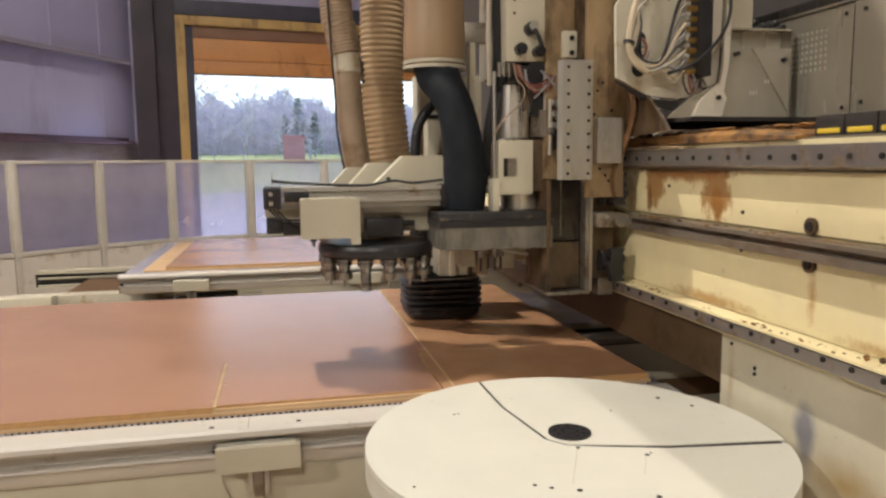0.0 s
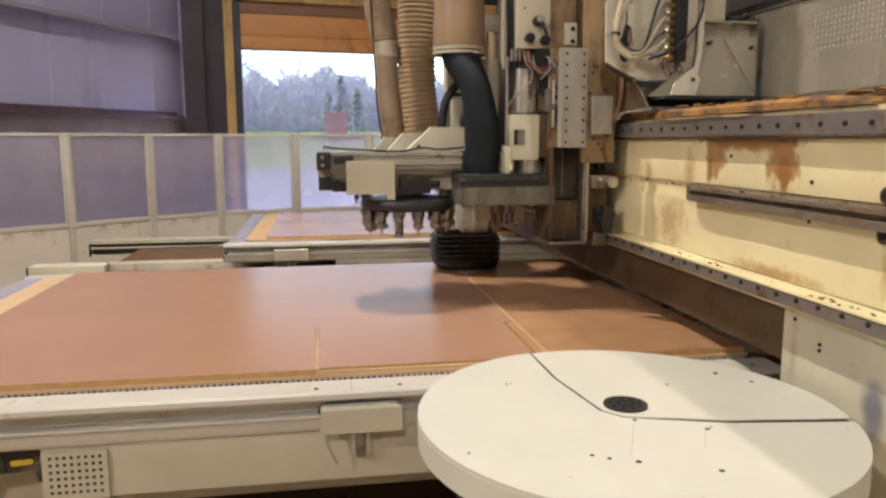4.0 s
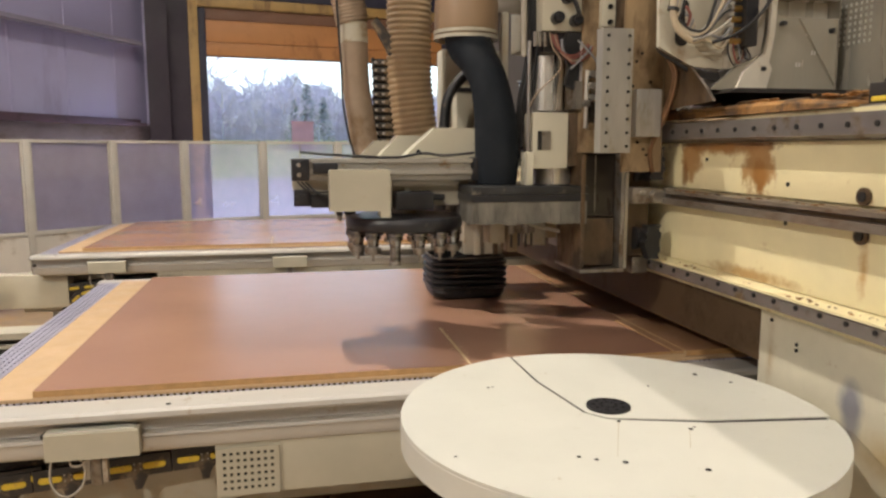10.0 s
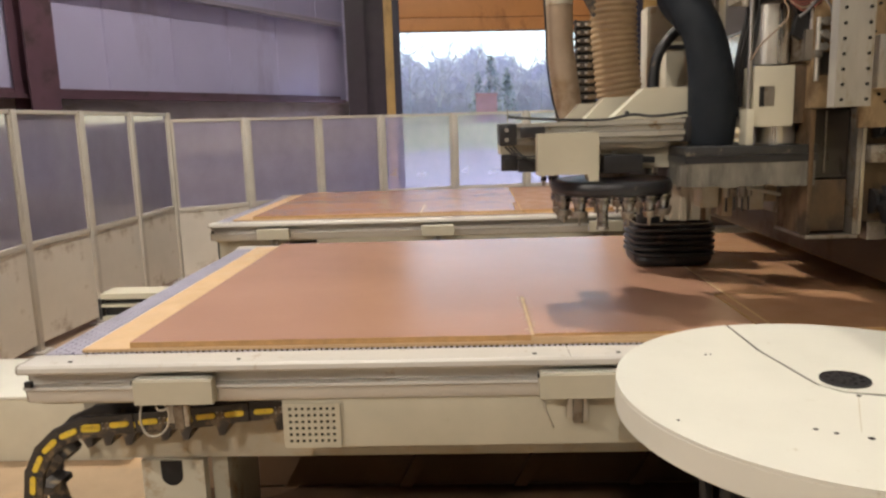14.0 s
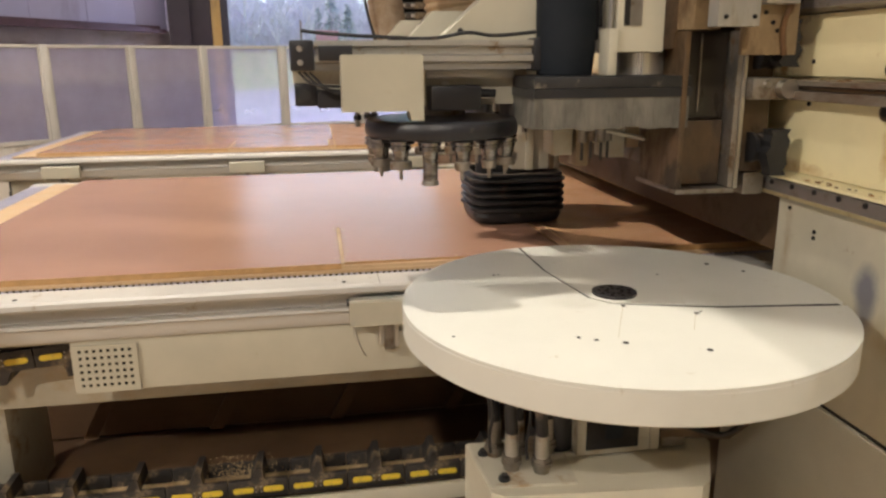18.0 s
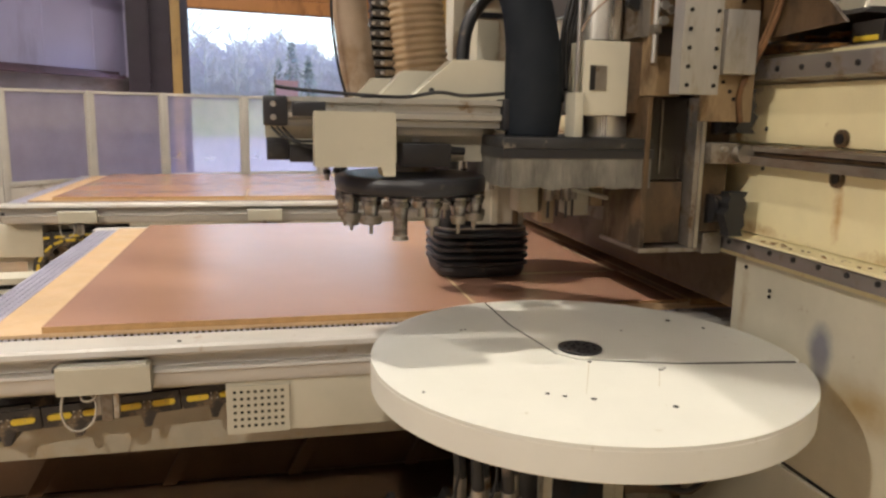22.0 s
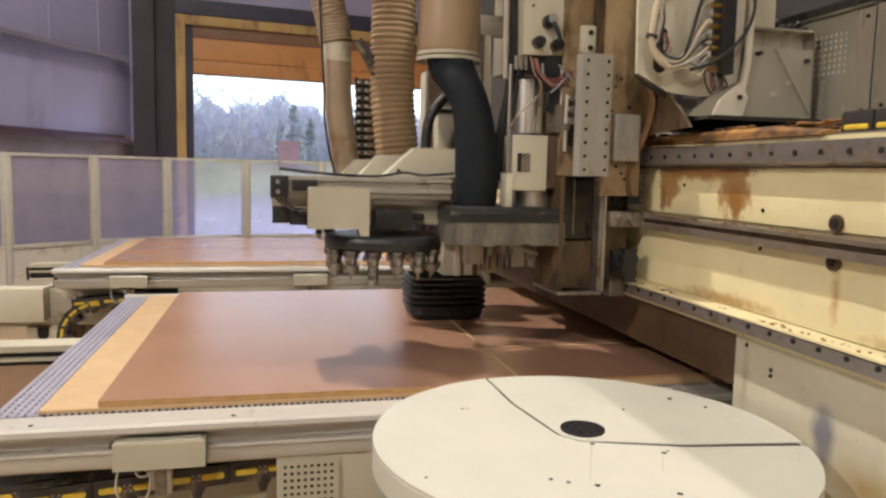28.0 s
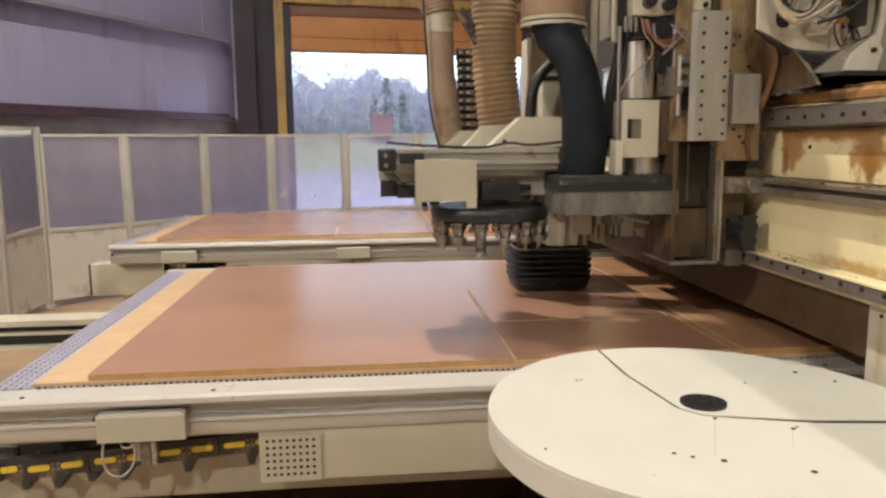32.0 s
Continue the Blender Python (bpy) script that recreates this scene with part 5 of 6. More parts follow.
part("duct_sleeve", add_tube(bmesh.new(), smooth_path([(0.528, 0.25, 1.842), (0.530, 0.25, 2.2), (0.535, 0.27, 2.7), (0.54, 0.30, 3.3)], 8), lambda t: 0.104 + 0.003 * math.sin(t * 20), 30), SLEEVE, head, "tan plastic duct sleeve")
for z in (1.836, 1.853):
    bm = bmesh.new()
    bmesh.ops.create_cone(bm, segments=32, radius1=0.109, radius2=0.109, depth=0.012, matrix=Matrix.Translation((0.528, 0.25, z)))
    part("hose_clamp", bm, BEIGE, head)
tube_part("black_conduit", [(0.472, 0.34, 1.45), (0.474, 0.34, 1.57), (0.488, 0.34, 1.65), (0.53, 0.35, 1.71), (0.57, 0.37, 1.74)], 0.018, BLACK, head, 12)
for k in range(5):
    x = 0.672 + 0.010 * k
    tube_part("air_hose", [(x, 0.10, 1.44 + 0.03 * k), (x - 0.01, 0.09, 1.60), (x + 0.012, 0.08, 1.74), (x + 0.02, 0.08, 1.9), (x + 0.01, 0.12, 2.3)], 0.006 + 0.001 * (k % 2), BLACK, head, 8)
tube_part("pale_hose", [(0.672, 0.06, 1.76), (0.668, 0.06, 1.9), (0.675, 0.08, 2.3)], 0.010, WHITE_CABLE, head, 10)
box_part("duct_bracket", 0.625, 0.72, 0.22, 0.25, 1.92, 1.99, DULL_STEEL, head, 0.004)
box_part("duct_bracket", 0.64, 0.662, 0.20, 0.24, 1.50, 1.92, DUSTY_BEIGE, head, 0.003)

# upright cable chain behind the hoses
link = bmesh.new()
add_box(link, -0.042, 0.042, -0.03, 0.03, 0.0, 0.022, 0.003)
add_box(link, -0.046, -0.038, -0.032, 0.032, 0.018, 0.030, 0.002)
add_box(link, 0.038, 0.046, -0.032, 0.032, 0.018, 0.030, 0.002)
link = finish(link)
link.materials.append(CHAIN_BLACK)
dot = finish(add_box(bmesh.new(), -0.006, 0.006, -0.0335, -0.031, 0.006, 0.016))
dot.materials.append(ALU)
upright = new("upright_chain")
upright.parent = head
tagged(upright, label="black upright cable chain")
box_part("chain_core", 0.282, 0.358, 0.805, 0.825, 1.455, 1.83, BLACK, upright)
for k in range(12):
    lk = part("chain_link", link, CHAIN_BLACK, upright)
    lk.location = (0.320 + 0.002 * math.sin(k), 0.80, 1.46 + 0.031 * k)
    for dx in (-0.015, 0.015):
        d = part("rivet", dot, ALU, upright)
        d.location = (0.300 + dx, 0.80, 1.46 + 0.031 * k)
part("chain_bracket", add_prism(bmesh.new(), [(0.262, 1.955), (0.285, 1.975), (0.375, 1.86), (0.375, 1.80), (0.35, 1.80)], "y", 0.70, 0.72), CHAIN_BLACK, head, "black sloping chain bracket")

# junction plate, manifold and cables above the bridge
plate_j = part("junction_plate", add_prism(bmesh.new(), [(0.962, 1.96), (0.968, 1.757), (1.072, 1.705), (1.168, 1.698), (1.165, 2.06), (1.02, 2.06)], "y", -0.25, -0.236), BEIGE, head, "beige junction plate with an oval slot")
slot = [(1.036 + 0.020 * math.cos(a), 1.825 + (0.045 if math.sin(a) > 0 else -0.045) + 0.020 * math.sin(a)) for a in [k * math.pi / 12 + 0.001 for k in range(24)]]
part("oval_slot", add_prism(bmesh.new(), slot, "y", -0.2525, -0.2502), DARK_HOLE, plate_j)
part("under_plate", add_prism(bmesh.new(), [(0.968, 1.750), (1.072, 1.698), (1.16, 1.69), (1.18, 1.66), (1.08, 1.682), (0.985, 1.735)], "y", -0.246, -0.234), BLACK, plate_j, "black slanted bracket")
mani = box_part("manifold", 1.205, 1.245, -0.30, -0.24, 1.76, 2.08, BLACK_PLASTIC, head, 0.004, "dark valve manifold")
for k in range(10):
    z = 1.775 + 0.03 * k
    cyl_part("fitting", (1.204, -0.275, z), (1.178, -0.275, z), 0.009, BRASS, mani, 10)
    if k % 2:
        cyl_part("fitting_ring", (1.177, -0.275, z), (1.170, -0.275, z), 0.011, ALU, mani, 10)
rnd_c = random.Random(4)
for k in range(9):
    z = 1.785 + 0.026 * k
    u = rnd_c.uniform
    tube_part("cable_loop", [(1.172, -0.277, z), (1.135, -0.295, z - 0.028 + u(-0.01, 0.01)), (1.085, -0.305, 1.775 + 0.005 * k + u(-0.006, 0.006)), (1.035, -0.31, 1.762 + 0.004 * k), (0.995 + u(-0.006, 0.006), -0.305, 1.79 + 0.004 * k),
                             (0.976 + 0.0035 * k, -0.30, 1.845), (0.986 + 0.004 * k, -0.295, 1.90), (1.02 + u(-0.008, 0.008), -0.285, 1.945), (1.055, -0.27, 1.99), (1.08 + u(-0.02, 0.02), -0.25, 2.10)],
              0.0030 + 0.0010 * (k % 3), (TAN_CABLE, GREY_CABLE, WHITE_CABLE, BLACK, GREY_CABLE)[k % 5], head, 7, steps=6)
tube_part("thick_cable", [(1.04, -0.28, 2.06), (0.995, -0.30, 1.95), (0.975, -0.31, 1.86), (0.985, -0.315, 1.80), (1.03, -0.315, 1.765)], 0.009, TAN_CABLE, head, 10)
cyl_part("cable_tie", (0.974, -0.31, 1.845), (0.976, -0.31, 1.853), 0.016, BLACK, head, 12)
tube_part("black_cable", [(1.27, -0.29, 2.1), (1.298, -0.30, 1.99), (1.285, -0.31, 1.91), (1.235, -0.315, 1.84), (1.17, -0.31, 1.79), (1.10, -0.305, 1.765)], 0.005, BLACK, head, 8)
for k in range(4):
    x = 1.175 + 0.012 * k
    tube_part("hanging_cable", [(x, -0.27, 1.79), (x - 0.012 + 0.006 * k, -0.285, 1.745), (x + 0.012, -0.28, 1.708 + 0.006 * k), (x + 0.035, -0.27, 1.735), (1.225, -0.262, 1.77)], 0.0026, (BLACK, RED_CABLE, GREY_CABLE, BLACK)[k], head, 6)
for k in range(5):
    tube_part("slot_cable", [(1.046, -0.251, 1.87 - 0.01 * k), (1.05 + 0.004 * k, -0.27, 1.845 - 0.008 * k), (1.044, -0.268, 1.81 - 0.006 * k), (1.05, -0.252, 1.785)], 0.0042, (RED_CABLE, WHITE_CABLE, GREY_CABLE, TAN_CABLE, WHITE_CABLE)[k], head, 6)
for k in range(8):
    x = 0.985 + 0.024 * k
    bm = bmesh.new()
    add_cyl(bm, (x, -0.24, 1.98), (x, -0.24, 2.05), 0.011, 12)
    add_cyl(bm, (x, -0.24, 2.05), (x, -0.24, 2.08), 0.008, 12)
    part("connector", bm, (BLACK_PLASTIC, ALU, BLACK_PLASTIC, WHITE)[k % 4], head)

# stainless covers over the drive
cover_a = part("stainless_cover", add_prism(bmesh.new(), [(1.125, 1.640), (1.532, 1.643), (1.532, 1.850), (1.318, 1.850), (1.30, 1.745), (1.20, 1.700)], "y", -0.262, -0.02), STAINLESS, head, "brushed stainless drive cover")
box_part("recessed_band", 1.322, 1.530, -0.222, -0.02, 1.8503, 1.9020, STAINLESS, cover_a, 0.0, "recessed upper band")
box_part("lid_edge", 1.320, 1.534, -0.262, -0.02, 1.9022, 1.9085, STAINLESS, cover_a, 0.001, "folded lid")
part("crease_sheet", add_prism(bmesh.new(), [(1.40, 1.848), (1.53, 1.848), (1.53, 1.66)], "y", -0.2695, -0.2625), STAINLESS, cover_a)
part("edge_strip", add_prism(bmesh.new(), [(1.5325, 1.64), (1.537, 1.64), (1.537, 1.904), (1.5325, 1.904)], "y", -0.268, -0.02), STEEL, cover_a, "bright folded edge")
# flange, foot and backing get their bright reflections from the pale colour
part("side_flange", add_prism(bmesh.new(), [(1.276, 1.66), (1.292, 1.655), (1.318, 1.80), (1.322, 1.97), (1.306, 1.97), (1.300, 1.80)], "y", -0.275, -0.2625), GLARE_SHEET, cover_a, "bent flange with glare in its colour")
foot = part("flange_foot", add_prism(bmesh.new(), [(1.205, 1.645), (1.30, 1.645), (1.315, 1.70), (1.290, 1.745), (1.225, 1.69)], "y", -0.274, -0.2625), GLARE_SHEET, cover_a, "crumpled sheet corner with glare in its colour")
part("backing_sheet", add_prism(bmesh.new(), [(1.172, 1.70), (1.205, 1.703), (1.299, 1.747), (1.306, 1.80), (1.318, 2.08), (1.172, 2.08)], "y", -0.2385, -0.2325), GLARE_SHEET, cover_a, "sheet behind the manifold with glare in its colour")
for x, z in ((1.505, 1.815), (1.345, 1.83), (1.285, 1.70)):
    cyl_part("cover_screw", (x, -0.2625, z), (x, -0.282, z), 0.007, BLACK, cover_a, 10)
for x, z in ((1.43, 1.80), (1.40, 1.71), (1.45, 1.745)):
    box_part("label_mark", x, x + 0.004, -0.2634, -0.2627, z, z + 0.012, RAIL_PAINT, cover_a)
    box_part("label_mark", x + 0.010, x + 0.014, -0.2634, -0.2627, z, z + 0.012, RAIL_PAINT, cover_a)
box_part("conduit_box", 1.335, 1.43, -0.22, 0.1, 1.909, 2.35, DUSTY_BEIGE, head, 0.004, "grey beige conduit box")
for k in range(7):
    x = 1.37 + 0.025 * k
    tube_part("loom_cable", [(x, -0.20, 1.917), (x + 0.02, -0.21, 1.925 + 0.006 * (k % 3)), (x + 0.06, -0.16, 1.93), (x + 0.09, -0.05, 1.92 + 0.008 * k)], 0.008, BLACK, head, 7)
part("rubber_strip", add_prism(bmesh.new(), [(1.14, 1.627), (1.62, 1.627), (1.60, 1.6395), (1.16, 1.6395)], "y", -0.34, 0.26), BLACK, head, "black rubber strip below the covers")


# ---- sliding tables ----
TABLE_LEN = 2.83


def perforated_vents(parent, x_vents):
    apron = box_part("apron", 0.73, 2.81, 0.030, 0.045, 0.540, 0.6895, DIMMED_CREAM, parent, 0.002, "cream apron sheet")
    for x in x_vents:
        vent = part("vent_cover", perforated(x, x + 0.165, 0.0225, 0.541, 0.675, 8, 6, x + 0.012, x + 0.155, 0.552, 0.668, 0.0085), DIMMED_CREAM, apron, "cream perforated vent cover")
        box_part("vent_void", x + 0.006, x + 0.159, 0.0262, 0.0295, 0.546, 0.670, DARK_HOLE, vent)
    return apron


def sliding_table(label, seed):
    rnd = random.Random(seed)
    t = thing("sliding_table", label, "machine table")
    rail_outline = [(0.085, 0.812), (-0.012, 0.812), (-0.020, 0.806), (-0.022, 0.793), (-0.018, 0.788), (0.028, 0.783), (0.034, 0.765), (0.034, 0.744),
                    (0.004, 0.741), (0.002, 0.734), (0.013, 0.728), (0.016, 0.700), (0.022, 0.690), (0.085, 0.690)]
    part("front_rail", add_prism(bmesh.new(), rail_outline, "x", 0.0, TABLE_LEN), RAIL_PAINT, t, "pale edge rail")
    part("rail_end", add_prism(bmesh.new(), [(p[0] + (0.004 if p[0] < 0.05 else -0.004), p[1]) for p in rail_outline], "x", -0.006, -0.0002), DULL_STEEL, t)
    part("rear_rail", add_prism(bmesh.new(), [(1.995 - p[0], p[1]) for p in rail_outline], "x", 0.0, TABLE_LEN), RAIL_PAINT, t)
    hole = finish(add_cyl(bmesh.new(), (0, 0, 0), (0, 0, 0.0012), 0.0065, 12))
    hole.materials.append(DARK_HOLE)
    for x in (0.135, 0.62, 1.45, 1.68, 2.35, 2.75):
        h = part("rail_hole", hole, DARK_HOLE, t)
        h.location = (x, 0.017, 0.8121)
    box_part("rubber_stop", 0.006, 0.026, -0.006, 0.0095, 0.744, 0.762, BLACK, t, 0.003)
    box_part("rail_joint", 1.545, 1.547, -0.013, 0.08, 0.8121, 0.8128, DULL_STEEL, t)
    box_part("bed", 0.012, TABLE_LEN - 0.01, 0.0855, 1.909, 0.70, 0.806, ALU_GRID, t, 0.0, "slotted aluminium bed")
    # slots: ribs along the table's depth with cross bars, seen at the open end and along the front
    ribs = bmesh.new()
    for k in range(6):
        x = 0.020 + 0.0205 * k
        add_box(ribs, x, x + 0.0125, 0.0875, 1.905, 0.8062, 0.8135)
        for j in range(60):
            y = 0.092 + 0.0302 * j + 0.015 * (k % 2)
            add_box(ribs, x + 0.0127, x + 0.0203, y, y + 0.014, 0.8062, 0.8130)
    tagged(part("bed_rib_field", ribs, BED_RIB, t, "bright slotted ribs of the vacuum bed"), kind="stuff")
    teeth = bmesh.new()
    x = 0.15
    while x < 2.76:
        w = rnd.uniform(0.006, 0.010)
        add_box(teeth, x, x + w, 0.087, 0.099, 0.8062, 0.8148)
        x += 0.0165
    tagged(part("bed_teeth", teeth, BED_RIB, t, "row of bed ribs below the boards"), kind="stuff")
    box_part("teeth_shade", 0.14, 2.78, 0.1002, 0.104, 0.8062, 0.8146, DARK_HOLE, t)
    for x in (0.33, 1.46, 2.59):
        blk = part("stop_block", add_prism(bmesh.new(), [(-0.03, 0.697), (0.009, 0.697), (0.009, 0.768), (-0.026, 0.768), (-0.03, 0.764)], "x", x, x + 0.222), DIMMED_CREAM, t, "cream stop block")
        box_part("block_top", x + 0.004, x + 0.21, -0.026, 0.008, 0.7682, 0.7712, WHITE, blk)
        box_part("bracket", x + 0.095, x + 0.122, 0.002, 0.028, 0.612, 0.6965, DULL_STEEL, blk, 0.002)
        box_part("sensor", x + 0.123, x + 0.137, 0.004, 0.022, 0.618, 0.6965, ALU, blk, 0.002)
        box_part("sensor", x + 0.080, x + 0.094, 0.004, 0.022, 0.628, 0.6965, ALU, blk, 0.002)
        box_part("clip", x - 0.006, x - 0.0002, -0.028, 0.0, 0.757, 0.768, BLACK_PLASTIC, blk)
        if x < 1:
            tube_part("wire", [(x + 0.01, -0.005, 0.697), (x + 0.004, -0.012, 0.65), (x + 0.02, -0.02, 0.610), (x + 0.05, -0.02, 0.600), (x + 0.078, -0.015, 0.622), (x + 0.086, -0.008, 0.66), (x + 0.075, -0.006, 0.69)], 0.0032, WHITE_CABLE, blk, 7)
            tube_part("wire", [(x + 0.05, -0.005, 0.697), (x + 0.055, -0.012, 0.678), (x + 0.075, -0.012, 0.675), (x + 0.09, -0.008, 0.688)], 0.003, WHITE_CABLE, blk, 7)
        else:
            tube_part("wire", [(x + 0.012, -0.004, 0.697), (x + 0.016, -0.008, 0.66), (x + 0.028, -0.008, 0.63), (x + 0.04, 0.004, 0.602)], 0.0028, WHITE_CABLE, blk, 7)
    box_part("skirt", 0.02, 2.81, 0.046, 0.062, 0.676, 0.699, BEIGE, t, 0.002)
    perforated_vents(t, (0.732, 1.90))
    box_part("under_frame", 0.05, 2.81, 0.09, 0.26, 0.669, 0.6995, DARK_FRAME, t)
    box_part("under_frame", 0.05, 2.81, 1.60, 1.76, 0.645, 0.6995, BEIGE, t)
    return t


def chain_link_mesh():
    bm = bmesh.new()
    add_box(bm, -0.088, 0.088, -0.012, 0.006, -0.030, 0.030, 0.004)
    link_m = finish(bm)
    link_m.materials.append(CHAIN_BLACK)
    bm = bmesh.new()
    add_prism(bm, [(-0.020, -0.028), (0.024, -0.028), (0.012, -0.046), (0.004, -0.066), (-0.014, -0.066), (-0.016, -0.046)], "y", -0.010, 0.10)
    rib_m = finish(bm, False)
    rib_m.materials.append(CHAIN_BLACK)
    bm = bmesh.new()
    add_prism(bm, [(x, z) for x, z in rounded(0.030, 0.0085, 0.0084, 4)], "y", -0.0165, -0.0122)
    clip_m = finish(bm)
    clip_m.materials.append(YELLOW)
    bm = bmesh.new()
    for x, z in ((-0.008, -0.008), (0.008, -0.008), (-0.008, 0.008), (0.008, 0.008)):
        add_cyl(bm, (x, -0.0122, z), (x, -0.0145, z), 0.0025, 6)
    rivet_m = finish(bm)
    rivet_m.materials.append(ALU)
    return link_m, rib_m, clip_m, rivet_m


LINK, RIB, CLIP, RIVET = chain_link_mesh()
HALF = finish(add_box(bmesh.new(), -0.049, 0.049, -0.012, 0.006, -0.030, 0.030, 0.004))
HALF.materials.append(CHAIN_BLACK)


def chain_piece(parent, x, y, z, turn, flip=False):
    """One chain link: dark side plate, cross rib, two yellow clips and rivets."""
    m = pose(x, y, z) @ Matrix.Rotation(radians(turn), 4, "Y")
    if flip:
        m = m @ pose(0, 0, 0, 0, 0, 0) @ Matrix.Rotation(math.pi, 4, "Y")
    ln = part("link", LINK, CHAIN_BLACK, parent)
    ln.matrix_basis = m
    part("cross_rib", RIB, CHAIN_BLACK, ln)
    part("rear_plate", LINK, CHAIN_BLACK, ln).location = (0, 0.105, 0)
    for dx in (-0.044, 0.044):
        c = part("clip", CLIP, YELLOW, ln)
        c.location = (dx, 0, 0)
    part("rivets", RIVET, ALU, ln).location = (0.0, 0, 0)
    return ln


def upper_run(table):
    run = new("upper_chain")
    run.parent = table
    tagged(run, label="dusty black cable chain with yellow clips")
    for k in range(12):
        x = 0.16 + 0.1775 * k
        chain_piece(run, x, 0.13, 0.624 - 0.079 * max(0.0, 0.75 - x), -4.5 if x < 0.75 else 0)
    return run


def chain_bend(label):
    """The half turn where the chain rolls over, and the straight run on the floor."""
    c = thing("cable_chain", label, "cable chain")
    R = 0.212
    for k in range(10):
        a = 180 * (k + 0.1) / 9.0
        ln = part("link", HALF, CHAIN_BLACK, c)
        ln.matrix_basis = pose(-R * math.sin(radians(a)), 0.002 * (k % 2), R * math.cos(radians(a))) @ Matrix.Rotation(radians(-a), 4, "Y")
        part("clip", CLIP, YELLOW, ln)
        part("rear_plate", HALF, CHAIN_BLACK, ln).location = (0, 0.105, 0)
        if k % 2:
            part("cross_rib", RIB, CHAIN_BLACK, ln).location = (0.045, 0, 0)
    for k in range(2):
        chain_piece(c, 0.10 + 0.178 * k, 0.006, R + 0.079 * (0.10 + 0.178 * k), -4.5)
    return c


# boards on the tables
def board_stack(table, x0, x1, y0, y1, c1, slit, c2, cross, label):
    """A raw spoil board and the laminated board that is being cut, resting on a table."""
    part("spoil_board", add_box(bmesh.new(), x0 - 0.143, x1 + 0.006, y0 - 0.003, y1 + 0.02, 0.815, 0.8255, 0.001), SPOIL, table, "pale raw fibreboard spoil board")
    g, f0 = 0.0045, y0 + 0.010
    outlines = [[(x0, y0), (c1 - g, y0), (c1 - g, slit), (c1 + g, slit), (c1 + g, f0), (c2 - 0.042, f0), (c2 - 0.042, cross), (c2 - g, cross), (c2 - g, y1), (x0, y1)],
                [(c2 - 0.034, f0), (c2 - g, f0), (c2 - g, cross - 0.008), (c2 - 0.034, cross - 0.008)],
                [(c2 + g, f0), (x1, f0), (x1, cross - 0.004), (c2 + g, cross - 0.004)],
                [(c2 + g, cross + 0.004), (x1, cross + 0.004), (x1, y1), (c2 + g, y1)]]
    for k, outline in enumerate(outlines):
        piece = part("board", add_prism(bmesh.new(), outline, "z", 0.826, 0.8435), BOARD_DUSTY if k else BOARD, table, label)
        piece.data.materials.append(BOARD_EDGE)
        for p in piece.data.polygons:
            if abs(p.normal.z) < 0.5:
                p.material_index = 1
    box_part("groove_dust", c1 - g + 0.0003, c1 + g - 0.0003, y0 + 0.002, slit - 0.002, 0.8257, 0.8430, SAWDUST, table, label="pale sawdust in the cut")
    box_part("groove_dust", c2 - g + 0.0003, c2 + g - 0.0003, y0 + 0.012, y1 - 0.002, 0.8257, 0.8430, SAWDUST, table)
    box_part("groove_dust", c2 - 0.0417, c2 - 0.0343, f0 + 0.002, cross - 0.009, 0.8257, 0.8340, SAWDUST, table)
    box_part("groove_dust", c2 + g + 0.0003, x1 - 0.001, cross - 0.0037, cross + 0.0037, 0.8257, 0.8428, SAWDUST, table)
    box_part("edge_offcut", c1 + g, c2 - g, y0 - 0.001, y0 + 0.0085, 0.826, 0.8365, SPOIL, table, label="thin pale edge offcut")
    rnd = random.Random(17)
    dust = bmesh.new()
    for k in range(240):
        along = rnd.random()
        which = rnd.random()
        if which < 0.45:
            x, y = c1 + rnd.gauss(0, 0.010), y0 + along * (slit - y0)
        elif which < 0.9:
            x, y = c2 - 0.02 + rnd.gauss(0, 0.024), y0 + along * (y1 - y0)
        else:
            x, y = rnd.uniform(c1, c2), y0 + 0.012 + abs(rnd.gauss(0, 0.012))
        s = rnd.uniform(0.0004, 0.0013)
        add_box(dust, x - s, x + s, y - s, y + s, 0.8436, 0.8436 + s)
    tagged(part("loose_dust", dust, SAWDUST, table, "loose sawdust beside the cuts"), kind="stuff")


near_table = sliding_table("near sliding table with a brown board on slotted aluminium", 1)
far_table = sliding_table("rear sliding table with a brown board on slotted aluminium", 2)
for tb in (near_table, far_table):
    board_stack(tb, 0.274, 2.775, 0.095, 1.86, 1.452, 0.56, 2.146, 0.535, "brown laminated fibreboard panel with a saw cut")
    upper_run(tb)
# fresh cuts in the near board: place on the table and the time at which the cutter passes
fresh = []
for k in range(9):
    fresh.append((14.3 + 0.36 * k, 2.092, 1.00 - 0.0545 * k, True))
for k in range(11):
    fresh.append((18.4 + 0.43 * k, 2.04 - 0.0545 * k, 0.535, False))
for k in range(10):
    fresh.append((23.5 + 0.47 * k, 1.450, 0.57 + 0.0545 * k, True))
ridges = []
rnd_f = random.Random(12)
for laid, fx, fy, deep in fresh:
    bm = bmesh.new()
    for i in range(14):
        u = -0.027 + 0.054 * (i + 0.5) / 14
        w, h = rnd_f.uniform(0.0035, 0.0065), rnd_f.uniform(0.0004, 0.0011)
        px, py = (rnd_f.gauss(0, 0.0006), u) if deep else (u, rnd_f.gauss(0, 0.0006))
        sx, sy = (w, 0.0022) if deep else (0.0022, w)
        add_box(bm, px - sx, px + sx, py - sy, py + sy, 0.8437, 0.8437 + h)
    ridge = part("sawdust_ridge", bm, SAWDUST)
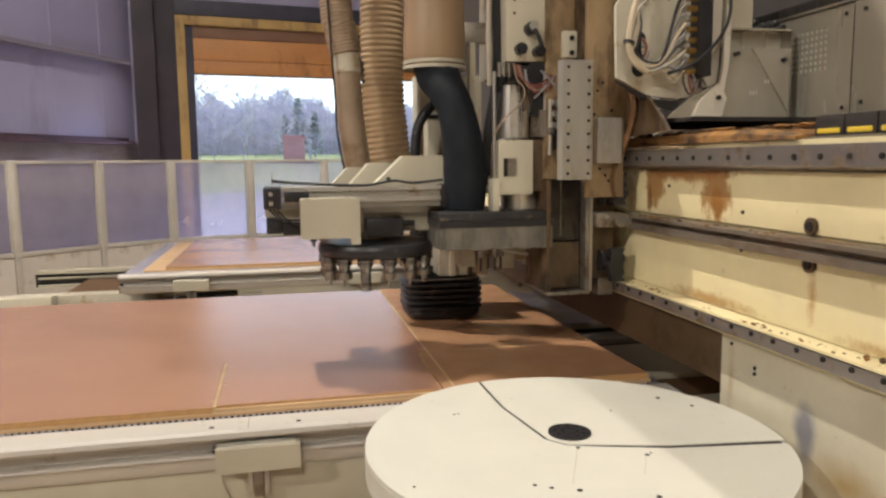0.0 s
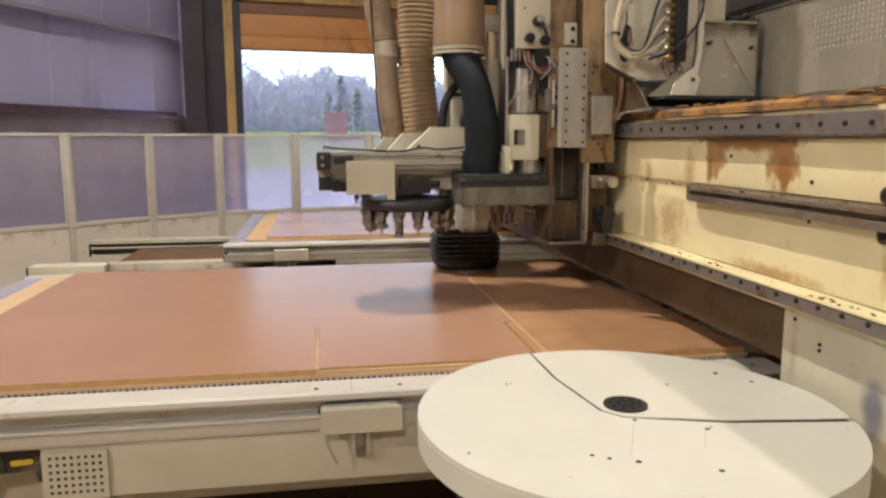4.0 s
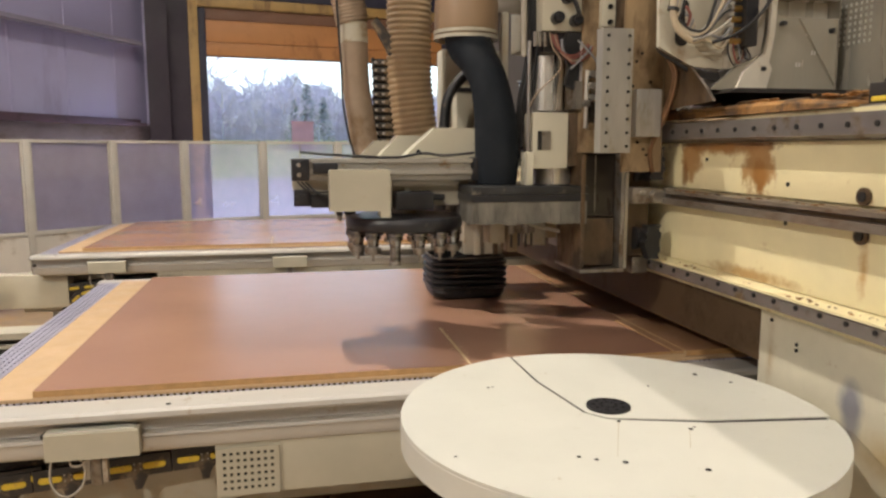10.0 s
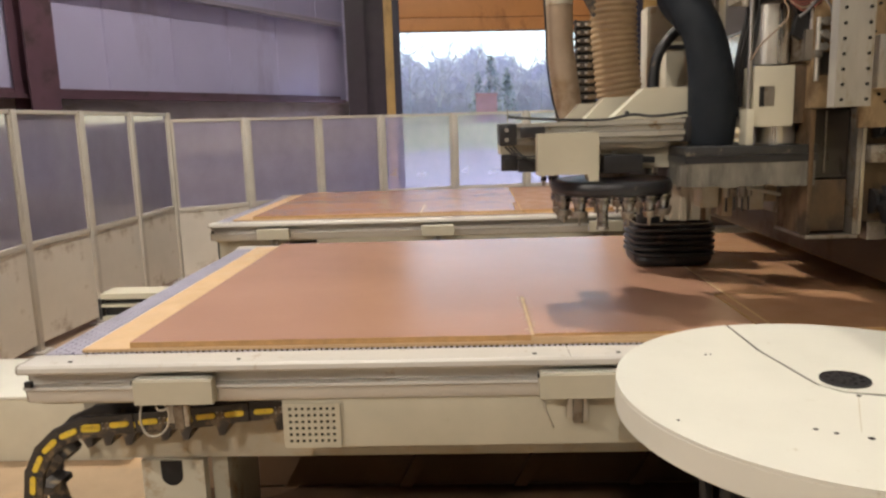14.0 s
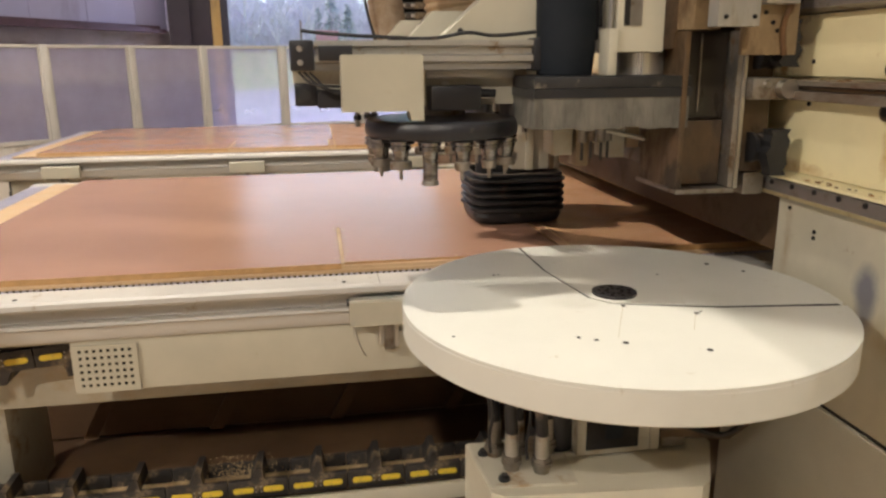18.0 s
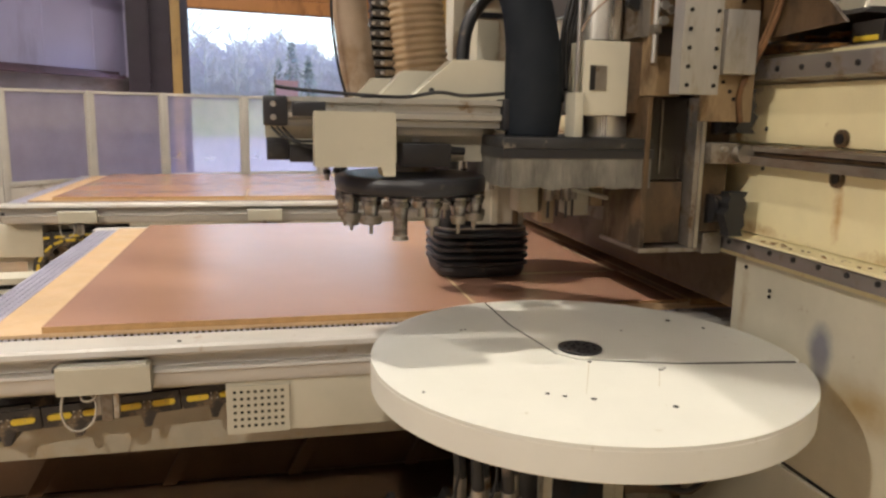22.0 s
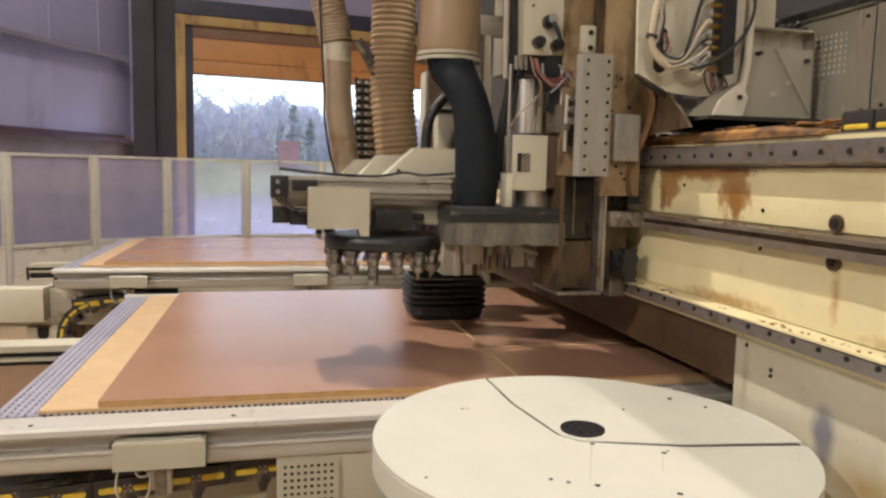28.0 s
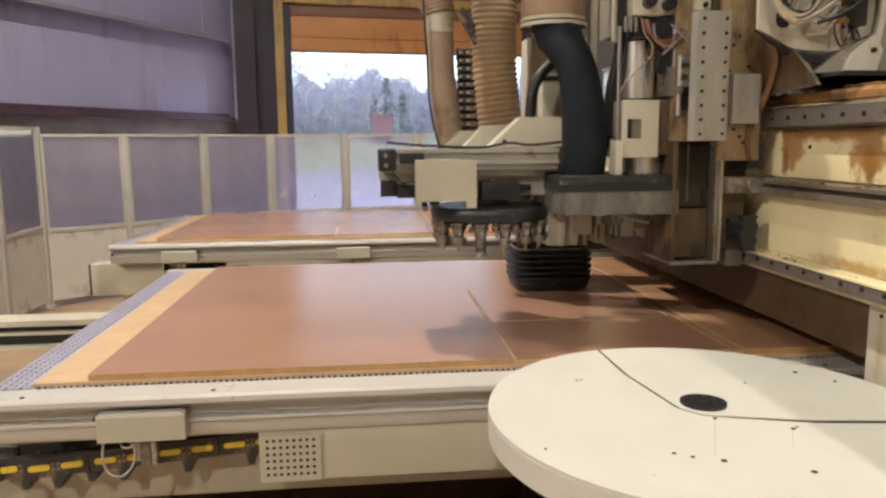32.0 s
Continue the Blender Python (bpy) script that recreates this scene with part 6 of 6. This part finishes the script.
    tagged(ridge, label="pale sawdust lying along a fresh cut in the board", category="sawdust", group="sawdust along the cuts")
    ridges.append((ridge, laid, fx, fy))
near_chain = chain_bend("dusty black cable chain rolling over beside the table")
far_chain = chain_bend("dusty black cable chain rolling over below the rear table")


# ---- machine bases ----
def base(y, x_left, name, label, front=True):
    b = thing("machine_base", label, "machine base")
    box_part("front_beam", x_left, 2.7, y + 0.25, y + 0.37, 0.408, 0.66, DUSTY_BEIGE if front else BEIGE, b, 0.004, "beige beam coated in sawdust" if front else "")
    xe, ya, yb = x_left - (0.65 if front else 0.22), y + 1.65, y + 1.80
    part("rear_beam", add_prism(bmesh.new(), [(ya, 0.64), (yb, 0.64), (yb, 0.50), (ya, 0.50), (ya, 0.52), (ya + 0.04, 0.52), (ya + 0.04, 0.57), (ya, 0.57), (ya, 0.584), (ya + 0.04, 0.584), (ya + 0.04, 0.612), (ya, 0.612)], "x", xe, 2.7), CREAM, b, "cream grooved beam")
    box_part("groove_shade", xe + 0.004, 2.69, ya + 0.034, ya + 0.0398, 0.5205, 0.5695, BLACK, b)
    box_part("groove_shade", xe + 0.004, 2.69, ya + 0.034, ya + 0.0398, 0.5845, 0.6115, BLACK, b)
    box_part("beam_end", xe - 0.018, xe - 0.0005, ya + 0.004, yb - 0.004, 0.505, 0.612, BLACK, b)
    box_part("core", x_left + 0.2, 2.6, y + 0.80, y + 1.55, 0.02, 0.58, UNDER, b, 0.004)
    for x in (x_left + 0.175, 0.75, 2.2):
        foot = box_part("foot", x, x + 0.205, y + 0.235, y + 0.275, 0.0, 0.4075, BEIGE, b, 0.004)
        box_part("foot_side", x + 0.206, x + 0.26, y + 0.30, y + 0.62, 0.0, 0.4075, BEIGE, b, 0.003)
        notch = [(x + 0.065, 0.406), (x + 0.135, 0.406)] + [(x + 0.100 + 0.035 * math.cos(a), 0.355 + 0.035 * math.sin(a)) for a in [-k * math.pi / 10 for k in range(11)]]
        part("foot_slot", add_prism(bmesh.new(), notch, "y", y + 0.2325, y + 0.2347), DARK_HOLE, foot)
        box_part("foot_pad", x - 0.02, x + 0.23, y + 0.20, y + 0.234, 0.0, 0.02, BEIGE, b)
    # dark sheet laid on the floor to keep it shaded below the table
    box_part("floor_shade", x_left + 0.1, 2.55, y + 0.38, y + 0.795, 0.0005, 0.018, UNDER, b, 0.003, "dark brown sheet standing for shade on the floor")
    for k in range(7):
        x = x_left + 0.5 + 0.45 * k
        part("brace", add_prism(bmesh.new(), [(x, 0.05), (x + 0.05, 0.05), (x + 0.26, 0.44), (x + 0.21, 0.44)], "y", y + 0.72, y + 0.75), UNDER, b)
    return b


def under_bridge(b):
    """What shows past the table's end, below the bridge."""
    box_part("bed_slab", 0.88, 2.55, 2.775, 3.30, 0.581, 0.602, CREAM, b, 0.004, "cream slab with dust")
    box_part("slab_slot", 0.90, 2.55, 3.301, 3.375, 0.581, 0.590, BLACK, b)
    box_part("grey_guide", 0.90, 2.55, 3.376, 3.50, 0.581, 0.616, RAIL_PAINT, b, 0.004, "grey guide bar")
    for x in (1.12, 1.5, 1.9):
        cyl_part("slab_bolt", (x, 2.84, 0.602), (x, 2.84, 0.608), 0.009, DARK_HOLE, b, 10)


near_base = base(1.97, -1.41, "near", "dusty beige machine base below the near table")
far_base = base(4.97, -1.785, "far", "cream machine base below the rear table", False)
under_bridge(near_base)
sheet = thing("plastic_sheet", "crumpled pale plastic sheet draped over the machine beam", "plastic sheet")
rnd_p = random.Random(3)
bm = bmesh.new()
grid = [[bm.verts.new((1.25 + 0.06 * i + 0.012 * j, 3.60 + 0.085 * j, 0.652 + (0.02 * rnd_p.random() + 0.018 * math.sin(i * 1.1 + j * 0.7) ** 2 if 0 < j else 0.0))) for j in range(11)] for i in range(11)]
for i in range(10):
    for j in range(10):
        bm.faces.new((grid[i][j], grid[i + 1][j], grid[i + 1][j + 1], grid[i][j + 1]))
out = bmesh.ops.extrude_face_region(bm, geom=bm.faces[:])
bmesh.ops.translate(bm, vec=(0, 0, -0.006), verts=[g for g in out["geom"] if isinstance(g, bmesh.types.BMVert)])
bmesh.ops.recalc_face_normals(bm, faces=bm.faces[:])
part("sheet", bm, PLASTIC, sheet)
box_part("folded_edge", 1.58, 1.80, 3.52, 3.60, 0.6405, 0.662, WHITE, sheet, 0.006)
end_cover = thing("base_end_cover", "cream end cover of the rear machine base", "machine cover")
box_part("cover", -1.94, -1.47, 5.08, 5.2195, 0.46, 0.675, CREAM, end_cover, 0.006)
box_part("end_cap", -1.955, -1.9405, 5.09, 5.21, 0.465, 0.67, BLACK, end_cover)

# chain run on the floor with its tray
floor_chain = thing("floor_chain", "dusty black cable chain with yellow clips in a tray", "cable chain")
for k in range(12):
    chain_piece(floor_chain, -1.30 + 0.178 * k, 2.10, 0.145, 0, True)
tray = thing("chain_tray", "cream steel tray holding the cable chain", "tray")
box_part("tray_floor", -1.5, 0.85, 2.07, 2.26, 0.078, 0.084, BEIGE, tray)
box_part("tray_lip", -1.5, 0.85, 2.050, 2.0645, 0.070, 0.124, CREAM, tray, 0.002)
for x in (-1.4, -0.4, 0.3):
    box_part("tray_leg", x, x + 0.04, 2.08, 2.12, 0.0, 0.0775, BEIGE, tray)
rnd_d = random.Random(33)
pile = bmesh.new()
for k in range(900):
    x = rnd_d.uniform(-1.3, 0.8) if k % 2 else rnd_d.gauss(-0.30, 0.05)
    y = rnd_d.uniform(2.115, 2.24)
    s = rnd_d.uniform(0.0010, 0.0028)
    bmesh.ops.create_icosphere(pile, subdivisions=1, radius=s, matrix=Matrix.Translation((x, y, 0.138 + (0.05 * rnd_d.random() if k % 2 == 0 else 0.0))))
tagged(part("sawdust_pile", pile, SAWDUST), label="sawdust and chips lying in the cable chain", category="sawdust", kind="stuff")
tagged(box_part("sawdust_bed", -1.28, 0.82, 2.13, 2.235, 0.0842, 0.135, SAWDUST, None, 0.01), label="packed sawdust inside the chain tray", category="sawdust", kind="stuff")


# ---- round tool magazine in front of the leg ----
MX, MY, MR, MZ = 0.636, 1.523, 0.479, 0.882
magazine = thing("tool_magazine", "off-white round tool magazine with a split cover", "tool magazine")
bm = bmesh.new()
prof = [(0.05, MZ - 0.067), (MR - 0.003, MZ - 0.067), (MR, MZ - 0.064), (MR, MZ - 0.0085), (MR - 0.001, MZ - 0.0075), (0.05, MZ - 0.0075)]
rings = [[bm.verts.new((MX + r * math.cos(2 * math.pi * k / 128), MY + r * math.sin(2 * math.pi * k / 128), z)) for k in range(128)] for r, z in prof]
for a, b in zip(rings, rings[1:] + rings[:1]):
    for k in range(128):
        bm.faces.new((a[k], a[(k + 1) % 128], b[(k + 1) % 128], b[k]))
bmesh.ops.recalc_face_normals(bm, faces=bm.faces[:])
drum = part("drum", bm, WHITE, magazine, "off-white painted drum")
# the split line runs from the far rim to the hub and on to the rim beside the leg
seam = [(0.538, 2.0), (0.541, 1.764), (0.573, 1.530), (0.606, 1.486), (0.66, 1.468), (0.822, 1.421), (1.085, 1.388)]


def rim_angle(p):
    return math.atan2(p[1] - MY, p[0] - MX) % (2 * math.pi)


def offset_line(line, side):
    out = []
    gap = (0.0042, 0.0046, 0.0050, 0.0058, 0.0072, 0.0096, 0.0115)
    for i, p in enumerate(line):
        a, b = Vector(line[max(i - 1, 0)]), Vector(line[min(i + 1, len(line) - 1)])
        n = (b - a).normalized()
        d = gap[i] * side
        out.append((p[0] - n.y * d, p[1] + n.x * d))
    return out


def cover_half(side):
    """One half of the cover: the seam line, shifted half a gap, closed by the rim."""
    line = offset_line(seam, side)
    rim = MR - 0.0006
    ends = []
    for p in (line[0], line[-1]):
        a = rim_angle(p)
        ends.append((MX + rim * math.cos(a), MY + rim * math.sin(a)))
    a0, a1 = rim_angle(line[-1]), rim_angle(line[0])
    if side > 0:
        sweep = (a1 - a0) % (2 * math.pi)
    else:
        sweep = -((a0 - a1) % (2 * math.pi))
    arc = [(MX + rim * math.cos(a0 + sweep * k / 90), MY + rim * math.sin(a0 + sweep * k / 90)) for k in range(1, 90)]
    return [ends[0]] + line[1:-1] + [ends[1]] + arc


near_cover = part("cover_half", add_prism(bmesh.new(), cover_half(-1), "z", MZ - 0.0074, MZ), WHITE, magazine, "off-white cover half")
far_cover = part("cover_half", add_prism(bmesh.new(), cover_half(1), "z", MZ - 0.0074, MZ - 0.0012), WHITE, magazine, "off-white cover half")
bm = bmesh.new()
for a, b in zip(seam, seam[1:]):
    d = Vector((b[0] - a[0], b[1] - a[1]))
    n = Vector((-d.y, d.x)).normalized() * 0.0122
    add_prism(bm, [(a[0] - n.x, a[1] - n.y), (b[0] - n.x, b[1] - n.y), (b[0] + n.x, b[1] + n.y), (a[0] + n.x, a[1] + n.y)], "z", MZ - 0.0073, MZ - 0.0034)
part("split_gap", bm, DARK_HOLE, magazine, "dark gap between the cover halves")
hub = cyl_part("hub_cap", (0.640, 1.553, MZ - 0.001), (0.640, 1.553, MZ + 0.004), 0.050, BLACK_PLASTIC, magazine, 36, "glossy black perforated hub cap")
for k in range(18):
    a = 2 * math.pi * k / 9
    r = 0.034 if k < 9 else 0.018
    cyl_part("cap_hole", (0.640 + r * math.cos(a), 1.553 + r * math.sin(a), MZ + 0.0041), (0.640 + r * math.cos(a), 1.553 + r * math.sin(a), MZ + 0.0048), 0.0045, DARK_HOLE, hub, 8)
for x, y, r in ((0.405, 1.74, 0.0035), (0.417, 1.742, 0.0028), (0.233, 1.353, 0.0032), (0.466, 1.304, 0.0045), (0.494, 1.285, 0.0045), (0.543, 1.262, 0.006), (0.678, 1.20, 0.006),
                (0.623, 1.462, 0.005), (0.753, 1.389, 0.0055), (0.766, 1.397, 0.003), (0.966, 1.734, 0.006), (1.02, 1.655, 0.0045), (0.80, 1.671, 0.003)):
    cyl_part("screw_hole", (x, y, MZ - 0.0005), (x, y, MZ + 0.0007), r, DARK_HOLE, magazine, 10)
for pts in (((0.620, 1.458), (0.540, 1.290)), ((0.748, 1.385), (0.70, 1.30))):
    (ax, ay), (bx_, by_) = pts
    n = Vector((-(by_ - ay), bx_ - ax)).normalized() * 0.0007
    part("hatch_line", add_prism(bmesh.new(), [(ax - n.x, ay - n.y), (bx_ - n.x, by_ - n.y), (bx_ + n.x, by_ + n.y), (ax + n.x, ay + n.y)], "z", MZ - 0.0004, MZ + 0.0004), DUSTY_BEIGE, magazine)

stand = part("stand", add_prism(bmesh.new(), [(0.33, 1.72), (0.345, 1.50), (0.375, 1.475), (0.83, 1.435), (0.86, 1.455), (0.95, 1.62), (0.95, 1.76)], "z", 0.0, 0.44), CREAM, magazine, "cream magazine stand")
part("stand_top", add_prism(bmesh.new(), [(0.335, 1.715), (0.350, 1.512), (0.55, 1.495), (0.57, 1.70)], "z", 0.4402, 0.446), BEIGE, magazine)
for x, y in ((0.362, 1.655), (0.385, 1.535)):
    bm = bmesh.new()
    add_cyl(bm, (x, y, 0.4462), (x, y, 0.452), 0.014, 12)
    add_cyl(bm, (x, y, 0.452), (x, y, 0.460), 0.009, 6)
    part("stand_bolt", bm, BLACK, magazine)
house = part("motor_housing", add_box(bmesh.new(), 0.585, 0.775, 1.60, 1.78, 0.4465, 0.8115, 0.006), BEIGE, magazine, "cream housing with a dark window")
box_part("window", 0.607, 0.742, 1.5955, 1.5995, 0.463, 0.548, DARK_HOLE, house, 0.001)
box_part("window_lens", 0.655, 0.700, 1.5935, 1.5953, 0.490, 0.547, SLATE_HOSE, house, 0.0005, "dim bluish lens")
box_part("housing_flange", 0.776, 0.80, 1.60, 1.78, 0.4465, 0.8115, BEIGE, magazine, 0.003)
cyl_part("drive_column", (0.555, 1.68, 0.447), (0.555, 1.68, 0.8115), 0.05, BLACK_PLASTIC, magazine, 24)
part("cable_bracket", add_prism(bmesh.new(), [(0.801, 0.476), (0.83, 0.478), (0.99, 0.455), (1.045, 0.490), (1.04, 0.500), (0.985, 0.468), (0.90, 0.482), (0.88, 0.496), (0.801, 0.500)], "y", 1.598, 1.612), BROWN_STAIN, magazine, "bent brown cable bracket")
tube_part("cable", [(0.80, 1.61, 0.52), (0.88, 1.595, 0.50), (0.96, 1.59, 0.475), (1.02, 1.595, 0.50), (1.04, 1.60, 0.60)], 0.006, BLACK, magazine, 8)
box_part("side_latch", 0.805, 0.87, 1.60, 1.72, 0.45, 0.50, DULL_STEEL, magazine, 0.004)
for x, y, body in ((0.414, 1.580, ALU), (0.481, 1.556, ALU), (0.389, 1.650, DULL_STEEL), (0.447, 1.645, DULL_STEEL), (0.520, 1.64, DULL_STEEL)):
    bm = bmesh.new()
    add_cyl(bm, (x, y, 0.4465), (x, y, 0.462), 0.019, 18)
    add_cyl(bm, (x, y, 0.4622), (x, y, 0.474), 0.0245, 18)
    add_cyl(bm, (x, y, 0.4742), (x, y, 0.484), 0.0225, 6)
    coupling = part("hose_coupling", bm, DULL_STEEL, magazine, "dull steel hose coupling")
    cyl_part("ferrule", (x, y, 0.4842), (x, y, 0.541), 0.0168, body, coupling, 18, "pale crimped ferrule")
    tube_part("feed_hose", [(x, y, 0.5412), (x - 0.003, y + 0.004, 0.61), (x + 0.004, y + 0.01, 0.70), (x + 0.01, y + 0.02, 0.81)], 0.0155, BLACK, coupling, 12)
for x, y in ((0.452, 1.575), (0.372, 1.62)):
    tube_part("clear_tube", [(x, y, 0.47), (x - 0.004, y - 0.004, 0.52), (x + 0.006, y, 0.58), (x, y + 0.02, 0.66), (x + 0.01, y + 0.04, 0.80)], 0.0042, BLACK, magazine, 8)
for y in (1.78, 1.83):
    tube_part("hanging_wire", [(0.36, y - 0.02, 0.80), (0.362, y - 0.02, 0.74), (0.358, y - 0.015, 0.70)], 0.004, BLACK, magazine, 6)

# ---- things along the left side ----
plinth = thing("low_plinth", "low cream steel plinth on the floor", "plinth")
box_part("body", -2.75, -1.70, 3.06, 3.60, 0.0, 0.295, CREAM, plinth, 0.008)
box_part("lid", -2.755, -1.695, 3.055, 3.605, 0.2955, 0.31, WHITE, plinth, 0.003)

cabinet = thing("open_cabinet", "open cream machine cabinet with dark tubes inside", "cabinet")
part("post", add_prism(bmesh.new(), [(-2.962, 3.555), (-2.912, 3.555), (-2.905, 3.562), (-2.905, 3.60), (-2.962, 3.60)], "z", 0, 3.4), CREAM, cabinet, "cream folded post")
part("post_lip", add_prism(bmesh.new(), [(-2.982, 3.535), (-2.963, 3.535), (-2.963, 3.60), (-2.982, 3.60)], "z", 0, 3.4), CREAM, cabinet)
box_part("back_sheet", -4.2, -2.983, 3.72, 3.74, 0.0, 3.4, DUSTY_BEIGE, cabinet)
box_part("lower_panel", -4.2, -2.983, 3.60, 3.62, 0.02, 0.50, DUSTY_BEIGE, cabinet, 0.004, "stained lower panel")
box_part("top_box", -4.2, -3.05, 3.45, 3.70, 2.0, 3.4, BLACK_PLASTIC, cabinet, 0.01)
# near-black panel gives the cabinet's inside its shade
box_part("tube_bay_shade", -4.2, -3.09, 3.655, 3.718, 0.47, 2.4, DARK_HOLE, cabinet, 0.004, "dark panel standing for the shade behind the tubes")
for k in range(7):
    x = -3.12 - 0.062 * k
    tube_part("tube", [(x, 3.62, 0.50 + 0.015 * (k % 3)), (x - 0.006, 3.60, 1.1), (x + 0.008, 3.60, 1.6), (x - 0.012, 3.62, 2.2), (x - 0.02, 3.63, 2.6)], 0.017 if k % 2 else 0.024, STEEL if k % 2 else GREY_CABLE, cabinet, 12)
for k in range(3):
    tube_part("hose", [(-3.02 - 0.012 * k, 3.58, 1.30), (-3.05 - 0.01 * k, 3.54, 1.10), (-3.13 - 0.02 * k, 3.52, 0.88 - 0.03 * k), (-3.26 - 0.02 * k, 3.54, 0.74)], 0.011, BLACK, cabinet, 8)
bm = bmesh.new()
bellow = [Vector((-3.05, 3.62, 0.55 + 0.002 * i)) for i in range(360)]
add_tube(bm, bellow[::3], lambda t: 0.015 + 0.004 * math.sin(t * 280), 10)
part("ribbed_conduit", bm, GREY_CABLE, cabinet, "grey ribbed conduit")
bm = bmesh.new()
add_box(bm, -3.14, -3.03, 3.50, 3.56, 1.30, 1.38, 0.014)
add_box(bm, -3.06, -2.99, 3.51, 3.55, 1.27, 1.33, 0.012)
add_box(bm, -3.12, -3.07, 3.49, 3.53, 1.36, 1.41, 0.012)
part("tied_rag", bm, TAN_CABLE, cabinet, "pale crumpled rag tied to the tubes")
tube_part("elbow_hose", [(-3.13, 3.53, 1.34), (-3.22, 3.51, 1.37), (-3.32, 3.53, 1.30), (-3.36, 3.56, 1.22)], 0.040, BLACK, cabinet, 12)

carton = thing("cardboard_stack", "brown cardboard carton standing on flattened cartons", "cardboard", pose(-2.64, 2.80, 0, 0, 0, 3))
for k in range(4):
    box_part("sheet", -0.70 + 0.01 * k, 0.012 - 0.006 * k, -0.012 + 0.004 * k, 0.215, 0.019 * k + 0.0005, 0.019 * k + 0.0165, CARDBOARD, carton, 0.002)
box_part("carton", -0.70, -0.012, 0.0, 0.205, 0.0765, 0.315, CARDBOARD, carton, 0.004)
box_part("flap", -0.68, -0.03, 0.004, 0.10, 0.3155, 0.3185, CARDBOARD, carton)


# ---- what moves ----
def motions():
    near_rows = [(0, -1.106), (0.5, -1.041), (1, -0.974), (1.5, -0.897), (2, -0.894), (2.5, -0.895), (3, -0.895), (3.5, -0.903),
                 (4, -0.966), (5.5, -1.158), (6, -1.221), (6.5, -1.285), (7, -1.304), (7.5, -1.302), (8, -0.897), (8.4, -0.470), (8.6, -0.460),
                 (10, -0.457), (10.5, -0.470), (11, -0.536), (11.5, -0.595), (12, -0.661), (12.5, -0.720), (13, -0.782), (13.5, -0.838),
                 (14, -0.882), (14.5, -0.897), (16.5, -0.856), (17, -0.851), (18, -0.851), (18.5, -0.798), (19, -0.737), (19.5, -0.673),
                 (20, -0.611), (20.5, -0.546), (21, -0.482), (21.5, -0.418), (22, -0.354), (22.5, -0.288), (23, -0.224), (23.5, -0.195),
                 (24, -0.197), (27.5, -0.197), (28, -0.220), (28.5, -0.290), (29, -0.348), (29.5, -0.410), (30, -0.473), (30.5, -0.540),
                 (31, -0.600), (31.5, -0.598), (32, -0.582)]
    walk(near_table, [(t, pose(x - 0.552, 1.97, 0)) for t, x in near_rows])
    walk(near_chain, [(t, pose(-1.32 + 0.5 * (x + 0.897), 2.10, 0.355)) for t, x in near_rows])
    far_rows = [(0, -1.035), (0.5, -0.972), (1, -0.908), (1.4, -0.700), (1.6, -0.696), (3.5, -0.694), (4.6, -0.694), (5.5, -0.797), (6, -0.858), (6.5, -0.922),
                (7, -0.983), (7.5, -1.045), (8, -1.086), (8.5, -1.097), (9, -1.247), (9.5, -1.566), (10, -1.641), (10.5, -1.649),
                (11.5, -1.646), (12, -1.706), (12.5, -1.764), (13, -1.826), (13.5, -1.888), (14, -1.955), (14.5, -2.03), (16.5, -2.034),
                (19, -2.030), (19.5, -1.979), (20, -1.922), (20.5, -1.859), (21, -1.795), (21.5, -1.733), (22, -1.667), (22.5, -1.609),
                (23, -1.544), (23.5, -1.482), (24, -1.417), (24.5, -1.381), (28.5, -1.379), (29, -1.397), (29.5, -1.459), (30, -1.518),
                (30.5, -1.583), (31, -1.643), (31.5, -1.710), (32, -1.771)]
    walk(far_table, [(t, pose(x, 4.97, 0)) for t, x in far_rows])
    walk(far_chain, [(t, pose(-1.16 + 0.5 * (x + 1.379), 5.10, 0.355)) for t, x in far_rows])
    head_rows = [(0, 2.272), (0.5, 2.276), (1, 2.280), (1.25, 2.40), (1.5, 2.574), (2, 2.645), (2.5, 2.704), (3, 2.765), (3.5, 2.810), (5.5, 2.816), (7.4, 2.808),
                 (8, 2.544), (8.4, 2.262), (8.6, 2.250), (9, 2.251), (14, 2.248), (14.5, 2.19), (15.5, 2.03), (16.5, 1.892), (17, 1.832), (17.5, 1.766), (18, 1.717),
                 (18.5, 1.712), (23, 1.716), (23.5, 1.738), (24, 1.805), (24.5, 1.868), (25, 1.925), (25.5, 1.988), (27.5, 2.224), (28, 2.255),
                 (28.5, 2.254), (32, 2.252)]
    walk(head, [(t, pose(0, y, 0)) for t, y in head_rows])
    # sawdust ridges: each rides inside the boot until the cutter passes its place, then stays with the board
    def at(rows, t):
        for (ta, a), (tb_, b) in zip(rows, rows[1:]):
            if ta <= t <= tb_:
                return a + (b - a) * (t - ta) / max(1e-6, tb_ - ta)
        return rows[-1][1]

    times_all = sorted({r[0] for r in near_rows} | {r[0] for r in head_rows})
    for ridge, laid, bx, by in ridges:
        rows = []
        for t in sorted(set(times_all) | {laid, laid + 0.1}):
            tx = at(near_rows, t) - 0.552
            rows.append((t, pose(0.672, at(head_rows, t) + 0.865, 0) if t <= laid else pose(tx + bx, 1.97 + by, 0)))
        walk(ridge, rows)
    walk(sway, [(t, pose(x, 0, 0)) for t, x in ((0, 0.075), (7.6, 0.075), (8.0, 0.045), (8.4, 0.0), (32, 0.0))])


motions()
